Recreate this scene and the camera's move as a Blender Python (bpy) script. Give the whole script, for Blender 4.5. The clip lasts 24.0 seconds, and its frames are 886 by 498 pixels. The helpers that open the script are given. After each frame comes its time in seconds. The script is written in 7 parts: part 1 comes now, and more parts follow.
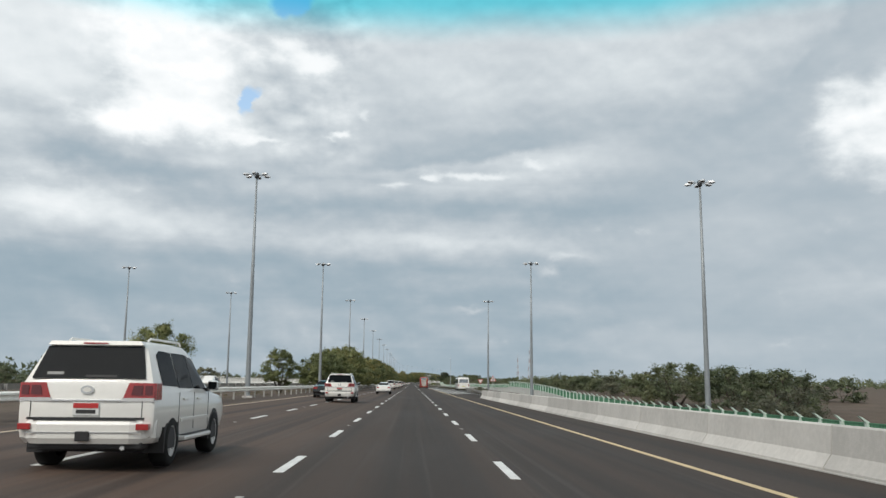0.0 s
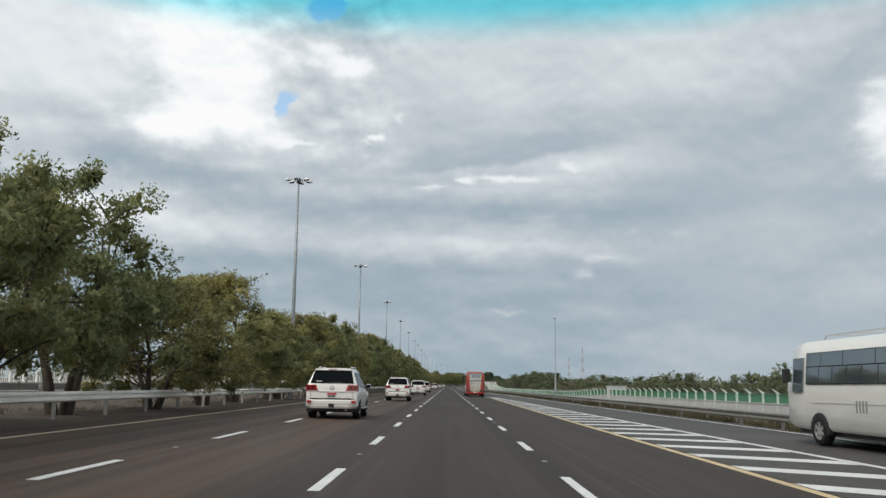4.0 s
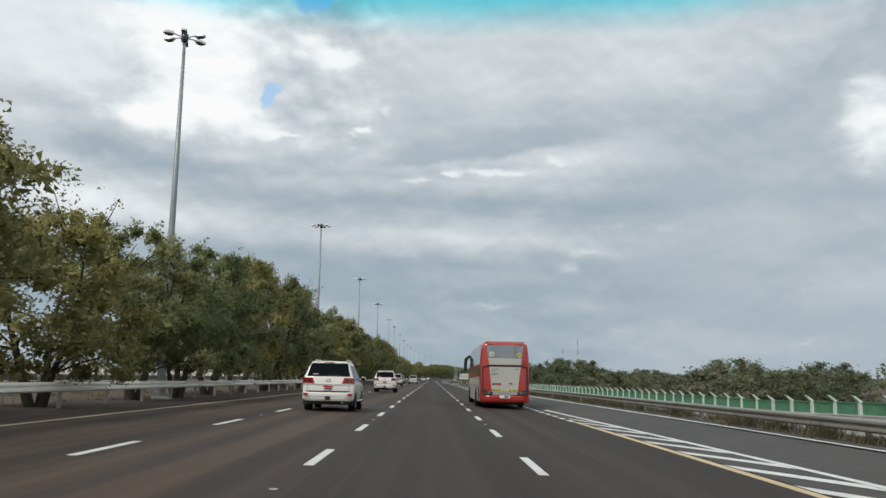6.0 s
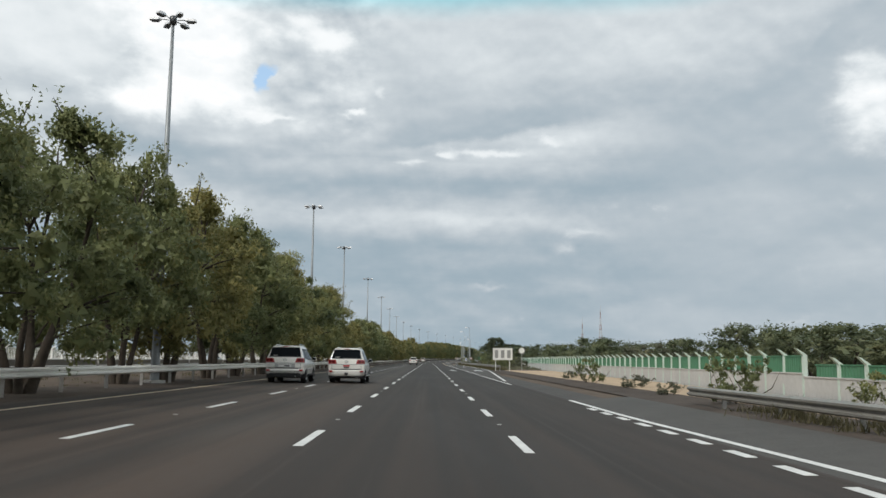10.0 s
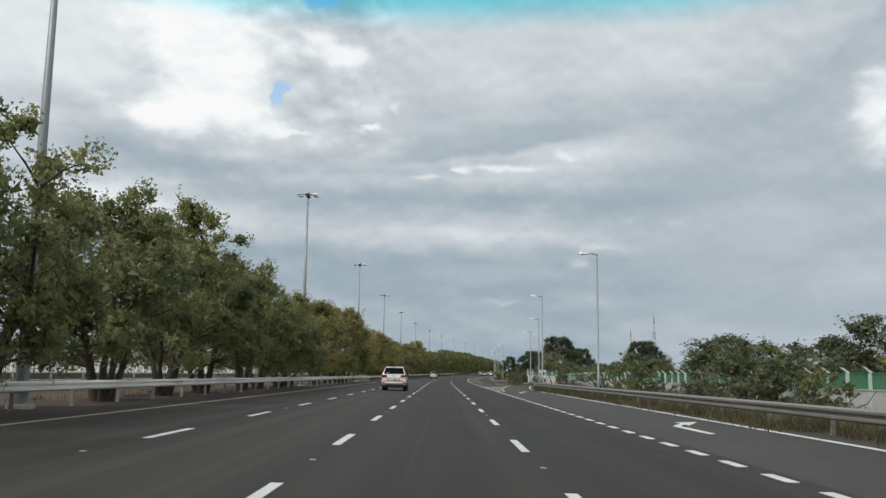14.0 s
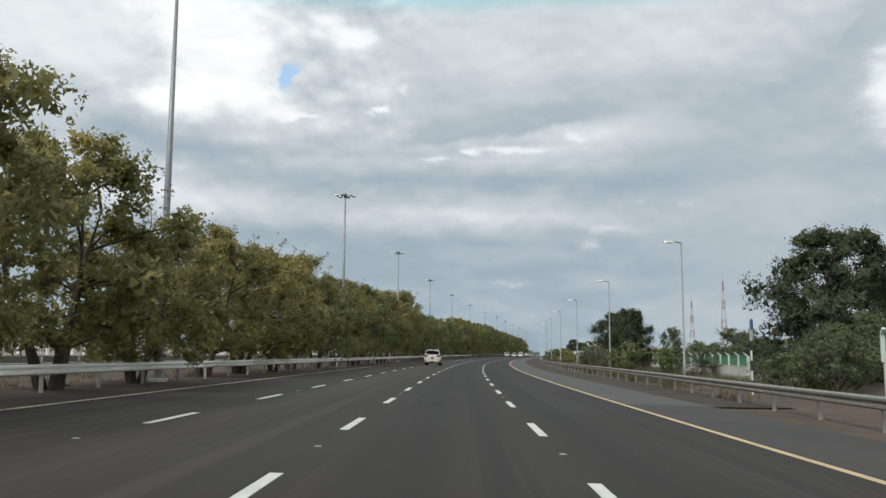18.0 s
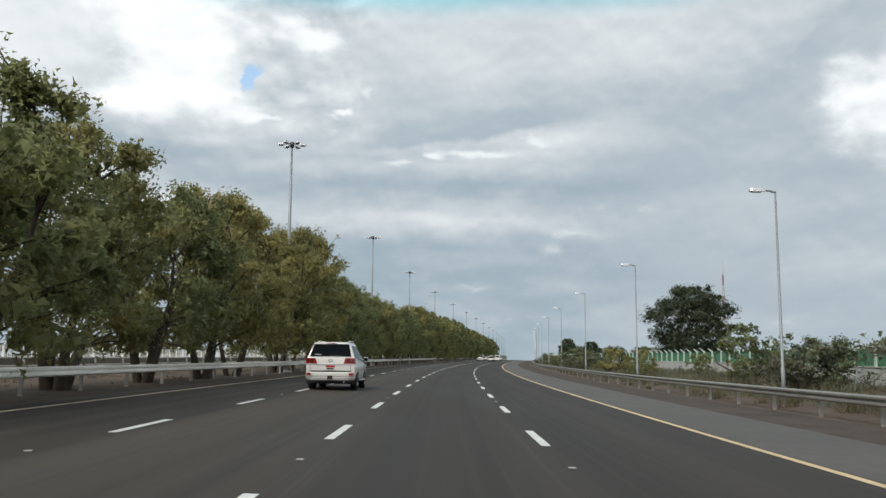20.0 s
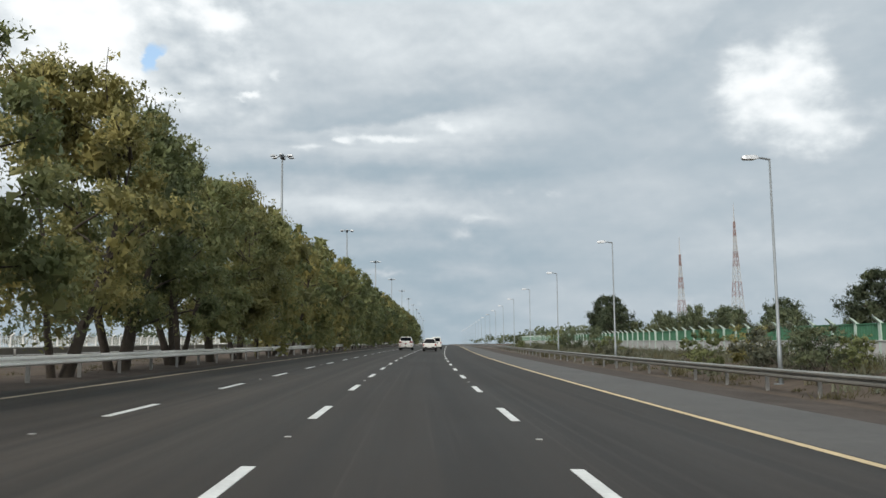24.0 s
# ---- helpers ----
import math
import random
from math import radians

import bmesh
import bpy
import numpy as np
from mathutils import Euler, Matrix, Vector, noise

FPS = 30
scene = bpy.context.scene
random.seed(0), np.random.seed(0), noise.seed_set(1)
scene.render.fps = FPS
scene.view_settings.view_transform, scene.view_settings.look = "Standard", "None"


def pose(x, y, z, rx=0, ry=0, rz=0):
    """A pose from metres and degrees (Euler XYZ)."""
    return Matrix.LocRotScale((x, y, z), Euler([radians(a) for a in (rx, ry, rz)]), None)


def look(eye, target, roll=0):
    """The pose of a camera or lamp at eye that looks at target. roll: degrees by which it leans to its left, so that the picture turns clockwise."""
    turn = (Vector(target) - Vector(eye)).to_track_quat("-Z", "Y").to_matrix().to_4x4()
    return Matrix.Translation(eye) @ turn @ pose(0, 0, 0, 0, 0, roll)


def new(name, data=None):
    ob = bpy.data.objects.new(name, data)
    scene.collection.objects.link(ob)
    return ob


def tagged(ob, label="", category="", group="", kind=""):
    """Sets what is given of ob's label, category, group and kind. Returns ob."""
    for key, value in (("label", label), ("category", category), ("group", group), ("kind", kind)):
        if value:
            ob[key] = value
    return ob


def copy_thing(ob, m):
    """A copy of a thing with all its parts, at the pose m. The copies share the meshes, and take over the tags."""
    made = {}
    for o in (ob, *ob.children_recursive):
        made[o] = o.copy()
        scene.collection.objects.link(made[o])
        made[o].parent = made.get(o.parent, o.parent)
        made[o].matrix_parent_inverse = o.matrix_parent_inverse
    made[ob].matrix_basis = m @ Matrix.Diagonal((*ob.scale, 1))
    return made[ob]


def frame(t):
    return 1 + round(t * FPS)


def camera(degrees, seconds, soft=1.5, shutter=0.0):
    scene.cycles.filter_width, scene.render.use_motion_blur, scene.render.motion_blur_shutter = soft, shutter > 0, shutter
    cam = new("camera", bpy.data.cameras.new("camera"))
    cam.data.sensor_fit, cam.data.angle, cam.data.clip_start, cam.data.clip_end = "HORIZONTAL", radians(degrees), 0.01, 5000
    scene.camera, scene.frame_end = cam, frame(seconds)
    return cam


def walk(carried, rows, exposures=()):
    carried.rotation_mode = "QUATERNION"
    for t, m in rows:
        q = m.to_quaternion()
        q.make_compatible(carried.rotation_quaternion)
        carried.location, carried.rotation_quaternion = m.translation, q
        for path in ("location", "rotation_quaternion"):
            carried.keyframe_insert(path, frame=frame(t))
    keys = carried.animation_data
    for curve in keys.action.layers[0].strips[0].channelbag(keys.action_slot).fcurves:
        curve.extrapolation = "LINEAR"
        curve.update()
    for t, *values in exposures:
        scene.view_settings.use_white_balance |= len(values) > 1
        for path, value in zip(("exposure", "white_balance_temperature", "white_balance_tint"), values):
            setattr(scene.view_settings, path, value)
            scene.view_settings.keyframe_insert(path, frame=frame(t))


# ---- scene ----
# the drive: seconds, metres along the road, metres beside the lane's middle, pitch, roll, yaw
DRIVE = [
    (0.0, 53.4, 0.21, 8.91, -0.52, -2.01), (0.5, 73.25, 0.06, 8.34, -1.22, -1.78), (1.0, 93.0, -0.06, 7.64, -1.68, -1.19),
    (1.5, 112.4, -0.15, 8.24, -0.39, -0.99), (2.0, 131.43, -0.21, 8.37, 0.42, -1.22), (2.5, 150.34, -0.25, 8.26, 0.79, -1.55),
    (3.0, 169.21, -0.24, 8.17, 0.69, -1.63), (3.5, 188.07, -0.2, 8.34, 0.15, -1.13), (4.0, 206.99, -0.11, 9.02, -0.84, 0.29),
    (4.5, 226.11, 0.01, 8.35, -0.29, 0.02), (5.0, 245.6, 0.13, 8.76, -0.93, -0.53), (5.5, 265.25, 0.13, 9.27, -1.29, -0.54),
    (6.0, 284.95, 0.06, 8.58, -1.14, -0.72), (6.5, 304.3, 0.03, 9.29, -0.9, -1.0), (7.0, 323.28, 0.0, 9.82, -0.66, -1.72),
    (7.5, 342.55, -0.12, 9.14, 0.44, -1.08), (8.0, 361.8, -0.18, 7.66, -0.19, -0.76), (8.5, 380.43, -0.15, 7.15, -1.13, -0.55),
    (9.0, 399.07, -0.05, 7.03, -1.52, -0.97), (9.5, 417.69, 0.09, 7.42, -1.07, -1.51), (10.0, 436.25, 0.22, 7.35, -0.53, -0.92),
    (10.5, 455.31, 0.27, 7.68, -1.02, -0.76), (11.0, 474.28, 0.28, 7.53, -1.38, -0.7), (11.5, 493.13, 0.27, 7.04, -1.56, -0.62),
    (12.0, 511.85, 0.24, 6.37, -1.5, -0.39), (12.5, 530.42, 0.19, 5.69, -1.17, 0.11), (13.0, 548.82, 0.15, 5.17, -0.51, 1.03),
    (13.5, 566.75, 0.2, 8.01, -1.39, 0.26), (14.0, 584.62, 0.22, 8.32, -0.76, 0.02), (14.5, 602.55, 0.1, 8.36, -0.65, 0.41),
    (15.0, 620.49, -0.0, 8.32, -0.07, 1.87), (15.5, 638.65, 0.02, 7.96, 0.21, 1.98), (16.0, 656.76, 0.12, 7.97, -0.43, 1.78),
    (16.5, 674.85, 0.27, 7.94, -0.07, 0.88), (17.0, 692.88, 0.33, 7.56, 0.22, 1.02), (17.5, 710.42, 0.29, 7.6, -0.26, 0.48),
    (18.0, 728.04, 0.24, 7.08, -0.45, 0.73), (18.5, 746.14, 0.18, 7.29, -0.49, 0.41), (19.0, 764.3, 0.12, 7.42, -0.54, -0.17),
    (19.5, 782.46, 0.08, 7.41, -0.57, -0.93), (20.0, 800.59, 0.05, 7.25, -0.48, -1.78), (20.5, 818.65, 0.04, 6.88, -0.22, -2.65),
    (21.0, 836.59, 0.05, 6.28, 0.29, -3.46), (21.5, 853.87, 0.12, 5.76, -0.01, -4.73), (22.0, 871.09, 0.2, 5.73, 0.23, -6.57),
    (22.5, 888.74, 0.23, 5.64, 0.08, -6.19), (23.0, 906.42, 0.15, 6.17, 0.32, -6.3), (23.5, 924.31, 0.1, 6.65, 0.05, -7.44),
    (24.0, 942.2, -0.01, 6.1, 0.51, -7.66),
]

# ---- the road's line: metres along it (s), metres to its right (lat) ----
FALL = -0.0225          # crossfall of the carriageway
TABLE = np.arange(-400.0, 2400.0, 2.0)
# curvature of the long right-hand bend, and the gentle climb
CURVE = np.interp(TABLE, [560, 640, 700, 760, 820, 880, 940, 1010, 1100, 1250, 1500], [6e-06, -5.4e-05, 6.1e-05, 0.000334, 0.000476, 0.000539, 0.000464, 0.000372, -1e-05, -4.6e-05, -1.8e-05], left=0, right=0)
HEADING = np.concatenate([[0], np.cumsum(CURVE[1:] + CURVE[:-1])])
MIDDLE = (HEADING[1:] + HEADING[:-1]) / 2
LINE_X = np.concatenate([[0], np.cumsum(np.sin(MIDDLE) * 2)])
LINE_Y = np.concatenate([[0], np.cumsum(np.cos(MIDDLE) * 2)]) - 400
SLOPE = np.interp(TABLE, [-80, 150, 330, 480, 620, 740, 860, 980, 1080, 1250, 1500], [0.00119, 0.00161, 0.00225, 0.00209, 0.00218, 0.00314, 0.00634, 0.00757, 0.0078, 0.00445, 0.00308])
LINE_Z = np.concatenate([[0], np.cumsum(SLOPE[1:] + SLOPE[:-1])])
LINE_Z -= np.interp(0, TABLE, LINE_Z)


def heading(s):
    return float(np.interp(s, TABLE, HEADING))


def rise(s):
    return float(np.interp(s, TABLE, LINE_Z))


def lie(s, lat):
    """Height of the ground above the road's level line."""
    if lat < -9.9:
        return float(np.interp(-lat, [9.9, 16, 22, 40], [0.22, 0.3, 0.42, 0.45]))
    if lat < 5.5:
        return FALL * lat
    k = float(np.interp(s, [150, 200, 690, 740], [0, 1, 1, 0]))
    low = float(np.interp(s, [120, 190], [1, 0]))
    up = FALL * 5.5 + 0.075 * (min(lat, 9.0) - 5.5)
    down = FALL * min(lat, 9.5)
    down -= low * 1.35 * float(np.interp(lat, [9.5, 17.5], [0, 1]))
    bank = 0.6 * float(np.interp(s, [770, 850], [0, 1])) * float(np.interp(lat, [12.6, 16.5], [0, 1]))
    dip = 0.5 * float(np.interp(s, [195, 235, 295, 325, 425, 465], [0, 0.3, 0.3, 1.3, 1.3, 0])) * float(np.interp(lat, [10.8, 13.5], [0, 1]))
    ditch = 0.17 * float(np.interp(s, [800, 870], [0, 1])) * float(np.interp(lat, [8.8, 11.2, 13.6, 15.5], [0, 1, 1, 0]))
    return k * up + (1 - k) * down + bank - dip - ditch


def at(s, lat, h=0.0):
    """A place on the ground, h above it."""
    a = heading(s)
    x, y = float(np.interp(s, TABLE, LINE_X)), float(np.interp(s, TABLE, LINE_Y))
    return Vector((x + lat * math.cos(a), y - lat * math.sin(a), rise(s) + lie(s, lat) + h))


def stand(s, lat, turn=0.0, h=0.0):
    """The pose of a thing that stands at s, lat and faces along the road, turned left by so many degrees."""
    return Matrix.Translation(at(s, lat, h)) @ Euler((0, 0, -heading(s) + radians(turn))).to_matrix().to_4x4()


cam = camera(54.46, 24.0)
PATH = []
for t, s, lat, pitch, roll, yaw in DRIVE:
    p = at(s, lat, 1.406)
    up = math.degrees(math.atan(float(np.interp(s, TABLE, SLOPE))))
    PATH.append((t, pose(p.x, p.y, p.z, 90 + pitch + up, roll, yaw)))
# the clip's automatic exposure
walk(cam, PATH, [(0.0, 0.0), (5.0, -0.06), (7.0, -0.05), (10.0, 0.0), (12.4, 0.08), (13.0, 0.14), (13.6, 0.0), (15.0, -0.12), (16.0, -0.06), (18.0, 0.0), (21.0, 0.06), (24.0, 0.08)])

# ---- world, sun ----
world = bpy.data.worlds.new("world")
scene.world = world
world.use_nodes = True
W = world.node_tree
W.nodes.clear()


def wn(kind, *inputs, operation="", data_type=""):
    n = W.nodes.new(kind)
    if operation:
        n.operation = operation
    if data_type:
        n.data_type = data_type
    for i, v in enumerate(inputs):
        if v is None:
            continue
        if isinstance(v, bpy.types.NodeSocket):
            W.links.new(v, n.inputs[i])
        else:
            n.inputs[i].default_value = v
    return n.outputs[0]


def wm(op, a, b=None, c=None):
    return wn("ShaderNodeMath", a, b, c, operation=op)


coords = W.nodes.new("ShaderNodeTexCoord").outputs["Generated"]
parts_xyz = W.nodes.new("ShaderNodeSeparateXYZ")
W.links.new(coords, parts_xyz.inputs[0])
dx, dy, dz = parts_xyz.outputs
azim = wm("MULTIPLY", wm("ARCTAN2", dx, dy), 57.2958)
elev = wm("MULTIPLY", wm("ARCSINE", dz), 57.2958)
ang = wn("ShaderNodeCombineXYZ", wm("MULTIPLY", azim, 0.105), wm("MULTIPLY", elev, 0.158), 0.0)
flat_ang = wn("ShaderNodeCombineXYZ", wm("MULTIPLY", azim, 0.035), wm("MULTIPLY", elev, 0.22), 3.0)


def wnoise(vec, scale, detail, rough, lac=2.0, shift=0.0):
    n = W.nodes.new("ShaderNodeTexNoise")
    n.inputs["Scale"].default_value, n.inputs["Detail"].default_value = scale, detail
    n.inputs["Roughness"].default_value, n.inputs["Lacunarity"].default_value = rough, lac
    n.inputs["Distortion"].default_value = shift
    W.links.new(vec, n.inputs["Vector"])
    return n.outputs


def centred(v, k):
    return wm("MULTIPLY", wm("SUBTRACT", v, 0.5), k)


def edge(v, lo, hi):
    n = W.nodes.new("ShaderNodeMapRange")
    n.interpolation_type = "SMOOTHSTEP"
    W.links.new(v, n.inputs[0])
    n.inputs[1].default_value, n.inputs[2].default_value = lo, hi
    return n.outputs[0]


def profile(v, lo, hi, knots):
    """A smooth curve through (place, value) knots, for a place between lo and hi; values from 0 to 1."""
    n = W.nodes.new("ShaderNodeValToRGB")
    n.color_ramp.interpolation = "EASE"
    e = n.color_ramp.elements
    e[0].position, e[1].position = 0.0, 1.0
    e[0].color, e[1].color = (*[knots[0][1]] * 3, 1), (*[knots[-1][1]] * 3, 1)
    for p, k in knots[1:-1]:
        e.new((p - lo) / (hi - lo)).color = (k, k, k, 1)
    W.links.new(wn("ShaderNodeMapRange", v, lo, hi, 0.0, 1.0), n.inputs[0])
    return n.outputs[0]


# ragged coordinates: broad swings and small curls
swing = wn("ShaderNodeSeparateXYZ", wnoise(ang, 1.3, 3, 0.5)[1]).node.outputs
curls = wn("ShaderNodeSeparateXYZ", wnoise(ang, 5.5, 6, 0.6)[1]).node.outputs
az_r = wm("ADD", azim, wm("ADD", centred(swing[0], 4.2), centred(curls[0], 1.7)))
el_r = wm("ADD", elev, wm("ADD", centred(swing[1], 2.2), centred(curls[1], 1.1)))
curl = wnoise(ang, 3.4, 7, 0.5, 2.1)[0]
soft = wnoise(ang, 1.0, 6, 0.48, 2.1)[0]
streak = wnoise(flat_ang, 2.4, 5, 0.5, 2.1, 0.4)[0]
# tops of the billows catch light, their bases stay grey
above = wn("ShaderNodeVectorMath", ang, (0.02, 0.09, 0.0), operation="ADD")
billow = wnoise(ang, 2.0, 5, 0.45, 2.1)[0]
billow_above = wnoise(above, 2.0, 5, 0.45, 2.1)[0]
relief = wm("MAXIMUM", wm("MINIMUM", wm("MULTIPLY", wm("SUBTRACT", billow, billow_above), 1.3), 0.22), -0.18)


def blob(a, e, w, h, amount, power=2.0):
    u = wm("POWER", wm("ABSOLUTE", wm("DIVIDE", wm("SUBTRACT", az_r, a), w)), power)
    v = wm("POWER", wm("ABSOLUTE", wm("DIVIDE", wm("SUBTRACT", el_r, e), h)), power)
    return wm("MULTIPLY", wm("EXPONENT", wm("MULTIPLY", wm("ADD", u, v), -1.0)), amount)


def summed(blobs):
    out = blob(*blobs[0])
    for c in blobs[1:]:
        out = wm("ADD", out, blob(*c))
    return out


def over(under, value, mask):
    return wm("ADD", wm("MULTIPLY", under, wm("SUBTRACT", 1.0, mask)), wm("MULTIPLY", value, mask))


# layered stratus low down, even grey cloud all round
light = profile(wm("ADD", elev, wm("ADD", centred(swing[1], 1.6), centred(curls[2], 0.5))), -2.0, 22.0,
                [(-2, 0.30), (1.0, 0.32), (3.2, 0.37), (4.4, 0.34), (5.8, 0.29), (7.6, 0.36), (9.2, 0.53), (10.3, 0.50), (11.7, 0.40), (13.2, 0.53), (15.0, 0.58), (22, 0.60)])
light = wm("ADD", light, centred(streak, 0.30))
light = wm("ADD", light, wm("ADD", centred(soft, 0.28), wm("ADD", wm("MULTIPLY", relief, 0.4), centred(curl, 0.05))))
# the rain-grey right side is even
light = over(light, wm("ADD", 0.43, wm("ADD", centred(soft, 0.20), wm("ADD", centred(streak, 0.10), wm("MULTIPLY", relief, 0.15)))), wm("MULTIPLY", edge(az_r, 9.0, 17.0), 0.85))
SHADES = [(-23.0, 11.3, 5.5, 1.0, 0.30, 2), (-15.5, 10.2, 5.5, 0.8, 0.12, 2), (-22.0, 13.9, 4.2, 0.8, -0.22, 2), (-15.5, 13.5, 5.0, 0.8, -0.16, 2), (-8.5, 14.2, 3.0, 0.8, -0.12, 2),
          (2.0, 11.8, 6.5, 0.7, -0.10, 2), (13.0, 12.2, 4.5, 1.3, -0.07, 2), (2.0, 9.5, 8.0, 0.45, 0.10, 2), (-24.0, 7.5, 6.0, 1.6, -0.08, 2), (-13.0, 7.6, 6.0, 0.9, -0.05, 2), (29.0, 6.0, 5.0, 0.8, 0.12, 2), (8.4, 7.4, 0.9, 0.4, 0.26, 2), (4.3, 4.9, 1.1, 0.2, 0.2, 2), (9.8, 8.7, 1.3, 0.25, 0.14, 2)]
light = wm("ADD", light, summed(SHADES))
# bright breaks under the deck and small lit puffs
BREAKS = [(1.0, 13.9, 0.9, 0.35, 1.0, 2), (4.2, 14.0, 2.2, 0.38, 1.1, 2), (8.2, 14.9, 1.3, 0.32, 0.9, 2), (-1.5, 13.3, 1.2, 0.3, 0.6, 2)]
light = over(light, 0.84, wm("MULTIPLY", edge(wm("ADD", summed(BREAKS), centred(curl, 1.1)), 0.15, 1.1), 0.9))
# heaped grey billows right of the bright cloud
PUFFS = [(-7.2, 18.2, 3.4, 3.8, 1.0, 4), (-6.0, 23.5, 6.0, 2.0, 0.9, 3)]
grey = wm("ADD", 0.60, wm("ADD", wm("MULTIPLY", relief, 0.85), centred(curl, 0.20)))
light = over(light, grey, edge(wm("ADD", summed(PUFFS), centred(curl, 0.8)), 0.1, 0.9))
LIT = [(-7.2, 20.9, 1.7, 0.75, 1.0, 2), (-5.6, 16.5, 0.8, 0.35, 0.9, 2), (-3.3, 17.6, 0.5, 0.4, 0.8, 2), (-10.3, 15.9, 1.6, 0.3, 0.8, 2), (-9.6, 22.0, 1.6, 0.7, 0.8, 2)]
light = over(light, 0.93, edge(wm("ADD", summed(LIT), wm("ADD", centred(curl, 1.2), wm("MULTIPLY", relief, 0.8))), 0.2, 1.1))
# the great bright cloud, fading to grey-white on its left
LEFT = [(-25.5, 20.5, 5.5, 3.6, 1.0, 4)]
light = over(light, wm("ADD", 0.75, wm("ADD", centred(soft, 0.3), wm("MULTIPLY", relief, 0.3))), edge(summed(LEFT), 0.2, 0.9))
HEAP = [(-15.6, 18.6, 4.4, 2.7, 1.15, 3), (-20.0, 16.1, 3.0, 1.0, 0.7, 2), (-17.5, 22.4, 5.0, 2.4, 0.95, 2), (-13.0, 16.8, 2.4, 1.1, 0.35, 2)]
heap_v = wm("ADD", summed(HEAP), wm("ADD", centred(curl, 0.8), wm("MULTIPLY", relief, 0.6)))
light = over(light, wm("ADD", 0.95, wm("ADD", centred(curl, 0.34), wm("MULTIPLY", relief, 0.6))), edge(heap_v, 0.12, 1.0))
# the broad smooth deck: a crisp darker lower edge on the left, melting into rain on the right
rim = wm("MULTIPLY", profile(az_r, -10.0, 34.0, [(-10, 0.62), (-5, 0.585), (-1, 0.59), (3, 0.606), (8.8, 0.640), (12, 0.625), (17, 0.61), (22, 0.64), (25, 0.70), (27, 0.80), (30, 0.98), (34, 1.0)]), 24.0)
over_rim = wm("SUBTRACT", wm("ADD", elev, wm("ADD", centred(swing[1], 1.2), centred(curls[1], 0.8))), rim)
deck_mask = edge(wm("DIVIDE", over_rim, wn("ShaderNodeMapRange", az_r, 9.0, 15.0, 0.55, 3.2)), 0.0, 1.0)
deck_mask = wm("MULTIPLY", deck_mask, wm("MULTIPLY", edge(az_r, -5.0, -1.5), wm("SUBTRACT", 1.0, edge(azim, 32.0, 40.0))))
deck = profile(over_rim, 0.0, 12.0, [(0, 0.36), (1.0, 0.41), (2.6, 0.51), (5.0, 0.58), (8, 0.61), (12, 0.61)])
deck = wm("ADD", deck, wm("ADD", centred(soft, 0.30), wm("ADD", centred(curl, 0.04), wm("ADD", wm("MULTIPLY", relief, 0.32), centred(streak, 0.07)))))
deck = wm("ADD", deck, summed([(18.0, 17.4, 6.0, 1.5, -0.09, 2), (5.0, 19.5, 6.0, 1.6, 0.05, 2), (22.0, 21.5, 7.0, 1.5, 0.05, 2)]))
light = over(light, deck, deck_mask)
# bright cloud beyond the deck's right end
FAR_RIGHT = [(29.5, 16.4, 3.4, 2.7, 1.0, 3), (31.5, 13.2, 5.0, 1.6, 0.8, 2)]
light = over(light, wm("ADD", 0.80, wm("ADD", centred(curl, 0.4), wm("MULTIPLY", relief, 0.9))), edge(wm("ADD", summed(FAR_RIGHT), wm("ADD", centred(curl, 0.9), centred(soft, 0.6))), 0.15, 1.05))
# the rest of the sky, out of view, is the same broken grey cloud
light = over(light, wm("ADD", 0.60, centred(soft, 0.5)), wm("MAXIMUM", edge(wm("ABSOLUTE", azim), 36.0, 55.0), edge(elev, 27.0, 36.0)))
ramp = W.nodes.new("ShaderNodeValToRGB")
ramp.color_ramp.interpolation = "B_SPLINE"
cr = ramp.color_ramp.elements
cr[0].position, cr[0].color = 0.05, (0.275, 0.375, 0.445, 1)
cr[1].position, cr[1].color = 0.95, (1.0, 1.02, 1.03, 1)
for p, c in ((0.3, (0.355, 0.445, 0.51, 1)), (0.5, (0.50, 0.555, 0.60, 1)), (0.72, (0.765, 0.82, 0.845, 1))):
    e = cr.new(p)
    e.color = c
W.links.new(light, ramp.inputs[0])
sky = W.nodes.new("ShaderNodeTexSky")
sky.sky_type = "NISHITA"
sky.sun_disc = False
sky.sun_elevation, sky.sun_rotation = radians(45), radians(-142)
clear = wn("ShaderNodeVectorMath", sky.outputs[0], (0.15, 0.15, 0.15), operation="MULTIPLY")
clear = wn("ShaderNodeVectorMath", clear, (0.18, 0.24, 0.26), operation="ADD")
# a small gap of blue beside the bright cloud; the windscreen's cyan top tint, put into the high sky's colour
gap = edge(wm("ADD", wm("ADD", blob(-10.9, 18.5, 0.75, 1.15, 1.0, 2), blob(-8.8, 24.6, 1.8, 1.0, 1.0, 2)), centred(curl, 0.4)), 0.35, 0.75)
cover = wn("ShaderNodeMix", gap, None, None, None, None, None, ramp.outputs[0], clear, data_type="RGBA")
cover = cover.node.outputs[2]
high = wm("MULTIPLY", edge(wm("ADD", elev, centred(soft, 1.2)), 22.1, 25.1), wn("ShaderNodeMapRange", elev, 26.0, 34.0, 0.9, 0.0))
high = wm("MULTIPLY", high, wn("ShaderNodeMapRange", wm("ABSOLUTE", azim), 36.0, 60.0, 1.0, 0.0))
tint = wn("ShaderNodeMix", high, None, None, None, None, None, (1, 1, 1, 1), (0.13, 0.85, 0.98, 1), data_type="RGBA")
tint = tint.node.outputs[2]
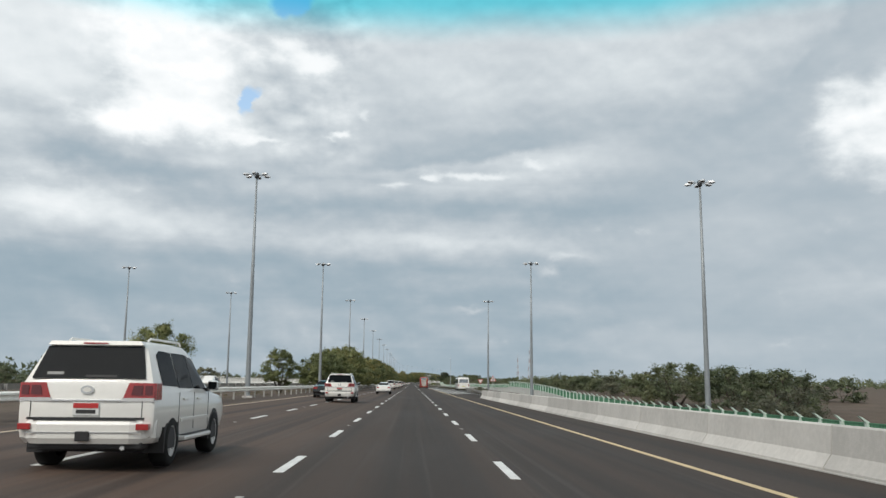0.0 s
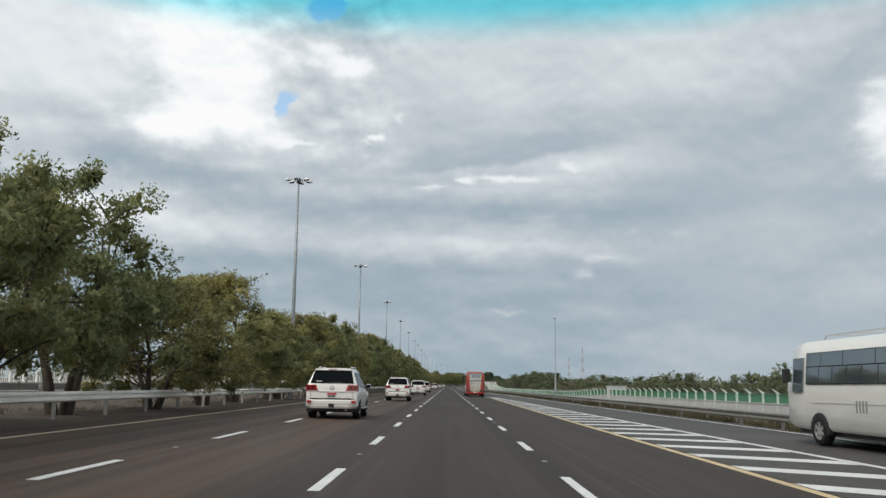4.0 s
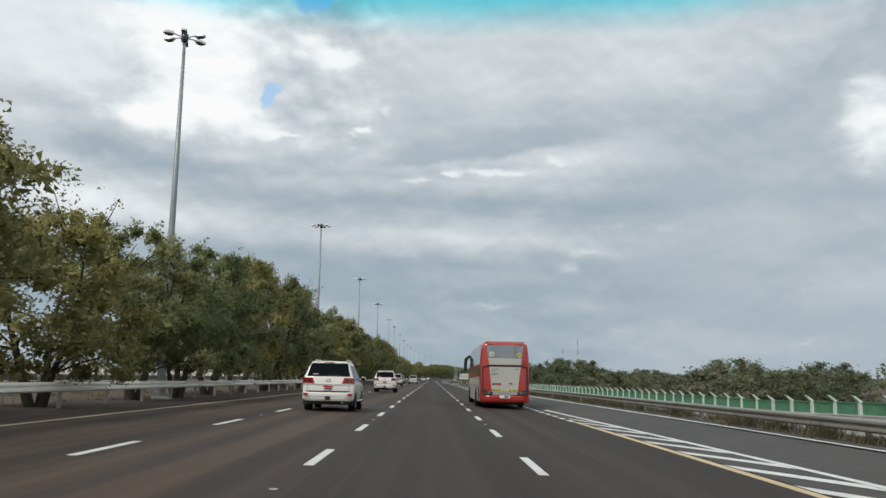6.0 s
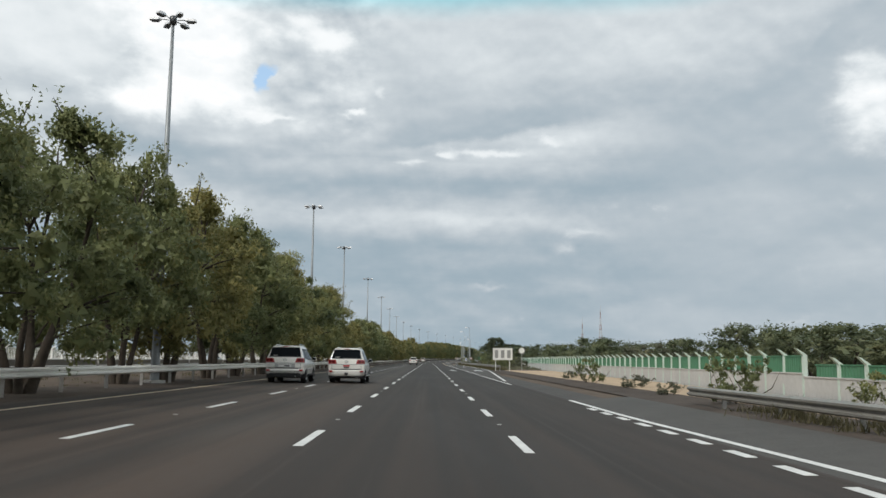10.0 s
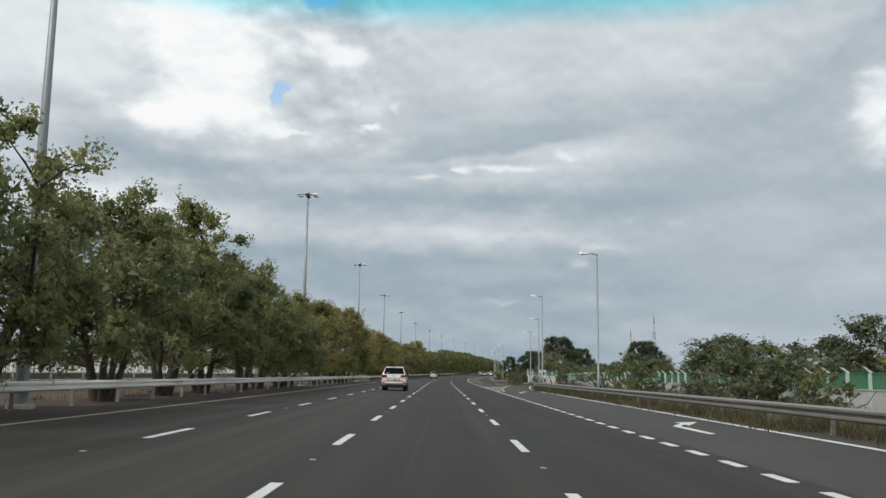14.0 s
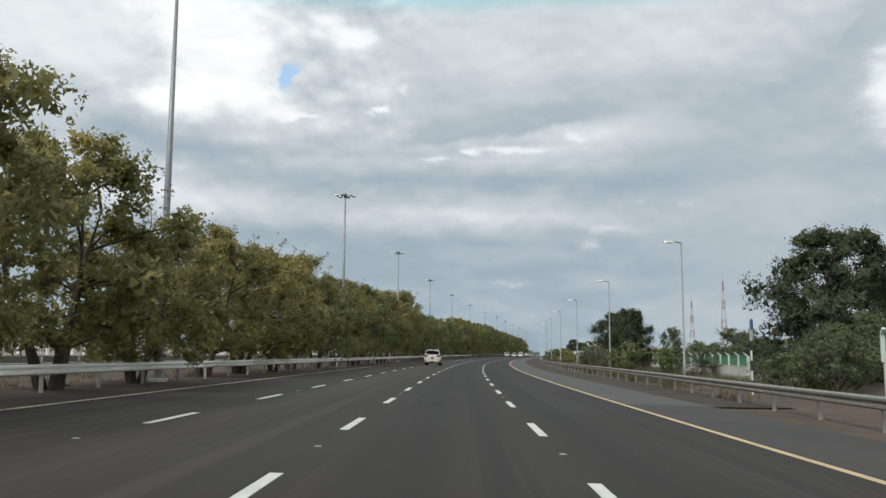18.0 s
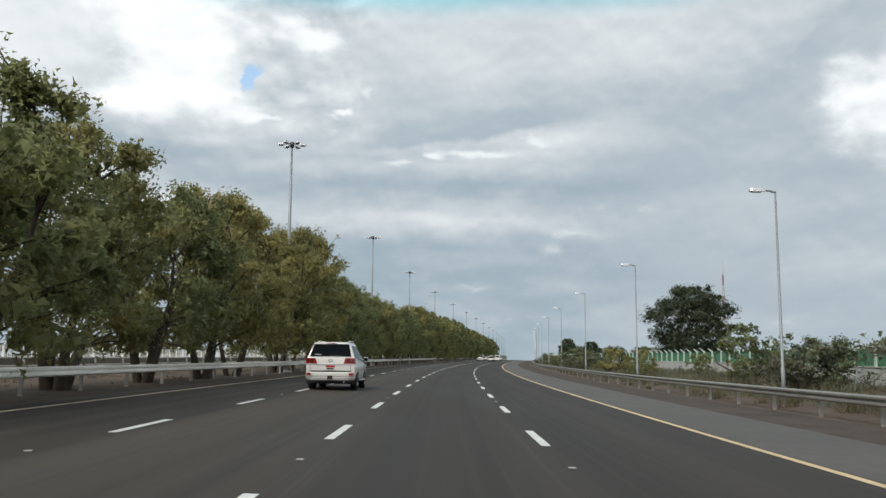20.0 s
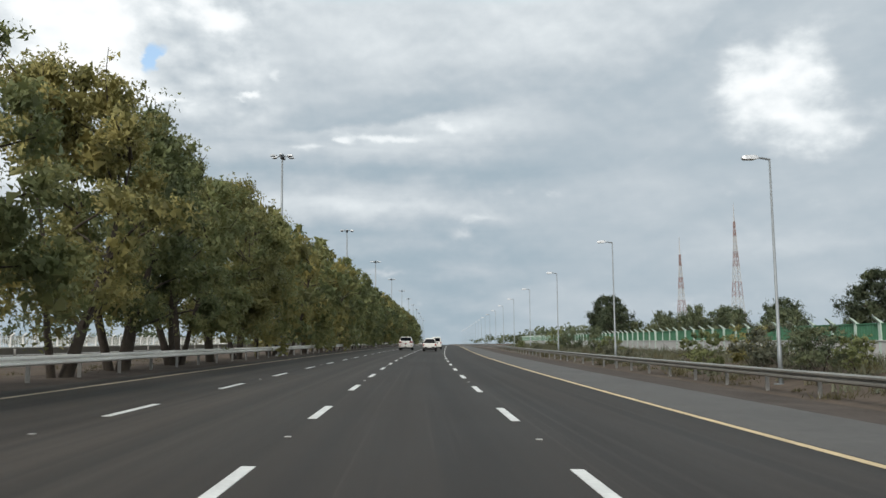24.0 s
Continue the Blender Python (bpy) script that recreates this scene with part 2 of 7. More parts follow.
cover = wn("ShaderNodeVectorMath", cover, tint, operation="MULTIPLY")
back = wn("ShaderNodeBackground", cover, 1.0)
wout = W.nodes.new("ShaderNodeOutputWorld")
W.links.new(back, wout.inputs[0])

sun = bpy.data.lights.new("sun", "SUN")
sun.energy, sun.angle, sun.color = 2.3, radians(24), (1.0, 0.95, 0.87)
sun_ob = new("sun", sun)
sun_ob.matrix_world = look((-38, -48, 62), (0, 0, 0))

# ---- materials ----
def material(name, color, rough=0.6, metal=0.0, spread=0.15, scale=2.0, bump=0.0, bump_scale=40.0, spec=0.5, random_by="", coat=0.0):
    """A surface with a base colour that varies at two scales, and fine relief."""
    m = bpy.data.materials.new(name)
    m.use_nodes = True
    t = m.node_tree
    b = t.nodes["Principled BSDF"]
    b.inputs["Roughness"].default_value, b.inputs["Metallic"].default_value = rough, metal
    b.inputs["Specular IOR Level"].default_value = spec
    b.inputs["Coat Weight"].default_value = coat
    geo = t.nodes.new("ShaderNodeTexCoord")
    n1, n2 = t.nodes.new("ShaderNodeTexNoise"), t.nodes.new("ShaderNodeTexNoise")
    n1.inputs["Scale"].default_value, n2.inputs["Scale"].default_value = scale, scale * 9
    n1.inputs["Detail"].default_value, n2.inputs["Detail"].default_value = 5, 4
    for n in (n1, n2):
        t.links.new(geo.outputs["Object"], n.inputs["Vector"])
    add = t.nodes.new("ShaderNodeMath")
    add.operation = "MULTIPLY_ADD"
    add.inputs[1].default_value = 0.45
    t.links.new(n2.outputs[0], add.inputs[0])
    half = t.nodes.new("ShaderNodeMath")
    half.operation = "MULTIPLY"
    half.inputs[1].default_value = 0.55
    t.links.new(n1.outputs[0], half.inputs[0])
    t.links.new(half.outputs[0], add.inputs[2])
    out = add.outputs[0]
    if random_by:
        if random_by == "object":
            r = t.nodes.new("ShaderNodeObjectInfo").outputs["Random"]
        else:
            r = t.nodes.new("ShaderNodeNewGeometry").outputs["Random Per Island"]
        mix = t.nodes.new("ShaderNodeMath")
        mix.operation = "MULTIPLY_ADD"
        mix.inputs[1].default_value = 0.35
        off = t.nodes.new("ShaderNodeMath")
        off.operation = "SUBTRACT"
        off.inputs[1].default_value = 0.5
        t.links.new(r, off.inputs[0])
        t.links.new(off.outputs[0], mix.inputs[0])
        t.links.new(out, mix.inputs[2])
        out = mix.outputs[0]
    ramp_n = t.nodes.new("ShaderNodeValToRGB")
    e = ramp_n.color_ramp.elements
    e[0].position, e[1].position = 0.28, 0.72
    e[0].color = (*[max(0.0, c * (1 - spread)) for c in color], 1)
    e[1].color = (*[min(1.0, c * (1 + spread)) for c in color], 1)
    t.links.new(out, ramp_n.inputs[0])
    t.links.new(ramp_n.outputs[0], b.inputs["Base Color"])
    if bump:
        n3 = t.nodes.new("ShaderNodeTexNoise")
        n3.inputs["Scale"].default_value, n3.inputs["Detail"].default_value = bump_scale, 4
        t.links.new(geo.outputs["Object"], n3.inputs["Vector"])
        bp = t.nodes.new("ShaderNodeBump")
        bp.inputs["Strength"].default_value, bp.inputs["Distance"].default_value = bump, 0.02
        t.links.new(n3.outputs[0], bp.inputs["Height"])
        t.links.new(bp.outputs[0], b.inputs["Normal"])
    return m


def glass_dark(name, color=(0.008, 0.010, 0.012), rough=0.04):
    m = material(name, color, rough, 0.0, 0.1, 1.0, spec=0.015)
    return m


def leaves(name, dark, mid, yellow, share=0.5):
    """Foliage: each leaf its own shade, clumps lighter and darker, thin enough to let some light through."""
    m = bpy.data.materials.new(name)
    m.use_nodes = True
    t = m.node_tree
    b = t.nodes["Principled BSDF"]
    b.inputs["Roughness"].default_value = 0.55
    b.inputs["Specular IOR Level"].default_value = 0.35
    isl = t.nodes.new("ShaderNodeNewGeometry").outputs["Random Per Island"]
    inf = t.nodes.new("ShaderNodeObjectInfo").outputs["Random"]
    co = t.nodes.new("ShaderNodeTexCoord").outputs["Object"]
    n = t.nodes.new("ShaderNodeTexNoise")
    n.inputs["Scale"].default_value, n.inputs["Detail"].default_value = 0.55, 3
    t.links.new(co, n.inputs["Vector"])
    a = t.nodes.new("ShaderNodeMath")
    a.operation = "MULTIPLY_ADD"
    a.inputs[1].default_value = 0.16
    t.links.new(isl, a.inputs[0])
    c = t.nodes.new("ShaderNodeMath")
    c.operation = "MULTIPLY_ADD"
    c.inputs[1].default_value, c.inputs[2].default_value = 1.25, -0.22
    t.links.new(n.outputs[0], c.inputs[0])
    t.links.new(c.outputs[0], a.inputs[2])
    o = t.nodes.new("ShaderNodeMath")
    o.operation = "MULTIPLY_ADD"
    o.inputs[1].default_value = 0.22
    t.links.new(inf, o.inputs[0])
    t.links.new(a.outputs[0], o.inputs[2])
    r = t.nodes.new("ShaderNodeValToRGB")
    e = r.color_ramp.elements
    e[0].position, e[0].color = 0.2, (*dark, 1)
    e[1].position, e[1].color = 0.95, (*yellow, 1)
    k = e.new(share + 0.1)
    k.color = (*mid, 1)
    t.links.new(o.outputs[0], r.inputs[0])
    t.links.new(r.outputs[0], b.inputs["Base Color"])
    tr = t.nodes.new("ShaderNodeBsdfTranslucent")
    t.links.new(r.outputs[0], tr.inputs[0])
    mx = t.nodes.new("ShaderNodeMixShader")
    mx.inputs[0].default_value = 0.4
    t.links.new(b.outputs[0], mx.inputs[1])
    t.links.new(tr.outputs[0], mx.inputs[2])
    t.links.new(mx.outputs[0], t.nodes["Material Output"].inputs[0])
    return m


def asphalt_main():
    """Carriageway asphalt: browner on the older first part, worn wheel tracks along each lane, patches, grit."""
    m = bpy.data.materials.new("asphalt")
    m.use_nodes = True
    t = m.node_tree
    L = t.links.new
    b = t.nodes["Principled BSDF"]
    uv = t.nodes.new("ShaderNodeUVMap")
    sep = t.nodes.new("ShaderNodeSeparateXYZ")
    L(uv.outputs[0], sep.inputs[0])
    lat, s = sep.outputs[0], sep.outputs[1]

    def mth(op, x, y=0.0, z=0.0):
        n = t.nodes.new("ShaderNodeMath")
        n.operation = op
        for i, v in enumerate((x, y, z)):
            if isinstance(v, bpy.types.NodeSocket):
                L(v, n.inputs[i])
            else:
                n.inputs[i].default_value = v
        return n.outputs[0]

    def noise_at(sx, sy, detail, rough=0.55):
        v = t.nodes.new("ShaderNodeCombineXYZ")
        L(mth("MULTIPLY", lat, sx), v.inputs[0])
        L(mth("MULTIPLY", s, sy), v.inputs[1])
        n = t.nodes.new("ShaderNodeTexNoise")
        n.inputs["Scale"].default_value, n.inputs["Detail"].default_value, n.inputs["Roughness"].default_value = 1.0, detail, rough
        L(v.outputs[0], n.inputs["Vector"])
        return n.outputs[0]

    def mixc(f, a, c):
        n = t.nodes.new("ShaderNodeMix")
        n.data_type = "RGBA"
        for i, v in ((0, f), (6, a), (7, c)):
            if isinstance(v, bpy.types.NodeSocket):
                L(v, n.inputs[i])
            else:
                n.inputs[i].default_value = v
        return n.outputs[2]

    def step(v, a, c):
        n = t.nodes.new("ShaderNodeMapRange")
        n.interpolation_type = "SMOOTHSTEP"
        L(v, n.inputs[0])
        n.inputs[1].default_value, n.inputs[2].default_value = a, c
        return n.outputs[0]

    # bands that follow the lanes: lighter worn middle, darker tracks
    band = noise_at(0.95, 0.004, 3, 0.6)
    band2 = noise_at(2.6, 0.012, 2)
    stain = noise_at(0.35, 0.06, 5)
    grit = noise_at(55, 55, 2)
    old = mth("SUBTRACT", 1.0, step(mth("ADD", s, mth("MULTIPLY", stain, 60.0)), 400.0, 560.0))
    brown = mixc(step(band, 0.36, 0.62), (0.036, 0.0245, 0.0195, 1), (0.086, 0.054, 0.039, 1))
    grey = mixc(step(band, 0.36, 0.64), (0.033, 0.0285, 0.025, 1), (0.062, 0.052, 0.044, 1))
    col = mixc(old, grey, brown)
    col = mixc(mth("MULTIPLY", step(stain, 0.52, 0.75), 0.35), col, (0.105, 0.092, 0.082, 1))
    col = mixc(mth("MULTIPLY", step(band2, 0.55, 0.7), 0.35), col, (0.032, 0.031, 0.031, 1))
    col = mixc(mth("MULTIPLY", step(grit, 0.4, 0.8), 0.3), col, (0.12, 0.112, 0.105, 1))
    col = mixc(mth("MULTIPLY", step(lat, -3.4, -1.2), 0.6), col, (0.028, 0.0235, 0.021, 1))
    streak = noise_at(5.0, 0.02, 3)
    col = mixc(mth("MULTIPLY", step(streak, 0.54, 0.72), 0.22), col, (0.10, 0.086, 0.076, 1))
    L(col, b.inputs["Base Color"])
    L(mth("MULTIPLY_ADD", stain, 0.25, 0.62), b.inputs["Roughness"])
    b.inputs["Specular IOR Level"].default_value = 0.2
    bp = t.nodes.new("ShaderNodeBump")
    bp.inputs["Strength"].default_value, bp.inputs["Distance"].default_value = 0.35, 0.01
    L(grit, bp.inputs["Height"])
    L(bp.outputs[0], b.inputs["Normal"])
    return m


ASPHALT = asphalt_main()
MERGE_ASPHALT = material("merge_asphalt", (0.070, 0.065, 0.060), 0.8, 0, 0.25, 0.35, 0.4, 60, 0.35)
PALE_ASPHALT = material("shoulder_asphalt", (0.092, 0.087, 0.082), 0.8, 0, 0.2, 0.35, 0.4, 60, 0.35)
SIDE_ASPHALT = material("side_asphalt", (0.058, 0.053, 0.049), 0.8, 0, 0.22, 0.35, 0.4, 60, 0.35)
SOIL = material("brown_soil", (0.100, 0.077, 0.060), 0.95, 0, 0.38, 0.22, 0.8, 12, 0.2)
VERGE = material("gravel_verge", (0.072, 0.058, 0.049), 0.95, 0, 0.45, 0.5, 0.9, 18, 0.2)
MEDIAN_GRAVEL = material("median_gravel", (0.082, 0.064, 0.052), 0.95, 0, 0.45, 0.5, 0.9, 18, 0.2)
SAND = material("pale_sand", (0.42, 0.32, 0.22), 0.95, 0, 0.25, 0.3, 0.5, 14, 0.2)
PAINT = material("white_road_paint", (0.62, 0.62, 0.60), 0.6, 0, 0.22, 1.2, 0.2, 60)
YELLOW = material("yellow_road_paint", (0.56, 0.43, 0.24), 0.6, 0, 0.25, 0.9, 0.2, 60)
CREAM = material("faded_edge_paint", (0.52, 0.42, 0.30), 0.65, 0, 0.25, 0.6, 0.2, 60)
ZINC = material("galvanised_steel", (0.50, 0.49, 0.46), 0.42, 0.55, 0.22, 1.3, 0.1, 30)
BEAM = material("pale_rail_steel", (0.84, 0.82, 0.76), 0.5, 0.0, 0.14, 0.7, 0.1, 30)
# the same rail steel with the shaded side's darkness put into its colour
SHADED_BEAM = material("shaded_rail_steel", (0.25, 0.235, 0.21), 0.5, 0.3, 0.22, 0.8, 0.1, 30)
POST_STEEL = material("dull_post_steel", (0.36, 0.35, 0.33), 0.6, 0.3, 0.25, 2.0)
POLE = material("mast_steel", (0.27, 0.29, 0.30), 0.5, 0.35, 0.15, 0.5)
LAMP_GREY = material("lamp_housing_grey", (0.70, 0.71, 0.72), 0.5, 0.3, 0.1, 2)
LAMP_DARK = material("lamp_glass_dark", (0.06, 0.065, 0.07), 0.25, 0, 0.1, 2)
CONCRETE = material("barrier_concrete", (0.50, 0.48, 0.45), 0.85, 0, 0.16, 0.8, 0.3, 25, 0.3, "object")
WALL_WHITE = material("white_wall_render", (0.50, 0.495, 0.48), 0.85, 0, 0.14, 0.5, 0.2, 20, 0.3)
POST_PALE = material("pale_concrete_post", (0.52, 0.62, 0.55), 0.8, 0, 0.14, 2.5, 0.1, 25)
GREEN_NET = material("green_panel", (0.07, 0.205, 0.115), 0.7, 0, 0.28, 0.4, 0.3, 40)
BARK = material("dark_bark", (0.075, 0.062, 0.05), 0.9, 0, 0.4, 3.0, 0.8, 20, 0.2)
LEAF = leaves("olive_leaves", (0.083, 0.108, 0.054), (0.222, 0.247, 0.108), (0.385, 0.37, 0.15))
LEAF_DARK = leaves("dark_scrub_leaves", (0.070, 0.090, 0.056), (0.150, 0.178, 0.098), (0.25, 0.255, 0.13))
LEAF_DEEP = leaves("deep_green_leaves", (0.034, 0.047, 0.030), (0.082, 0.102, 0.058), (0.15, 0.165, 0.085))
LEAF_GREY = leaves("grey_scrub_leaves", (0.09, 0.10, 0.07), (0.18, 0.185, 0.125), (0.27, 0.25, 0.155))
LEAF_WARM = leaves("warm_olive_leaves", (0.105, 0.120, 0.056), (0.290, 0.275, 0.108), (0.47, 0.40, 0.145))
DRY = leaves("dry_grass", (0.055, 0.050, 0.028), (0.125, 0.110, 0.056), (0.20, 0.175, 0.095))
CAR_WHITE = material("white_car_paint", (0.77, 0.755, 0.71), 0.28, 0, 0.05, 1.2, coat=0.6)
CAR_SILVER = material("silver_car_paint", (0.45, 0.45, 0.45), 0.3, 0.5, 0.06, 1.2, coat=0.5)
CAR_BLACK = material("black_car_paint", (0.012, 0.013, 0.014), 0.25, 0, 0.2, 1.0, coat=0.6)
BUS_RED = material("red_bus_paint", (0.37, 0.032, 0.024), 0.34, 0, 0.12, 0.8, coat=0.5)
BUS_CREAM = material("cream_bus_paint", (0.44, 0.44, 0.40), 0.36, 0, 0.06, 0.8, coat=0.4)
BUS_BROWN = material("brown_bus_stripe", (0.16, 0.115, 0.065), 0.32, 0, 0.12, 0.9, coat=0.4)
GLASS = glass_dark("dark_window_glass")
BUS_GLASS = material("tinted_bus_glass", (0.045, 0.062, 0.075), 0.05, 0, 0.1, 1.0, spec=1.0)
BUS_GLASS.node_tree.nodes["Principled BSDF"].inputs["IOR"].default_value = 2.1
BLACK = material("black_plastic", (0.02, 0.02, 0.021), 0.6, 0, 0.25, 3.0)
RUBBER = material("tyre_rubber", (0.018, 0.018, 0.018), 0.85, 0, 0.3, 5.0, 0.3, 40, 0.2)
ALLOY = material("silver_alloy", (0.62, 0.62, 0.61), 0.45, 0.15, 0.08, 3.0)
CHROME = material("bright_metal", (0.68, 0.69, 0.69), 0.26, 0.55, 0.06, 2.0)
LAMP_CORE = material("dark_lamp_chamber", (0.10, 0.008, 0.010), 0.2, 0, 0.2, 4.0, coat=0.6)
RED_LAMP = material("red_lamp", (0.34, 0.03, 0.03), 0.18, 0, 0.2, 4.0, coat=0.7)
CLEAR_LAMP = material("clear_lamp", (0.55, 0.53, 0.52), 0.18, 0.2, 0.1, 4.0, coat=0.7)
SMOKED = material("smoked_lamp", (0.13, 0.07, 0.065), 0.2, 0.1, 0.2, 4.0, coat=0.6)
DULL_LAMP = material("dull_lamp", (0.22, 0.22, 0.21), 0.2, 0.3, 0.15, 4.0, coat=0.6)
PLATE = material("white_plate", (0.68, 0.68, 0.66), 0.45, 0, 0.06, 3.0)
PLATE_RED = material("red_plate", (0.45, 0.03, 0.03), 0.45, 0, 0.1, 3.0)
GREY_STUD = material("worn_stud", (0.36, 0.35, 0.33), 0.6, 0, 0.2, 5.0)
FENCE_WHITE = material("white_fence_paint", (0.80, 0.79, 0.75), 0.7, 0, 0.1, 1.0, 0.1, 25)
SIGN_WHITE = material("white_sign", (0.66, 0.66, 0.62), 0.5, 0, 0.08, 1.0)
SIGN_RED = material("red_sign", (0.50, 0.03, 0.03), 0.45, 0, 0.1, 1.0)
SIGN_BLUE = material("blue_sign", (0.02, 0.14, 0.38), 0.45, 0, 0.1, 1.0)
SIGN_YELLOW = material("yellow_sign", (0.62, 0.55, 0.08), 0.5, 0, 0.1, 1.0)
INK = material("black_ink", (0.03, 0.03, 0.03), 0.6, 0, 0.2, 3.0)
GREY_INK = material("grey_ink", (0.25, 0.25, 0.24), 0.6, 0, 0.2, 3.0)
TOWER_RED = material("red_tower_paint", (0.36, 0.25, 0.23), 0.6, 0.1, 0.2, 0.3)
TOWER_WHITE = material("white_tower_paint", (0.55, 0.55, 0.54), 0.6, 0.1, 0.12, 0.3)
CABINET_GREY = material("grey_cabinet_paint", (0.47, 0.49, 0.48), 0.55, 0.1, 0.1, 1.0)
KERB_BLACK = material("black_kerb_paint", (0.06, 0.055, 0.05), 0.7, 0, 0.3, 3.0)


# ---- mesh helpers ----
def mesh(name, bm, mat, smooth=False):
    me = bpy.data.meshes.new(name)
    bm.normal_update()
    bm.to_mesh(me)
    bm.free()
    for m in mat if isinstance(mat, (list, tuple)) else (mat,):
        me.materials.append(m)
    if smooth:
        me.polygons.foreach_set("use_smooth", [True] * len(me.polygons))
    return me


def part(name, bm, mat, parent, label="", smooth=False):
    """A bmesh as one mesh object under a thing or a part."""
    ob = new(name, mesh(name, bm, mat, smooth))
    ob.parent = parent
    return tagged(ob, label)


def piece(name, me, parent, m=None):
    """One more object on a mesh that alike pieces share."""
    ob = new(name, me)
    ob.parent = parent
    if m is not None:
        ob.matrix_basis = m
    return ob


def thing(name, label, category, group="", m=None, kind=""):
    ob = new(name)
    ob.empty_display_size = 0.2
    if m is not None:
        ob.matrix_basis = m
    return tagged(ob, label, category, group, kind)


def face(bm, pts):
    return bm.faces.new([bm.verts.new(p) for p in pts])


def add_box(bm, x0, x1, y0, y1, z0, z1, bevel=0.0):
    r = bmesh.ops.create_cube(bm, size=1)
    for v in r["verts"]:
        v.co = ((x0 + x1) / 2 + v.co.x * (x1 - x0), (y0 + y1) / 2 + v.co.y * (y1 - y0), (z0 + z1) / 2 + v.co.z * (z1 - z0))
    if bevel:
        es = {e for v in r["verts"] for e in v.link_edges}
        bmesh.ops.bevel(bm, geom=list(es), offset=bevel, segments=2, affect="EDGES", profile=0.6)
    return bm


def box(x0, x1, y0, y1, z0, z1, bevel=0.0):
    return add_box(bmesh.new(), x0, x1, y0, y1, z0, z1, bevel)


def add_tube(bm, pts, radii, n=8, cap=True):
    """A tapered tube through points."""
    rings = []
    pts = [Vector(p) for p in pts]
    side = None
    for i, p in enumerate(pts):
        d = (pts[min(i + 1, len(pts) - 1)] - pts[max(i - 1, 0)]).normalized()
        if side is None:
            side = d.orthogonal().normalized()
        side = (side - d * side.dot(d)).normalized()
        up = d.cross(side)
        rings.append([bm.verts.new(p + (side * math.cos(2 * math.pi * k / n) + up * math.sin(2 * math.pi * k / n)) * radii[i]) for k in range(n)])
    for a, b in zip(rings, rings[1:]):
        for k in range(n):
            bm.faces.new((a[k], a[(k + 1) % n], b[(k + 1) % n], b[k]))
    if cap:
        bm.faces.new(rings[0][::-1])
        bm.faces.new(rings[-1])
    return bm


def tube(pts, radii, n=8, cap=True):
    return add_tube(bmesh.new(), pts, radii, n, cap)


def add_loft(bm, rings, cap=True):
    rs = [[bm.verts.new(p) for p in r] for r in rings]
    n = len(rs[0])
    for a, b in zip(rs, rs[1:]):
        for k in range(n):
            bm.faces.new((a[k], a[(k + 1) % n], b[(k + 1) % n], b[k]))
    if cap:
        bm.faces.new(rs[0][::-1])
        bm.faces.new(rs[-1])
    return bm


def plate(outline, depth, axis="y"):
    """A flat outline (u, v) pushed out to a plate: u is x; v is z (axis y) or y (axis z)."""
    if axis == "y":
        a, b = [(u, 0, v) for u, v in outline], [(u, depth, v) for u, v in outline]
    elif axis == "x":
        a, b = [(0, u, v) for u, v in outline], [(depth, u, v) for u, v in outline]
    else:
        a, b = [(u, v, 0) for u, v in outline], [(u, v, depth) for u, v in outline]
    bm = add_loft(bmesh.new(), [a, b])
    bmesh.ops.recalc_face_normals(bm, faces=bm.faces)
    return bm


def sheet(s0, s1, lats, step=4.0, lift=0.0, uv=False):
    """A surface along the road. lats: functions or numbers, from left to right."""
    bm = bmesh.new()
    n = max(1, int(math.ceil((s1 - s0) / step)))
    layer = bm.loops.layers.uv.new("UVMap") if uv else None
    rows, marks = [], []
    for i in range(n + 1):
        s = s0 + (s1 - s0) * i / n
        ls = [f(s) if callable(f) else f for f in lats]
        rows.append([bm.verts.new(at(s, l, lift)) for l in ls])
        marks.append([(l, s) for l in ls])
    for i in range(n):
        for k in range(len(lats) - 1):
            f = bm.faces.new((rows[i][k], rows[i][k + 1], rows[i + 1][k + 1], rows[i + 1][k]))
            if uv:
                for loop, m in zip(f.loops, (marks[i][k], marks[i][k + 1], marks[i + 1][k + 1], marks[i + 1][k])):
                    loop[layer].uv = m
    return bm


def sweep(profile, s0, s1, lat, step=4.0, closed=True):
    """A profile of (out, up) drawn along the road at a lateral place that may be a function of s."""
    n = max(1, int(math.ceil((s1 - s0) / step)))
    rings = []
    for i in range(n + 1):
        s = s0 + (s1 - s0) * i / n
        l = lat(s) if callable(lat) else lat
        base = at(s, l)
        a = heading(s)
        rings.append([base + Vector((math.cos(a) * o, -math.sin(a) * o, u)) for o, u in profile])
    bm = bmesh.new()
    add_loft(bm, rings, cap=closed)
    bmesh.ops.recalc_face_normals(bm, faces=bm.faces)
    return bm


def curve_of(*pairs):
    xs, ys = [p[0] for p in pairs], [p[1] for p in pairs]
    return lambda s: float(np.interp(s, xs, ys))


# ---- ground and pavements ----
bm = sheet(-300, 2390, [-1900, -500, -140, -60, -40, -30, -22, -16, -12, -9.9, -5, 0, 5.5, 7, 8.6, 9.5, 12, 17.5, 26, 40, 80, 200, 600, 1900], 10.0, -0.05)
ground = tagged(new("ground", mesh("ground", bm, SOIL, True)), "bare brown desert soil beside the motorway", "ground", kind="structure")

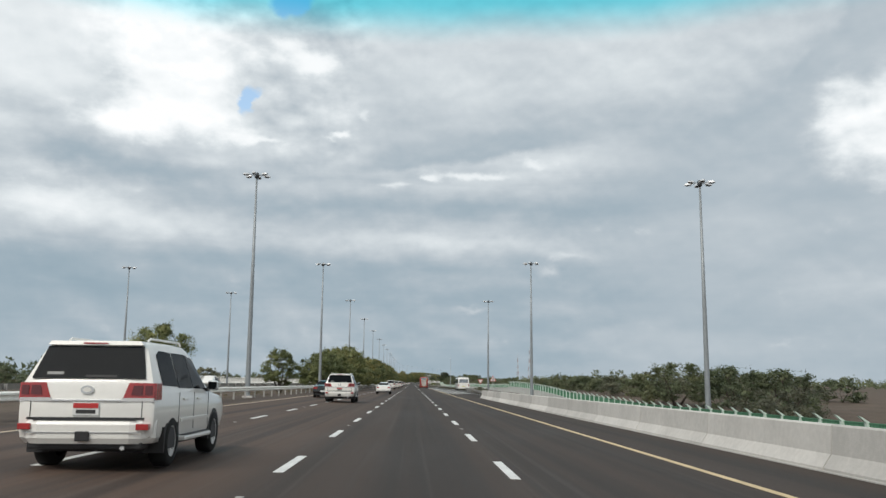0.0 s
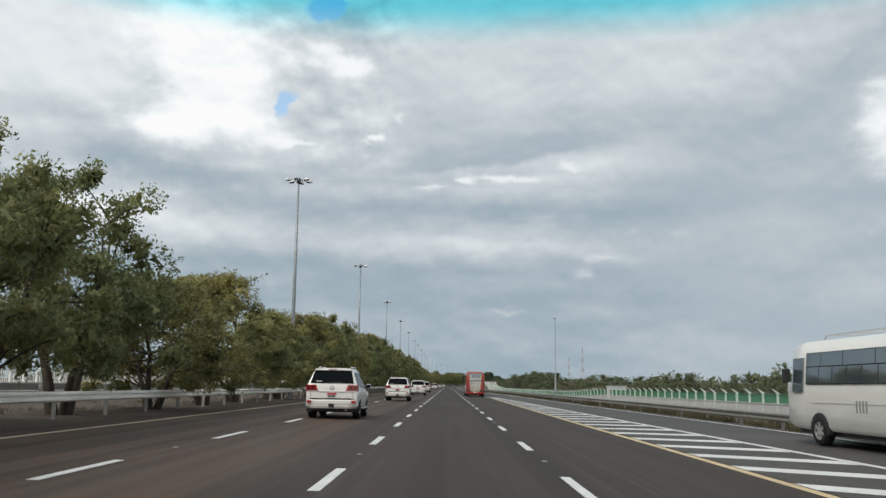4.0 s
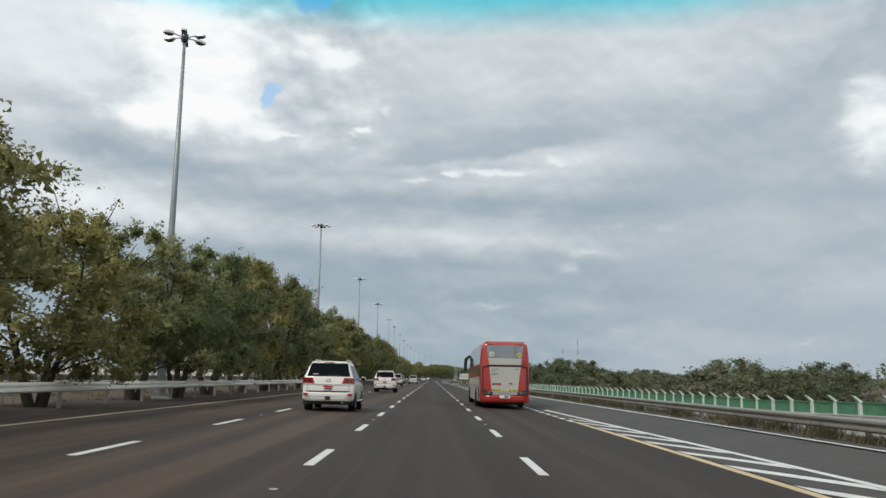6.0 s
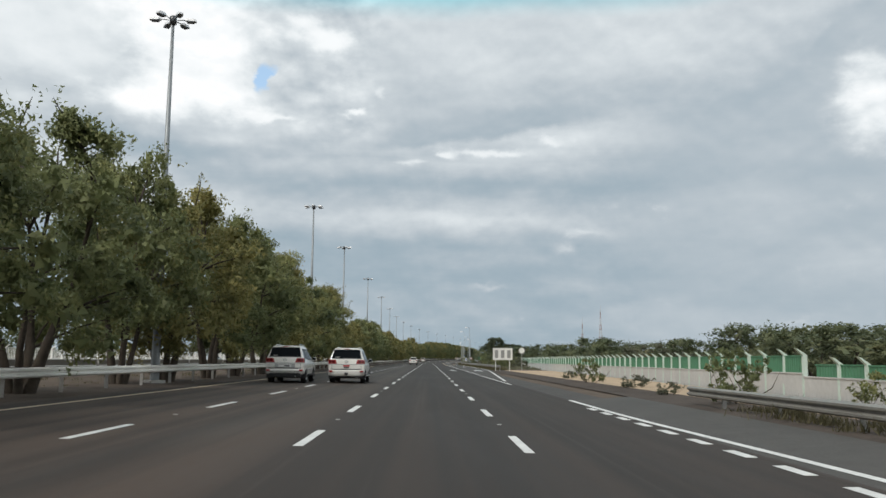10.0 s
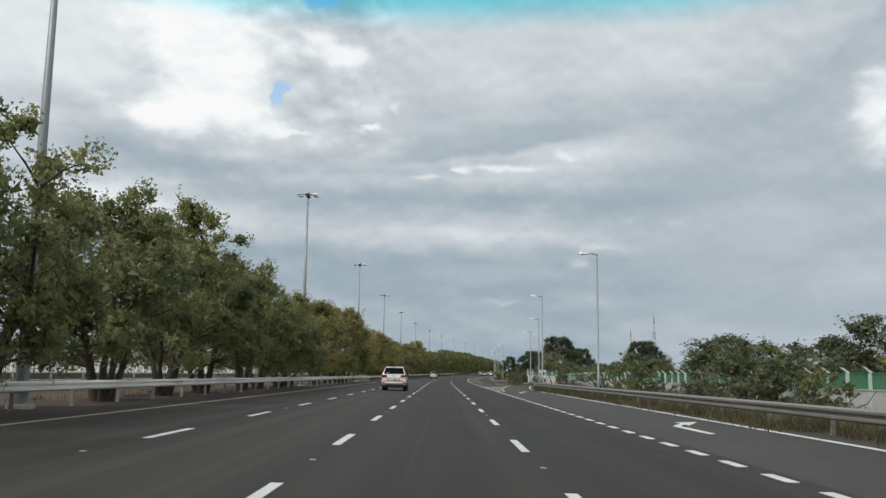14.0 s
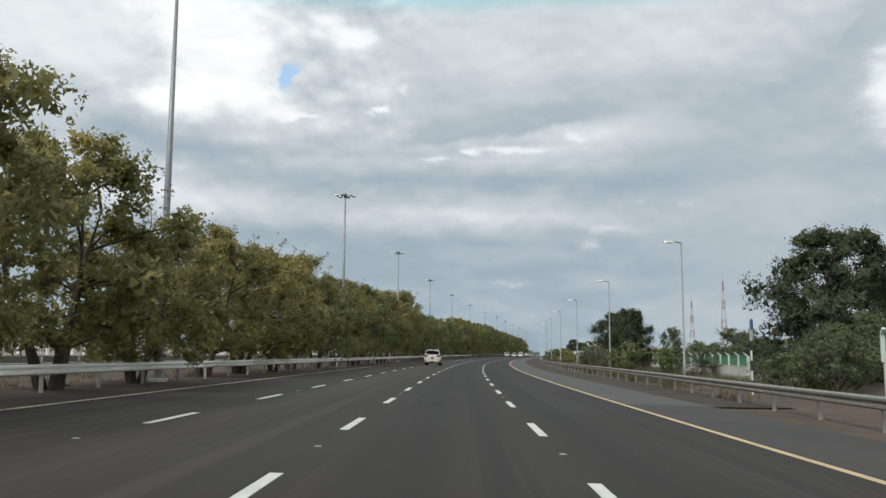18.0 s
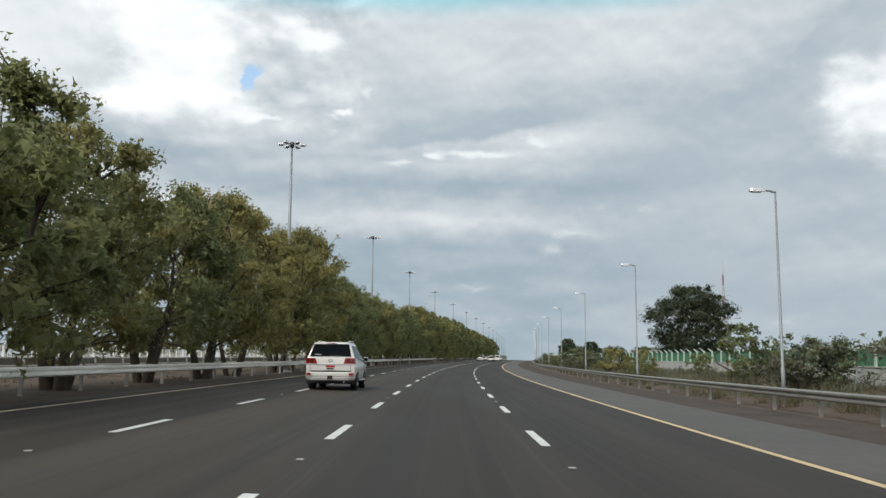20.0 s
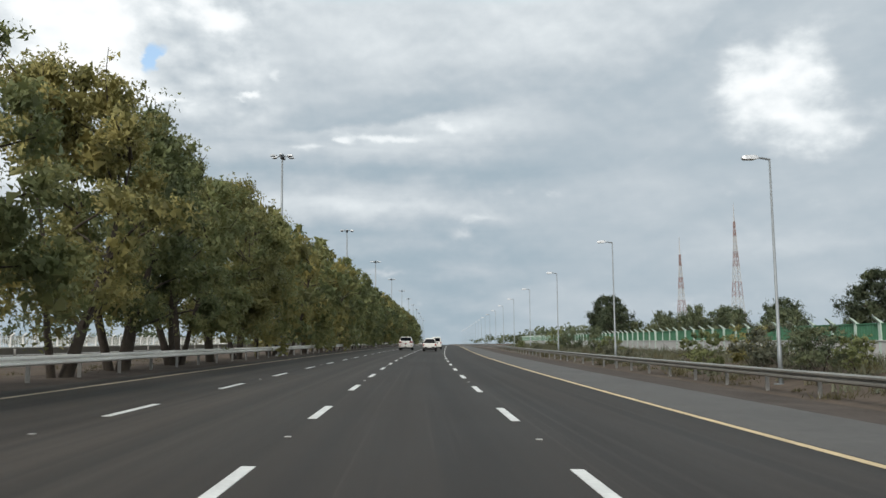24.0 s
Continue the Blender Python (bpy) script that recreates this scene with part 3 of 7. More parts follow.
SLIP = curve_of((40, 13.6), (150, 12.4), (200, 11.2), (265, 9.75), (281, 9.5), (350, 8.5), (377, 7.9), (388, 7.55), (448, 6.05), (460, 5.7))
EXIT = curve_of((497, 5.7), (530, 7.2), (550, 8.1), (575, 8.5), (625, 8.5), (663, 8.4), (676, 9.4), (688, 10.7), (695, 12.0), (704, 13.5), (716, 16.0))
RIGHT_RAIL = curve_of((545, 9.3), (610, 9.2), (645, 9.05), (668, 9.0), (700, 9.4), (745, 9.7), (775, 11.0), (800, 11.6), (865, 12.0), (1500, 12.2))
FENCE = curve_of((0, 19), (110, 18.4), (200, 17), (290, 16.2), (440, 14.6), (470, 14.9), (570, 17.0), (690, 18.5), (780, 20), (830, 18.5), (1300, 18))

bm = sheet(-80, 1700, [-10.5, -9.2, -7.3, -5.48, -3.65, -1.83, 0, 1.83, 3.7, 5.5, 5.72], 6.0, 0.0, uv=True)
road = tagged(new("road", mesh("road", bm, ASPHALT)), "four-lane motorway of worn dark brown-grey asphalt", "road", kind="structure")
bm = sheet(-80, 205, [5.72, 7.0, 8.6], 6.0, -0.002, uv=True)
tagged(new("shoulder_barrier", mesh("shoulder", bm, ASPHALT)), "dark asphalt shoulder along the concrete barrier", "shoulder", kind="structure")
bm = sheet(205, 470, [5.72, lambda s: (5.72 + max(SLIP(s) + 0.6, 8.0)) / 2, lambda s: max(SLIP(s) + 0.6, 8.0)], 5.0, -0.002)
tagged(new("pavement_slip_merge", mesh("pavement", bm, MERGE_ASPHALT)), "grey asphalt merging lane beside the motorway", "pavement", kind="structure")
bm = sheet(40, 205, [8.75, 10, lambda s: SLIP(s) + 0.6], 5.0, -0.004)
tagged(new("pavement_slip_road", mesh("pavement", bm, SIDE_ASPHALT)), "grey asphalt slip road behind the barrier", "pavement", kind="structure")
EXIT_EDGE = lambda s: max(7.0, min(EXIT(s) + 0.4, RIGHT_RAIL(s) - 0.3))
bm = sheet(470, 668, [5.72, 6.4, EXIT_EDGE], 5.0, -0.002)
tagged(new("pavement_exit_lane", mesh("pavement", bm, SIDE_ASPHALT)), "grey asphalt exit lane beside the motorway", "pavement", kind="structure")
bm = sheet(668, 757, [5.72, lambda s: float(np.interp(s, [668, 690, 706, 757], [6.5, 7.5, 8.6, 8.6]))], 4.0, -0.002)
tagged(new("pavement_gore", mesh("pavement", bm, SIDE_ASPHALT)), "grey asphalt between motorway and exit", "pavement", kind="structure")
bm = sheet(668, 757, [lambda s: float(np.interp(s, [668, 690, 706, 735, 757], [6.5, 7.5, 9.9, 11.5, 14])),
                      lambda s: float(np.interp(s, [668, 690, 706, 735, 757], [7.6, 10, 12, 16, 24])),
                      lambda s: float(np.interp(s, [668, 690, 704, 718, 732, 740, 757], [9.0, 11.6, 14.8, 17.0, 22, 48, 60]))], 3.0, -0.003)
tagged(new("pavement_exit_road", mesh("pavement", bm, SIDE_ASPHALT)), "worn grey asphalt side road leaving the motorway", "pavement", kind="structure")
bm = sheet(757, 1700, [5.72, 7.2, 8.6], 6.0, -0.002)
tagged(new("shoulder_outer", mesh("shoulder", bm, PALE_ASPHALT)), "pale grey asphalt shoulder", "shoulder", kind="structure")
bm = sheet(-80, 1700, [-14.2, -12.4, -10.5], 6.0, -0.012)
tagged(new("verge_median", mesh("verge", bm, MEDIAN_GRAVEL, True)), "brown gravel strip under the median guard rail", "verge", kind="structure")
for name, s0, s1, right in (("verge_slip", 205, 560, lambda s: max(SLIP(s) + 0.6, 8.0) + 2.2), ("verge_exit", 560, 668, lambda s: RIGHT_RAIL(s) + 2.2), ("verge_outer", 757, 1700, lambda s: 11.4)):
    left = {"verge_slip": lambda s: max(SLIP(s) + 0.6, 8.0), "verge_exit": EXIT_EDGE, "verge_outer": lambda s: 8.6}[name]
    bm = sheet(s0, s1, [left, right], 5.0, -0.01)
    tagged(new(name, mesh("verge", bm, VERGE, True)), "dark gravelly roadside verge", "verge", kind="structure")
bm = sheet(395, 552, [lambda s: max(SLIP(s) + 0.6, 8.0) + 2.2, lambda s: FENCE(s) - 0.3], 6.0, -0.02)
tagged(new("sand_strip", mesh("sand", bm, SAND, True)), "pale sand between verge and white wall", "sand", kind="structure")
# the opposite carriageway beyond the trees
bm = sheet(-80, 1700, [-33.5, -28, -21.5], 8.0, -0.01)
tagged(new("road_opposite", mesh("road_opposite", bm, SIDE_ASPHALT)), "grey asphalt opposite carriageway behind the trees", "road", kind="structure")


# ---- road markings ----
def lay(s, lat, h=0.0):
    """A pose on the road's own tilted surface."""
    slope = float(np.interp(s, TABLE, SLOPE))
    d = (lie(s, lat + 0.1) - lie(s, lat - 0.1)) / 0.2
    return Matrix.Translation(at(s, lat, h)) @ Euler((math.atan(slope), -math.atan(d), -heading(s))).to_matrix().to_4x4()


def stripe(name, s0, s1, lat, width, mat, label):
    f = lat if callable(lat) else (lambda s: lat)
    bm = sheet(s0, s1, [lambda s: f(s) - width / 2, lambda s: f(s) + width / 2], 4.0, 0.007)
    return tagged(new(name, mesh(name, bm, mat)), label, "road marking", kind="structure")


stripe("edge_line_left", -80, 1600, -9.22, 0.17, CREAM, "worn cream edge line along the median")
stripe("edge_line_right_1", -80, 318, 5.52, 0.17, YELLOW, "worn yellow edge line")
stripe("edge_line_right_2", 666, 1600, 5.56, 0.17, YELLOW, "worn yellow edge line")
stripe("edge_line_slip", 60, 470, lambda s: SLIP(s), 0.15, PAINT, "white edge line of the merging lane")
stripe("edge_line_exit", 500, 712, lambda s: EXIT(s), 0.15, PAINT, "white edge line of the exit lane")
PERIOD, FIRST = 8.909, 6.14
dash_me = mesh("lane_dash", box(-0.08, 0.08, -1.5, 1.5, -0.01, 0.007), PAINT)
stud_me = mesh("road_stud", box(-0.05, 0.05, -0.045, 0.045, 0.0, 0.014, 0.006), GREY_STUD)
for i, lat in enumerate((-5.475, -1.825, 1.825)):
    line = thing(f"lane_line_{i + 1}", "broken white lane line of separate dashes", "road marking", kind="structure")
    for n in range(-3, 132):
        s = FIRST + PERIOD * n
        piece("lane_dash", dash_me, line, lay(s, lat))
        if n % 2 == 0:
            piece("road_stud", stud_me, line, lay(s + PERIOD / 2, lat))
line = thing("lane_line_4", "short-dashed white line along the auxiliary lane", "road marking", kind="structure")
short_me = mesh("short_dash", box(-0.1, 0.1, -0.55, 0.55, -0.01, 0.007), PAINT)
s = 319.0
while s < 668:
    if not (466 < s < 492):
        piece("short_dash", short_me, line, lay(s, 5.47))
    s += 2.2


def hatch(name, s0, s1, left, right, step_s, slant, width, label):
    """Diagonal bars between two edges."""
    th = thing(name, label, "road marking", kind="structure")
    s = s0
    while s < s1:
        a, b = left(s + slant), right(s)
        if b - a > 0.3:
            bm = bmesh.new()
            n = 4
            lo, hi = [], []
            for k in range(n + 1):
                u = k / n
                sk, lk = s + slant * (1 - u), a + (b - a) * u
                lo.append(bm.verts.new(at(sk, lk, 0.006)))
                hi.append(bm.verts.new(at(sk + width, lk, 0.006)))
            for k in range(n):
                bm.faces.new((lo[k], lo[k + 1], hi[k + 1], hi[k]))
            part("hatch_bar", bm, PAINT, th)
        s += step_s
    return th


gore_right = curve_of((180, 8.6), (205, 8.1), (260, 7.2), (299, 6.65), (340, 5.7))
hatch("gore_hatching_1", 182, 318, lambda s: 5.65, lambda s: gore_right(s) - 0.1, 3.2, 3.6, 0.95, "white diagonal hatching between motorway and slip road")
stripe("gore_edge_1", 180, 330, gore_right, 0.15, PAINT, "white edge line of the hatched area")
gore2 = curve_of((666, 6.05), (673.5, 6.37), (677.5, 6.71), (682, 7.16), (688.6, 7.85), (696, 8.9), (707, 9.7))
hatch("gore_hatching_2", 668, 692, lambda s: 5.68, lambda s: gore2(s) - 0.12, 3.0, 3.2, 0.9, "white diagonal hatching at the exit")
stripe("gore_edge_2", 666, 707, gore2, 0.16, CREAM, "pale yellow edge line of the exit")


def arrow(name, s_tip, lat, turn):
    """A long painted arrow that points along the lane, with a slanted head."""
    bm = bmesh.new()
    head = [(0.0, 0.0), (0.60, -7.4), (0.12, -7.3), (-0.12, -7.3), (-0.46, -7.2)]
    face(bm, [at(s_tip + y, lat + x + 0.02 * y, 0.007) for x, y in head])
    face(bm, [at(s_tip + y, lat + x, 0.0075) for x, y in ((-0.02, -7.3), (0.22, -7.3), (0.32, -16.0), (0.08, -16.0))])
    bmesh.ops.recalc_face_normals(bm, faces=bm.faces)
    return tagged(new(name, mesh(name, bm, PAINT)), "white painted lane arrow", "road marking", kind="structure")


arrow("lane_arrow_1", 568.3, 3.65, 0)
arrow("lane_arrow_2", 563.5, 7.0, 0)


def turn_arrow(name, s0, lat):
    """A shorter painted arrow whose head turns off to the right."""
    bm = bmesh.new()
    face(bm, [at(s0 + y, lat + x, 0.007) for x, y in ((-0.09, 0), (0.09, 0), (0.09, 3.2), (0.35, 3.9), (0.35, 4.3), (-0.09, 3.5))])
    face(bm, [at(s0 + y, lat + x, 0.0075) for x, y in ((0.35, 3.3), (0.95, 4.6), (0.35, 5.0))])
    bmesh.ops.recalc_face_normals(bm, faces=bm.faces)
    return tagged(new(name, mesh(name, bm, PAINT)), "white painted turn arrow", "road marking", kind="structure")


turn_arrow("lane_arrow_3", 607.0, 7.1)
turn_arrow("lane_arrow_5", 656.5, 6.9)


# ---- guard rails ----
def guard_rail(name, s0, s1, lat, side, label, top=0.80, split_to=1e9):
    """A steel beam with two waves on posts. side: +1 where the road lies to its right."""
    th = thing(name, label, "guard rail", kind="structure")
    wave = [(0.0, 0), (0.085, 0.045), (0.085, 0.095), (0.0, 0.145), (0.0, 0.17), (0.085, 0.215), (0.085, 0.265), (0.0, 0.31), (-0.02, 0.31), (-0.02, 0)]
    prof = [(side * o, u + top - 0.31) for o, u in wave]
    # beams facing left get the steel with shade in its colour
    part("beam", sweep(prof, s0, s1, lat, 4.0), BEAM if side > 0 else SHADED_BEAM, th)
    b = box(-0.06, 0.06, -0.03, -0.022, -0.3, top - 0.03)
    add_box(b, -0.06, 0.06, 0.022, 0.03, -0.3, top - 0.03)
    add_box(b, -0.02, 0.02, -0.022, 0.022, -0.3, top - 0.03)
    post_me = mesh("post", b, POST_STEEL)
    block_me = mesh("spacer", box(-0.05, 0.05, -0.05, 0.05, top - 0.27, top - 0.04), ZINC)
    rest = []
    n = int((s1 - s0) / 4.0)
    for i in range(n):
        s = s0 + 1.2 + i * 4.0
        l = (lat(s) if callable(lat) else lat) - side * 0.10
        if s < split_to:
            p = piece("post", post_me, th, stand(s, l - side * 0.06))
            piece("spacer", block_me, p, Matrix.Translation((side * 0.07, 0, 0)))
        else:
            rest.append((s, l - side * 0.06))
    if rest:
        b = bmesh.new()
        for s, l in rest:
            k = len(b.verts)
            add_box(b, -0.06, 0.06, -0.03, 0.03, -0.3, top - 0.03)
            b.verts.ensure_lookup_table()
            m = stand(s, l)
            for v in b.verts[k:]:
                v.co = m @ v.co
        tagged(part("far_posts", b, POST_STEEL, th), kind="stuff")
    return th


guard_rail("guard_rail_median", -40, 1500, -11.75, 1, "pale galvanised guard rail along the median", 0.82, 1010)
guard_rail("guard_rail_opposite", 0, 1300, -20.0, -1, "dull guard rail of the opposite carriageway", 0.85, 300)
guard_rail("guard_rail_gore", 153, 197, curve_of((153, 8.7), (197, 9.0)), -1, "galvanised guard rail after the barrier", 0.72)
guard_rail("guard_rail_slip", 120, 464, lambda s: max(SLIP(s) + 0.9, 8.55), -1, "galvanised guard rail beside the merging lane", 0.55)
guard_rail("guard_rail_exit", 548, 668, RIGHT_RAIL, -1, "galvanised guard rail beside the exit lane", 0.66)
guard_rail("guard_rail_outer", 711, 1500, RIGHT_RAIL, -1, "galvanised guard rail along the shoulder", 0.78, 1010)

# ---- concrete barrier ----
barrier = thing("concrete_barrier", "pale cast concrete safety barrier in long sections", "barrier", kind="structure")
prof = [(-0.30, 0), (-0.30, 0.08), (-0.13, 0.33), (-0.09, 0.86), (-0.06, 0.89), (0.06, 0.89), (0.09, 0.86), (0.13, 0.33), (0.30, 0.08), (0.30, 0)]
s = -42.0
while s < 150:
    part("barrier_section", sweep(prof, s, s + 6.96, 8.35, 3.5), CONCRETE, barrier)
    s += 7.0
part("barrier_foot", sweep([(-0.36, -0.05), (-0.36, 0.03), (0.36, 0.03), (0.36, -0.05)], -42, 154, 8.35, 7.0), CONCRETE, barrier, "rough concrete foot")


# ---- walls with fence ----
def wall_fence(name, s0, s1, lat, label, wall_h=0.85, post_h=1.58, green=True, side=-1, pitch=2.0):
    th = thing(name, label, "fence", kind="structure")
    paint = WALL_WHITE if green else FENCE_WHITE
    part("wall", sweep([(-0.07, -0.4), (-0.07, wall_h), (0.07, wall_h), (0.07, -0.4)], s0, s1, lat, 4.0), paint, th, "low white rendered wall")
    part("coping", sweep([(-0.1, wall_h), (-0.1, wall_h + 0.05), (0.1, wall_h + 0.05), (0.1, wall_h)], s0, s1, lat, 4.0), paint, th)
    b = bmesh.new()
    o = side
    add_loft(b, [[(-0.08, -0.09, z), (0.08, -0.09, z), (0.08, 0.09, z), (-0.08, 0.09, z)] for z in (-0.3, post_h)] +
             [[(o * 0.30 - 0.06, -0.08, post_h + 0.27), (o * 0.30 + 0.07, -0.08, post_h + 0.22), (o * 0.30 + 0.07, 0.08, post_h + 0.22), (o * 0.30 - 0.06, 0.08, post_h + 0.27)][::1]])
    bmesh.ops.recalc_face_normals(b, faces=b.faces)
    post_me = mesh("fence_post", b, POST_PALE if green else FENCE_WHITE)
    b = bmesh.new()
    n = 16
    cols = []
    if not green:
        for k in range(1, 8):
            y = -pitch / 2 + pitch * k / 8
            add_box(b, -0.02, 0.02, y - 0.025, y + 0.025, wall_h + 0.05, post_h - 0.05)
    for k in range(n + 1 if green else 0):
        y = -pitch / 2 + 0.1 + (pitch - 0.2) * k / n
        x = 0.012 if k % 2 else -0.012
        cols.append([b.verts.new((x, y, wall_h + 0.05)), b.verts.new((x, y, post_h - 0.04)), b.verts.new((x + 0.02, y, wall_h + 0.05)), b.verts.new((x + 0.02, y, post_h - 0.04))])
    for c, d in zip(cols, cols[1:]):
        b.faces.new((c[0], d[0], d[1], c[1]))
        b.faces.new((c[2], c[3], d[3], d[2]))
        b.faces.new((c[1], d[1], d[3], c[3]))
    add_box(b, -0.03, 0.03, -pitch / 2, pitch / 2, post_h - 0.05, post_h)
    panel_me = mesh("fence_panel", b, GREEN_NET if green else FENCE_WHITE)
    s = s0
    rng = random.Random(int(s0))
    while s < s1 - pitch:
        l = lat(s) if callable(lat) else lat
        tilt = Euler((rng.gauss(0, 0.012), rng.gauss(0, 0.015), 0)).to_matrix().to_4x4()
        piece("fence_post", post_me, th, stand(s, l) @ tilt)
        l2 = lat(s + pitch) if callable(lat) else lat
        mid = stand(s + pitch / 2, (l + l2) / 2, -math.degrees(math.atan2(l2 - l, pitch)))
        piece("fence_panel", panel_me, th, mid)
        s += pitch
    return th


wall_fence("fence_slip", 30, 205, FENCE, "white wall with green fence panels and cranked posts below the road")
wall_fence("fence_merge", 205, 470, FENCE, "white wall with green fence panels and cranked posts", 0.72, 1.24)
wall_fence("fence_exit", 470, 731, FENCE, "white wall with green fence panels, partly hidden by bushes")
wall_fence("fence_outer", 788, 1130, FENCE, "white wall with green fence panels among bushes")
wall_fence("fence_opposite", 190, 560, -37.5, "pale fence with white posts behind the opposite road", 0.7, 1.75, False, 1, 2.4)
wall_fence("fence_opposite_far", 560, 1100, -37.5, "pale fence with white posts behind the opposite road", 0.7, 1.75, False, 1, 2.4)


# ---- masts and lamps ----
def mast(m, h=17.35):
    th = thing("light_mast", "tall grey steel light mast with a ring of six floodlights", "light mast", "motorway light masts", m)
    part("pole", tube([(0, 0, -0.2), (0, 0, 0.1), (0, 0, h * 0.5), (0, 0, h)], [0.215, 0.205, 0.14, 0.068], 14), POLE, th, smooth=True)
    b = box(-0.36, 0.36, -0.36, 0.36, -0.15, 0.12, 0.03)
    part("base", b, CONCRETE, th, "concrete foot")
    part("door", box(-0.09, 0.09, -0.235, -0.2, 0.5, 1.15, 0.012), POLE, th)
    part("crown", tube([(0, 0, h - 0.25), (0, 0, h - 0.2), (0, 0, h + 0.16), (0, 0, h + 0.22)], [0.08, 0.17, 0.17, 0.08], 14), LAMP_DARK, th, "dark crown drum", smooth=True)
    for k in range(6):
        a = math.radians(60 * k + 20)
        turn = Euler((0, 0, a)).to_matrix().to_4x4()
        arm = part("arm", tube([(0.2, 0, h), (0.62, 0, h + 0.03)], [0.03, 0.025], 6), POLE, th)
        arm.matrix_basis = turn
        b = bmesh.new()
        add_loft(b, [[(x, -w, z0), (x, w, z0), (x, w * 0.8, z1), (x, -w * 0.8, z1)] for x, w, z0, z1 in
                     ((0.56, 0.08, h - 0.01, h + 0.06), (0.68, 0.14, h - 0.03, h + 0.10), (1.0, 0.14, h - 0.05, h + 0.08), (1.10, 0.10, h - 0.05, h + 0.03))])
        bmesh.ops.recalc_face_normals(b, faces=b.faces)
        head = part("floodlight", b, LAMP_GREY, th)
        head.matrix_basis = turn
        g = part("lens", box(0.66, 1.0, -0.12, 0.12, h - 0.10, h - 0.06), LAMP_DARK, head)
    return th


MASTS = [326.55 + 50.667 * k for k in range(-6, 6)] + [307.16 + 50.667 * k for k in range(6, 26)]
UNEVEN = [0.0, 0.0, -3.5, -2.6, -0.5, -1.1, -1.5, 0.1, 0.2, -2.2, -1.6, -18.4, -0.5, 0.5, 0.6, 1.0, 0.9, 0.5, 1.5, -0.4, 0.0, 0.5, -0.2, -0.5, -0.1, -0.0, 0.0, 0.0, 0.0, 0.0, 0.0, 0.0]
MASTS = [s + o for s, o in zip(MASTS, UNEVEN)]
first_mast = mast(stand(MASTS[0], -12.35))
spin = random.Random(4)
for s in MASTS[1:]:
    copy_thing(first_mast, stand(s, -12.35, spin.uniform(0, 60)))
for s, lat in ((113, 20.6), (164, 15.4), (221, 14.8)):
    copy_thing(first_mast, stand(s, lat, spin.uniform(0, 60)))
for s, lat in ((180, -41.5), (214.5, -33.8)):
    copy_thing(first_mast, stand(s, lat, spin.uniform(0, 60)))


def street_lamp(m, h=8.2, reach=0.95):
    th = thing("street_lamp", "grey steel street lamp with one short arm", "street lamp", "street lamps beside the shoulder", m)
    part("pole", tube([(0, 0, -0.3), (0, 0, 1.3), (0, 0, 1.32), (0, 0, h - 0.05)], [0.085, 0.08, 0.062, 0.036], 12), POLE, th, smooth=True)
    part("base_plate", box(-0.2, 0.2, -0.2, 0.2, -0.03, 0.03, 0.01), POLE, th)
    part("arm", tube([(0.03, 0, h - 0.08), (-0.25, 0, h - 0.02), (-reach * 0.55, 0, h)], [0.045, 0.04, 0.035], 8), POLE, th)
    b = bmesh.new()
    add_loft(b, [[(-x, -w, h - d), (-x, w, h - d), (-x, w * 0.7, h + u), (-x, -w * 0.7, h + u)] for x, w, d, u in
                 ((reach * 0.45, 0.07, 0.04, 0.05), (reach * 0.6, 0.13, 0.07, 0.09), (reach * 1.0, 0.14, 0.07, 0.08), (reach * 1.1, 0.08, 0.04, 0.04))])
    bmesh.ops.recalc_face_normals(b, faces=b.faces)
    hd = part("lamp_head", b, LAMP_GREY, th)
    part("lens", box(-reach * 1.0, -reach * 0.6, -0.1, 0.1, h - 0.085, h - 0.06), PLATE, hd)
    return th


lamp0 = street_lamp(stand(294.7, 10.75, 78))
for s, lat in ((637, 9.6), (666, 9.6), (686.7, 11.6)):
    copy_thing(lamp0, stand(s, lat) @ Matrix.Diagonal((1.05, 1.05, 1.07 if s < 680 else 0.97, 1)))
copy_thing(lamp0, stand(718, 13.8))
for k in range(26):
    s = 779.2 + 27.775 * k
    copy_thing(lamp0, stand(s, 13.27, spin.uniform(-3, 3)) @ Matrix.Diagonal((1, 1, 1.027, 1)))


# ---- lattice towers ----
def lattice(name, place, h, w0, label, bands, cables=True, split=9):
    th = thing(name, label, "radio tower", m=Matrix.Translation(place))
    w = lambda z: w0 * (1 - z / h) ** 1.3 + 0.5
    for k in range(split):
        z0, z1 = h * k / split, h * (k + 1) / split
        b = bmesh.new()
        c = [[Vector((sx * w(z) / 2, sy * w(z) / 2, z)) for sx, sy in ((-1, -1), (1, -1), (1, 1), (-1, 1))] for z in (z0, (z0 + z1) / 2, z1)]
        r = 0.11
        for i in range(4):
            add_tube(b, [c[0][i], c[1][i], c[2][i]], [r, r, r], 4, False)
            j = (i + 1) % 4
            for lo, hi in ((0, 1), (1, 2)):
                add_tube(b, [c[lo][i], c[hi][j]], [r * 0.6] * 2, 4, False)
                add_tube(b, [c[lo][j], c[hi][i]], [r * 0.6] * 2, 4, False)
            add_tube(b, [c[2][i], c[2][j]], [r * 0.6] * 2, 4, False)
        part("lattice_section", b, TOWER_RED if bands and k % 2 == 0 else TOWER_WHITE if bands else ZINC, th)
    part("antenna", tube([(0, 0, h), (0, 0, h + 7)], [0.25, 0.08], 6), TOWER_WHITE if bands else ZINC, th)
    return th


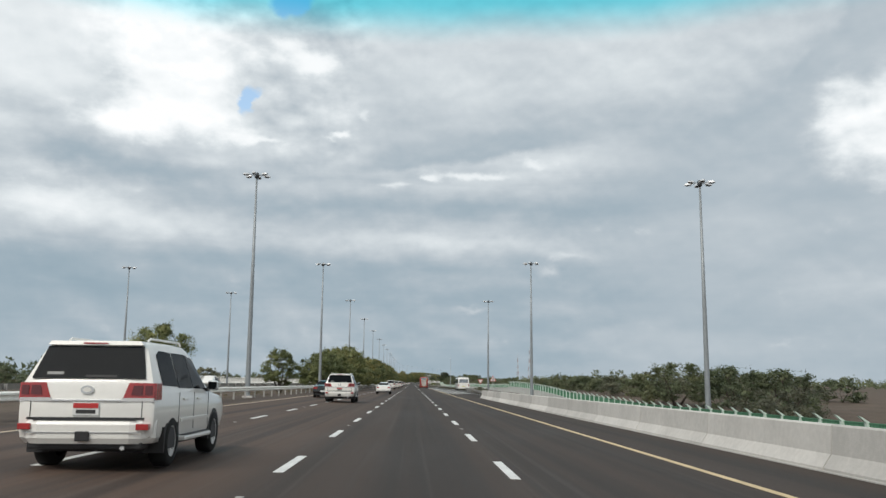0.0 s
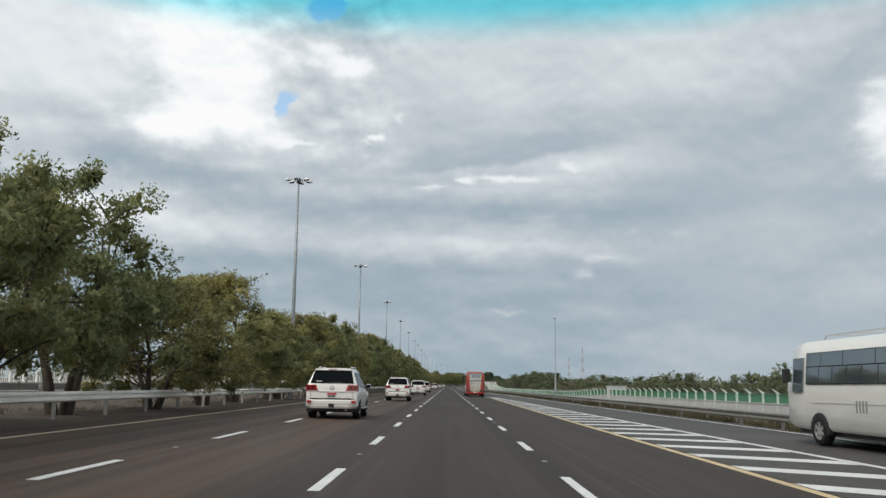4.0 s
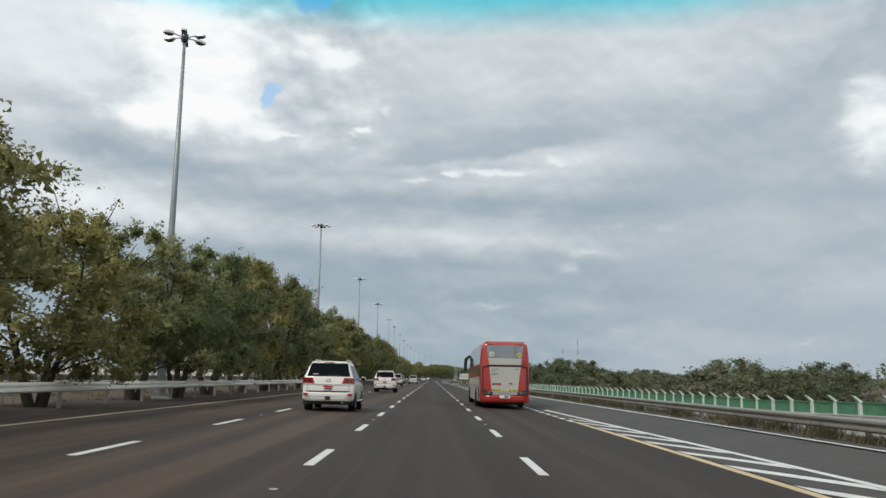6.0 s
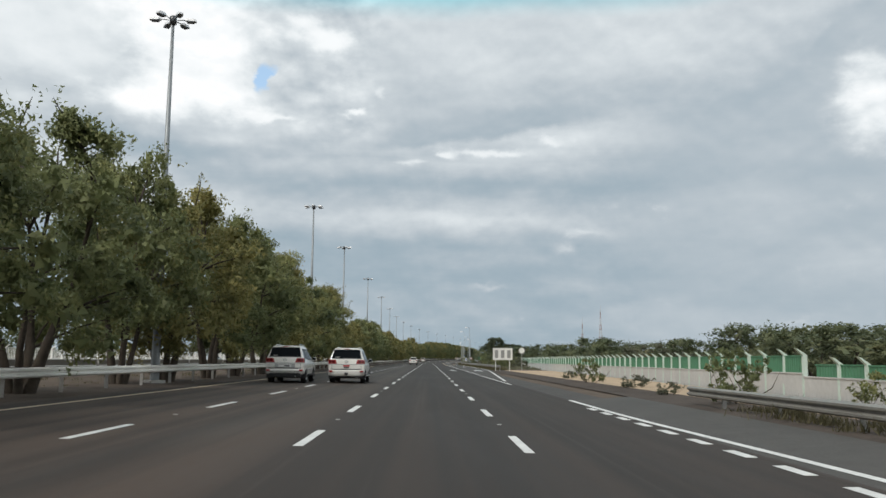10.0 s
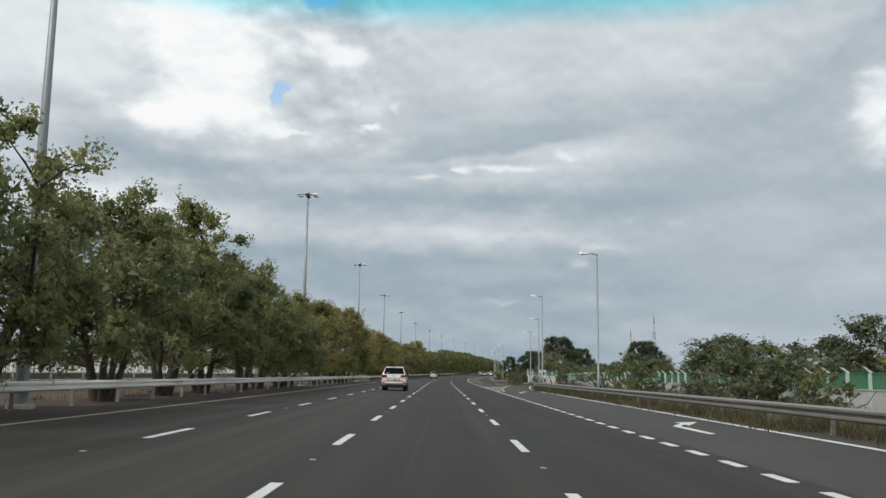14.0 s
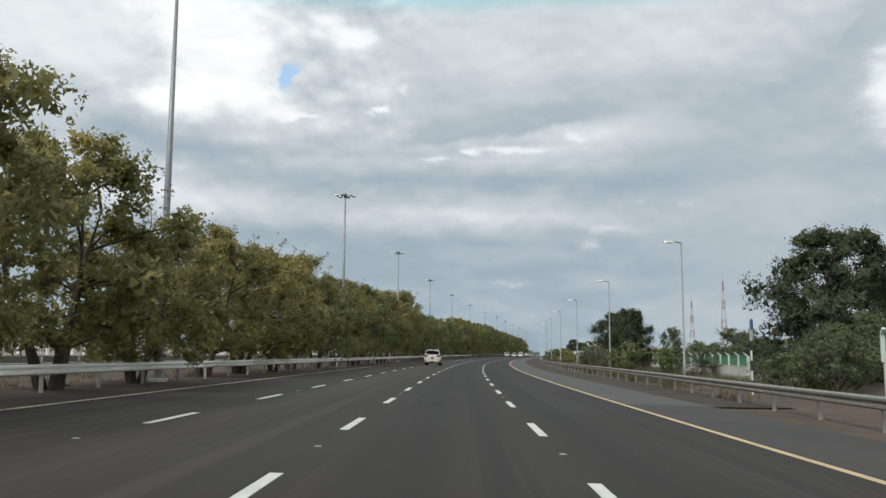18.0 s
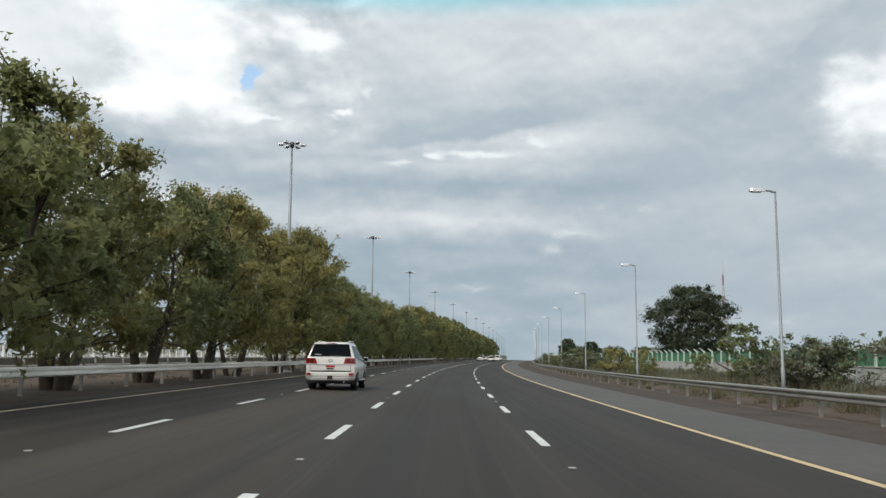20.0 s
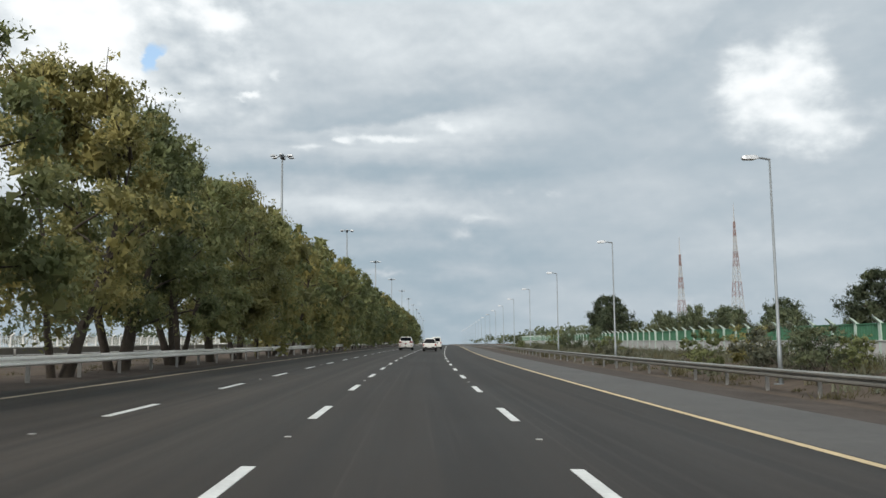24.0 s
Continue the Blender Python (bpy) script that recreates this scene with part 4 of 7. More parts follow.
lattice("radio_tower", (160.9, 1245, -1), 51, 5.2, "slender red and white lattice radio tower", True)
lattice("radio_tower", (147.1, 1264, -1), 40.5, 4.4, "slender red and white lattice radio tower", True)
pylon = lattice("power_pylon", (395, 980, -1), 17, 4.5, "small grey lattice power pylon far off", False, split=5)
for z in (12.0, 15.0):
    part("cross_arm", box(-5.5, 5.5, -0.2, 0.2, z, z + 0.5), ZINC, pylon)


# ---- signs ----
def polygon(n, r, cx=0.0, cz=0.0, turn=0.0):
    return [(cx + r * math.cos(2 * math.pi * k / n + turn), cz + r * math.sin(2 * math.pi * k / n + turn)) for k in range(n)]


def moved(bm, x=0.0, y=0.0, z=0.0):
    bmesh.ops.translate(bm, verts=bm.verts, vec=(x, y, z))
    return bm


def post_sign(name, m, label, shape, colours, height, r, posts=(0.0,)):
    th = thing(name, label, "road sign", m=m)
    for x in posts:
        part("post", tube([(x, 0.05, -0.2), (x, 0.05, height + r * 0.4)], [0.035, 0.035], 8), ZINC, th)
    turn = {"up": math.pi / 2, "down": -math.pi / 2, "round": 0}[shape]
    n = 24 if shape == "round" else 3
    part("plate", moved(plate(polygon(n, r, 0, height, turn), 0.012), 0, -0.012), colours[0], th)
    part("face", moved(plate(polygon(n, r * 0.78, 0, height, turn), 0.004), 0, -0.017), colours[1], th)
    return th


w1 = post_sign("warning_sign", stand(151, 9.25), "white triangular warning sign with a red border", "up", (SIGN_RED, SIGN_WHITE), 2.15, 0.42)
part("symbol", box(-0.05, 0.05, -0.022, -0.018, 2.0, 2.35), INK, w1)
post_sign("yield_sign", stand(221, 13.3), "white inverted triangle sign with a red border", "down", (SIGN_RED, SIGN_WHITE), 1.95, 0.62)
k1 = post_sign("direction_sign", stand(751, 17.6), "round blue sign with a white forked arrow", "round", (SIGN_WHITE, SIGN_BLUE), 1.35, 0.42)
part("arrow", moved(plate([(-0.2, 1.15), (-0.12, 1.15), (0, 1.42), (0.12, 1.15), (0.2, 1.15), (0.05, 1.6), (-0.05, 1.6)], 0.004), 0, -0.023), SIGN_WHITE, k1)
k2 = post_sign("direction_sign", stand(746, 24.0), "round white sign with a dark upright mark", "round", (GREY_INK, SIGN_WHITE), 1.2, 0.36)
part("arrow", box(-0.04, 0.04, -0.024, -0.018, 1.02, 1.38), INK, k2)
post_sign("warning_sign", stand(700, 13.2), "small triangular sign at the exit", "up", (SIGN_RED, SIGN_WHITE), 1.9, 0.4)


def plate_sign(name, m, w, z0, z1, label, legs, lines):
    th = thing(name, label, "sign board", m=m)
    for x in legs:
        part("leg", box(x - 0.04, x + 0.04, 0.03, 0.11, -0.3, z1 - 0.05), SIGN_WHITE, th)
    part("frame", box(-w / 2, w / 2, -0.03, 0.03, z0, z1, 0.012), GREY_INK, th, "dark sign frame")
    part("panel", box(-w / 2 + 0.05, w / 2 - 0.05, -0.036, -0.03, z0 + 0.05, z1 - 0.05), SIGN_WHITE, th, "white sign face")
    for x0, x1, a, b, mat in lines:
        part("writing_bar", box(x0, x1, -0.041, -0.037, a, b), mat, th)
    return th


rng = random.Random(9)
bars = []
x = -1.5
while x < 1.38:
    l = rng.uniform(0.12, 0.42)
    bars.append((x, min(x + l, 1.52), 1.97, 1.97 + rng.uniform(0.1, 0.2), INK))
    x += l + rng.uniform(0.04, 0.1)
x = -1.5
while x < 1.36:
    l = rng.uniform(0.25, 0.5)
    bars.append((x, min(x + l, 1.5), 1.68, 1.79, GREY_INK))
    x += l + 0.08
plate_sign("street_name_board", stand(418.9, 10.1), 3.4, 1.56, 2.32, "long white street name board on three legs", (-1.0, 0.0, 1.0), bars)
plate_sign("information_board", stand(548, 9.7), 2.6, 1.3, 2.9, "white information board with three grey symbols on two legs", (-0.9, 0.9),
           [(x - 0.22, x + 0.22, 1.6, 2.6, GREY_INK) for x in (-0.8, 0.0, 0.8)])
post_sign("speed_sign", stand(552, 12.6), "round white roadside sign", "round", (GREY_INK, SIGN_WHITE), 2.6, 0.45)
plate_sign("white_notice", stand(672, 10.4), 0.55, 1.0, 1.9, "small white and blue notice board on a post", (0.0,), [(-0.15, 0.15, 1.35, 1.7, SIGN_BLUE)])
tall = thing("street_sign", "black and white banded post with a blue and white plate", "sign", m=stand(768, 13.55, 62))
for k in range(8):
    part("post_band", tube([(0, 0, -0.3 + 0.45 * k), (0, 0, 0.15 + 0.45 * k)], [0.045, 0.045], 8), INK if k % 2 else SIGN_WHITE, tall)
part("plate", box(-0.42, 0.3, -0.06, -0.045, 2.45, 3.4, 0.006), SIGN_WHITE, tall, "white sign plate")
part("plate", box(-0.42, 0.3, -0.066, -0.061, 2.9, 3.36), SIGN_BLUE, tall, "blue sign plate")

# utility cabinet by the fence
cab = thing("utility_cabinet", "pale grey metal utility cabinet by the fence", "cabinet", m=stand(294.5, 16.85, -12))
part("body", box(-0.98, 0.98, -0.45, 0.45, 0.0, 1.56, 0.02), CABINET_GREY, cab)
part("roof", box(-1.03, 1.03, -0.52, 0.52, 1.56, 1.64, 0.02), CABINET_GREY, cab)
for x in (-0.5, 0.5):
    d = part("door", box(x - 0.46, x + 0.46, -0.475, -0.452, 0.1, 1.48, 0.008), CABINET_GREY, cab)
    part("handle", box(x + 0.3, x + 0.36, -0.495, -0.476, 0.62, 0.78), BLACK, d)
part("vent", box(-0.2, 0.05, -0.482, -0.476, 1.0, 1.12), BLACK, cab, "dark vent")

# end of the wall at the side road: a short return with its own fence
ret = thing("corner_wall", "white wall end with green panels and cranked posts at the side road", "wall", m=stand(764, 17.6, -14))
part("wall", box(0, 7.0, -0.09, 0.09, -0.3, 1.7, 0.01), WALL_WHITE, ret)
part("side_wall", box(6.9, 7.08, 0.1, 6.0, -0.3, 1.7, 0.01), WALL_WHITE, ret)
part("net", box(0.05, 6.95, -0.02, 0.02, 1.7, 2.6), GREEN_NET, ret, "green fence panel")
post_b = lambda: add_loft(bmesh.new(), [[(-0.08, -0.08, 1.5), (0.08, -0.08, 1.5), (0.08, 0.08, 1.5), (-0.08, 0.08, 1.5)], [(-0.08, -0.08, 2.6), (0.08, -0.08, 2.6), (0.08, 0.08, 2.6), (-0.08, 0.08, 2.6)],
                                       [(-0.07, -0.36, 2.82), (0.07, -0.36, 2.82), (0.07, -0.26, 2.9), (-0.07, -0.26, 2.9)]])
ret_me = mesh("cranked_post", post_b(), POST_PALE)
for k in range(8):
    piece("cranked_post", ret_me, ret, Matrix.Translation((k, 0, 0)))
part("meter_box", box(0.4, 2.4, -0.7, -0.1, -0.05, 1.2, 0.02), CABINET_GREY, ret, "pale grey meter box")

# kerb of the side road in yellow and black blocks
kerb = thing("kerb", "kerb of the side road painted in yellow and black blocks", "kerb", kind="structure")
for k in range(34):
    m = stand(757.5, 15.5 + k * 1.0)
    part("kerb_block", box(-0.49, 0.49, -0.12, 0.12, -0.1, 0.16, 0.02), SIGN_YELLOW if k % 2 else KERB_BLACK, kerb).matrix_basis = m


# ---- trees and bushes ----
def leaf_mesh(name, clumps, count, size, mat, rng, flat=0.75, hearts=None, inner=0, inner_size=0.4):
    """Many small leaf blades in uneven clumps. clumps: (centre, radius, weight)."""
    c = np.array([k[0] for k in clumps], float)
    r = np.array([k[1] for k in clumps], float)
    w = np.array([k[2] for k in clumps], float)
    pick = rng.choice(len(c), count, p=w / w.sum())
    if inner:
        pick = np.concatenate([pick, rng.choice(np.flatnonzero(w == 0), inner)])
        count += inner
    scale = np.full(count, size)
    scale[count - inner:] = inner_size
    d = rng.normal(size=(count, 3))
    d /= np.linalg.norm(d, axis=1)[:, None]
    rad = rng.random(count) ** 0.45
    p = c[pick] + d * (rad * r[pick])[:, None] * np.array([1, 1, flat])
    u = rng.normal(size=(count, 3))
    u[:, 2] -= 0.35
    u /= np.linalg.norm(u, axis=1)[:, None]
    v = np.cross(u, rng.normal(size=(count, 3)))
    v /= np.linalg.norm(v, axis=1)[:, None]
    ln = (scale * (0.6 + 0.8 * rng.random(count)))[:, None]
    wd = ln * (0.45 + 0.3 * rng.random(count))[:, None]
    verts = np.stack([p - u * ln + v * wd, p - u * ln * 0.5 - v * wd, p + u * ln], 1).reshape(-1, 3)
    me = bpy.data.meshes.new(name)
    me.vertices.add(count * 3)
    me.vertices.foreach_set("co", verts.ravel())
    me.loops.add(count * 3)
    me.loops.foreach_set("vertex_index", np.arange(count * 3, dtype=np.int32))
    me.polygons.add(count)
    me.polygons.foreach_set("loop_start", np.arange(0, count * 3, 3, dtype=np.int32))
    me.polygons.foreach_set("loop_total", np.full(count, 3, dtype=np.int32))
    me.update(calc_edges=True)
    if hearts is not None:
        # leaves lie like shingles on the billows of the crown
        out = p - np.array(hearts)[pick]
        out = out / (np.linalg.norm(out, axis=1)[:, None] + 1e-6) + 0.45 * rng.normal(size=(count, 3)) + np.array([0, 0, 0.25])
        out /= np.linalg.norm(out, axis=1)[:, None]
        tri = verts.reshape(-1, 3, 3)
        face = np.cross(tri[:, 1] - tri[:, 0], tri[:, 2] - tri[:, 0])
        turned = (face * out).sum(1) < 0
        tri[turned] = tri[turned][:, [0, 2, 1]]
        me.vertices.foreach_set("co", tri.ravel())
        me.polygons.foreach_set("use_smooth", np.ones(count, dtype=bool))
        me.normals_split_custom_set_from_vertices(np.repeat(out, 3, 0).tolist())
    me.materials.append(mat)
    return me


def tree_parts(seed, h, r, count, size, mat, low=0.17, stems=3, airy=0.3, clump=0.95, fine=9, inner=0, inner_size=0.4):
    """Meshes of a trunk with limbs and of a lumpy crown: boughs set with small sprays of leaves, thin leaders above."""
    rng = np.random.default_rng(seed)
    boughs, sprays, twigs, hearts = [], [], [], []
    n = int((52 if inner else 30) * (r / 3.6) ** 2 * (h / 10)) + (9 if h > 3 else 20)
    for i in range(n):
        f = rng.random() ** 1.05
        z = h * (low + (0.915 - low) * f)
        u = (z / h - low) / (1 - low)
        env = r * ((0.86 + 0.4 * u) if inner else (0.66 + 0.75 * u)) if u < 0.4 else r * max(0.16, (1.0 - ((u - 0.4) / 0.66) ** 1.8))
        env = min(env, r) * (0.72 + 0.4 * rng.random())
        a = rng.random() * 2 * math.pi
        q = env * (0.3 + 0.7 * rng.random() ** 0.5)
        rad = clump * (0.6 + 0.75 * rng.random()) * (0.7 if u > 0.75 else 1.0)
        c = np.array((q * math.cos(a), q * math.sin(a), z))
        boughs.append((c, rad))
        for j in range(fine + int(fine * rad)):
            d = rng.normal(size=3)
            d /= np.linalg.norm(d)
            k = rad * (0.35 + 0.72 * rng.random() ** 0.6)
            w = (0.26 + 0.2 * rng.random()) * clump
            sprays.append((c + d * k * np.array((1, 1, 0.8)), w, w * w))
            hearts.append(c * 0.8 + np.array((0, 0, 0.09 * h)))
    for i in range(int(26 * airy)):
        c, rad = boughs[int(rng.integers(0, n))]
        if c[2] < 0.55 * h:
            continue
        tip = np.array((c[0] * 1.12 + 0.5 * rng.normal(), c[1] * 1.12 + 0.5 * rng.normal(), min(0.97 * h, c[2] + h * (0.08 + 0.12 * rng.random()))))
        twigs.append((c, tip))
        for j in range(7):
            q = c + (tip - c) * (0.35 + 0.68 * rng.random()) + 0.2 * clump * rng.normal(size=3)
            sprays.append((q, 0.25 * clump, 0.035 * clump * clump))
            hearts.append(c)
    # shaded inner foliage closes the crown
    if inner:
        for c, rad in boughs:
            sprays.append((c, rad * 0.62, 0.0))
            hearts.append(c * 0.6 + np.array((0, 0, 0.1 * h)))
    crown = leaf_mesh("crown", sprays, count, size, mat, rng, 0.85, hearts, inner * n, inner_size)
    b = bmesh.new()
    tops = []
    for k in range(stems):
        a = 2 * math.pi * k / stems + rng.random()
        lean = 0.25 + 0.35 * rng.random()
        base = Vector((0.22 * math.cos(a), 0.22 * math.sin(a), -0.25)) if stems > 1 else Vector((0, 0, -0.25))
        p1 = base + Vector((lean * math.cos(a), lean * math.sin(a), h * 0.17))
        p2 = p1 + Vector((lean * 1.6 * math.cos(a + 0.4), lean * 1.6 * math.sin(a + 0.4), h * 0.22))
        p3 = p2 + Vector((0.7 * math.cos(a - 0.5), 0.7 * math.sin(a - 0.5), h * 0.32))
        t0 = 0.017 * h * (0.75 + 0.5 * rng.random())
        add_tube(b, [base, p1, p2, p3], [t0 * 1.25, t0 * 0.85, t0 * 0.55, t0 * 0.12], 7, False)
        tops += [p1, p1.lerp(p2, 0.5), p2, p2.lerp(p3, 0.5), p3]
    for c, rad in boughs:
        cc = Vector(c)
        below = [p for p in tops if p.z < cc.z - 0.2]
        if below and rng.random() < 0.5:
            s0 = min(below, key=lambda p: (p - cc).length)
            add_tube(b, [s0, s0.lerp(cc, 0.5) + Vector((0, 0, 0.12)), cc], [0.0065 * h, 0.004 * h, 0.0012 * h], 5, False)
    for c, tip in twigs:
        c, tip = Vector(c), Vector(tip)
        add_tube(b, [c, c.lerp(tip, 0.5) + Vector((0.08, -0.06, 0.0)), tip], [0.0035 * h, 0.0022 * h, 0.001 * h], 4, False)
    trunk = mesh("trunk", b, BARK, True)
    return trunk, crown


def plant(name, meshes, m, label, category, group):
    th = thing(name, label, category, group, m)
    piece("trunk", meshes[0], th)
    piece("crown", meshes[1], th)
    return th


near_tree = lambda seed, r, mat, low, stems, airy: tree_parts(seed, 10.0, r, 19500, 0.080, mat, low + 0.03, stems, airy, inner=50, inner_size=0.20)
KINDS = [near_tree(11, 4.1, LEAF, 0.15, 3, 0.3), near_tree(12, 3.7, LEAF, 0.14, 4, 0.5), near_tree(13, 4.2, LEAF_WARM, 0.12, 3, 0.8), near_tree(14, 4.3, LEAF, 0.12, 4, 0.4),
         near_tree(15, 3.7, LEAF_WARM, 0.14, 2, 0.9), near_tree(16, 4.2, LEAF, 0.13, 3, 0.6)]
WARM_KINDS = [KINDS[2], KINDS[4], near_tree(17, 4.0, LEAF_WARM, 0.15, 3, 0.7), near_tree(18, 4.2, LEAF_WARM, 0.14, 4, 0.4)]
FAR_KINDS = [tree_parts(21, 10.0, 4.0, 2600, 0.27, LEAF, 0.1, 2, 0.2), tree_parts(22, 10.0, 4.2, 2600, 0.27, LEAF_WARM, 0.1, 2, 0.2), tree_parts(23, 10.0, 4.0, 2400, 0.27, LEAF, 0.1, 2, 0.2)]
SCRUB = [tree_parts(31, 5.0, 3.6, 3600, 0.095, LEAF_DARK, 0.10, 3, 0.3, 0.95, 7, 34, 0.2), tree_parts(32, 6.2, 3.4, 3800, 0.095, LEAF_DARK, 0.10, 3, 0.4, 0.95, 7, 34, 0.2),
         tree_parts(33, 4.2, 3.9, 3600, 0.095, LEAF_GREY, 0.10, 3, 0.3, 0.95, 7, 34, 0.2), tree_parts(34, 5.6, 3.2, 3600, 0.095, LEAF_WARM, 0.10, 3, 0.4, 0.9, 7, 34, 0.2)]
FAR_SCRUB = [tree_parts(35, 5.0, 3.6, 1700, 0.15, LEAF_DARK, 0.08, 2, 0.1, 0.95, 5, 16, 0.3), tree_parts(36, 4.2, 3.9, 1700, 0.15, LEAF_GREY, 0.08, 2, 0.1, 0.95, 5, 16, 0.3)]
BUSH = [tree_parts(41, 1.7, 1.3, 2200, 0.07, LEAF, 0.03, 4, 0.5, 0.4, 5), tree_parts(42, 1.3, 1.2, 2000, 0.065, LEAF_GREY, 0.03, 4, 0.5, 0.38, 5), tree_parts(43, 2.3, 1.6, 2500, 0.075, LEAF, 0.03, 4, 0.5, 0.45, 5)]
BIG = [tree_parts(51, 13.4, 6.2, 34000, 0.10, LEAF_DEEP, 0.16, 2, 0.2, 1.3, inner=34, inner_size=0.26), tree_parts(52, 10.6, 5.6, 32000, 0.09, LEAF_DEEP, 0.04, 3, 0.3, 1.2, inner=40, inner_size=0.28)]

rng = random.Random(77)
# the row along the median
plant("median_tree", KINDS[3], stand(104, -14.4) @ Matrix.Diagonal((0.52, 0.52, 0.47, 1)), "young green tree standing alone in the median", "tree", "trees along the median")
plant("median_tree", KINDS[1], stand(150, -14.4, 60) @ Matrix.Diagonal((0.55, 0.55, 0.5, 1)), "small round green tree in the median", "tree", "trees along the median")
FIRST_HEIGHTS = curve_of((176, 5.4), (216, 8.4), (230, 7.9), (236, 8.9), (239, 8.6), (243, 6.2), (249, 7.0), (256, 6.7), (268, 6.4), (273, 5.8), (276, 6.8), (280, 7.6), (287, 7.0), (295, 8.8), (303, 9.0), (309, 7.6), (313, 7.2), (319, 8.1), (330, 8.2), (338, 8.6), (345, 9.3), (350, 10.0),
                         (353, 9.0), (356, 8.4), (360, 9.3), (363, 9.8), (368, 8.8), (374, 6.3), (381, 6.7), (386, 8.4), (390, 9.4), (396, 7.0), (400, 8.8), (404, 9.8), (410, 9.4), (417, 9.0), (424, 8.7), (428, 9.5), (433, 8.5), (440, 8.9), (461, 9.3), (470, 10.4), (476, 10.5), (486, 10.0), (505, 10.2), (519, 9.4), (544, 9.8))
NEXT_HEIGHTS = curve_of((544, 9.8), (568, 5.0), (574, 4.6), (577, 7.2), (582, 8.5), (588, 8.1), (592, 8.6), (599, 8.7), (605, 9.1), (608, 9.2), (612, 5.6), (618, 8.4), (623, 10.0), (632, 10.0), (638, 8.9), (645, 7.9), (648, 8.2), (654, 7.0), (659, 7.8), (666, 9.1), (674, 8.2), (680, 6.2), (686, 7.6),
                        (692, 10.2), (697, 10.4), (710, 9.4), (724, 5.4), (730, 7.4), (738, 9.3), (744, 9.5), (751, 8.6), (757, 8.5), (762, 7.0), (768, 7.6), (776, 8.4), (790, 8.8), (806, 8.4), (830, 9.6), (864, 10.9), (870, 11.5), (878, 11.9), (881, 10.4), (891, 9.9), (904, 9.3),
                        (915, 9.7), (938, 10.1), (952, 10.2), (966, 10.8), (976, 11.4), (984, 12.0), (1046, 12.4), (1330, 11.0))
HEIGHTS = lambda s: FIRST_HEIGHTS(s) if s < 550 else NEXT_HEIGHTS(s)
s = 176.0
stands = []
while s < 1330:
    if not (706 < s < 742 or 110 < s < 112):
        near = min(MASTS, key=lambda m: abs(m - 2.5 - s))
        stands.append(near - 2.5 if abs(near - 2.5 - s) < 2.6 else s)
    s += rng.uniform(6.6, 8.6) if s < 1010 else rng.uniform(6, 9)
for m in MASTS:
    if 185 < m < 1005 and not 704 < m < 745:
        i = min(range(len(stands)), key=lambda j: abs(stands[j] - m + 2.4))
        stands[i] = m - 2.4
for s in (236.5, 390.0, 404.0, 755.0):
    i = min(range(len(stands)), key=lambda j: abs(stands[j] - s))
    stands[i] = s
for s in stands + [713.0, 732.5, 738.5]:
    kinds = (WARM_KINDS if 690 < s < 880 and rng.random() < 0.85 else KINDS) if s < 1010 else FAR_KINDS
    k = HEIGHTS(s) / 10.0 * rng.uniform(0.97, 1.04)
    wide_k = (0.5 + 0.45 * k) * rng.uniform(0.92, 1.12)
    plant("median_tree", rng.choice(kinds), stand(s, -12.75 + rng.uniform(-0.5, 0.4), rng.uniform(0, 360)) @ Matrix.Diagonal((wide_k, wide_k, k, 1)),
          "tall olive-green tree with a dense uneven crown, in a row", "tree", "trees along the median")
plant("median_tree", SCRUB[2], stand(724, -19.0) @ Matrix.Diagonal((0.9, 0.9, 0.85, 1)), "low grey-green tree in a gap of the row", "tree", "trees along the median")
# beyond the opposite road
s = 40.0
while s < 1000:
    k = 0.55 + 0.5 * rng.random()
    plant("scrub_tree", rng.choice(FAR_SCRUB), stand(s, -44 - 26 * rng.random(), rng.uniform(0, 360)) @ Matrix.Diagonal((k * 1.3, k * 1.3, k, 1)), "dark desert scrub tree behind the opposite road", "tree", "scrub trees")
    s += rng.uniform(5, 14) if s < 260 else rng.uniform(16, 30)
# right of the road, behind the fence
s = 60.0
while s < 1250:
    if 705 < s < 756:
        lat, k = rng.uniform(62, 90), rng.uniform(0.8, 1.2)
    elif s < 205:
        lat, k = FENCE(s) + rng.uniform(8, 45), rng.uniform(0.6, 0.95)
    elif s < 340:
        lat, k = FENCE(s) + rng.uniform(14, 50), rng.uniform(0.5, 0.75)
    else:
        lat, k = FENCE(s) + rng.uniform(5, 26), rng.uniform(0.55, 0.85) if s < 520 else rng.uniform(0.6, 1.0) if s < 800 else rng.uniform(0.45, 0.7)
        if 860 < s < 972:
            lat, k = lat + 16, 0.45
    kinds = (SCRUB[:3] if s < 560 or s > 800 or lat < FENCE(s) + 14 else SCRUB) if lat < FENCE(s) + 24 else FAR_SCRUB
    plant("scrub_tree", rng.choice(kinds), stand(s, lat, rng.uniform(0, 360)) @ Matrix.Diagonal((k * 1.4, k * 1.4, k * rng.uniform(0.85, 1.1), 1)), "dense dark scrub tree behind the wall", "tree", "scrub trees")
    s += rng.uniform(2.6, 5.4) if s < 700 else rng.uniform(3.5, 7.5) if s < 1000 else rng.uniform(7, 12)
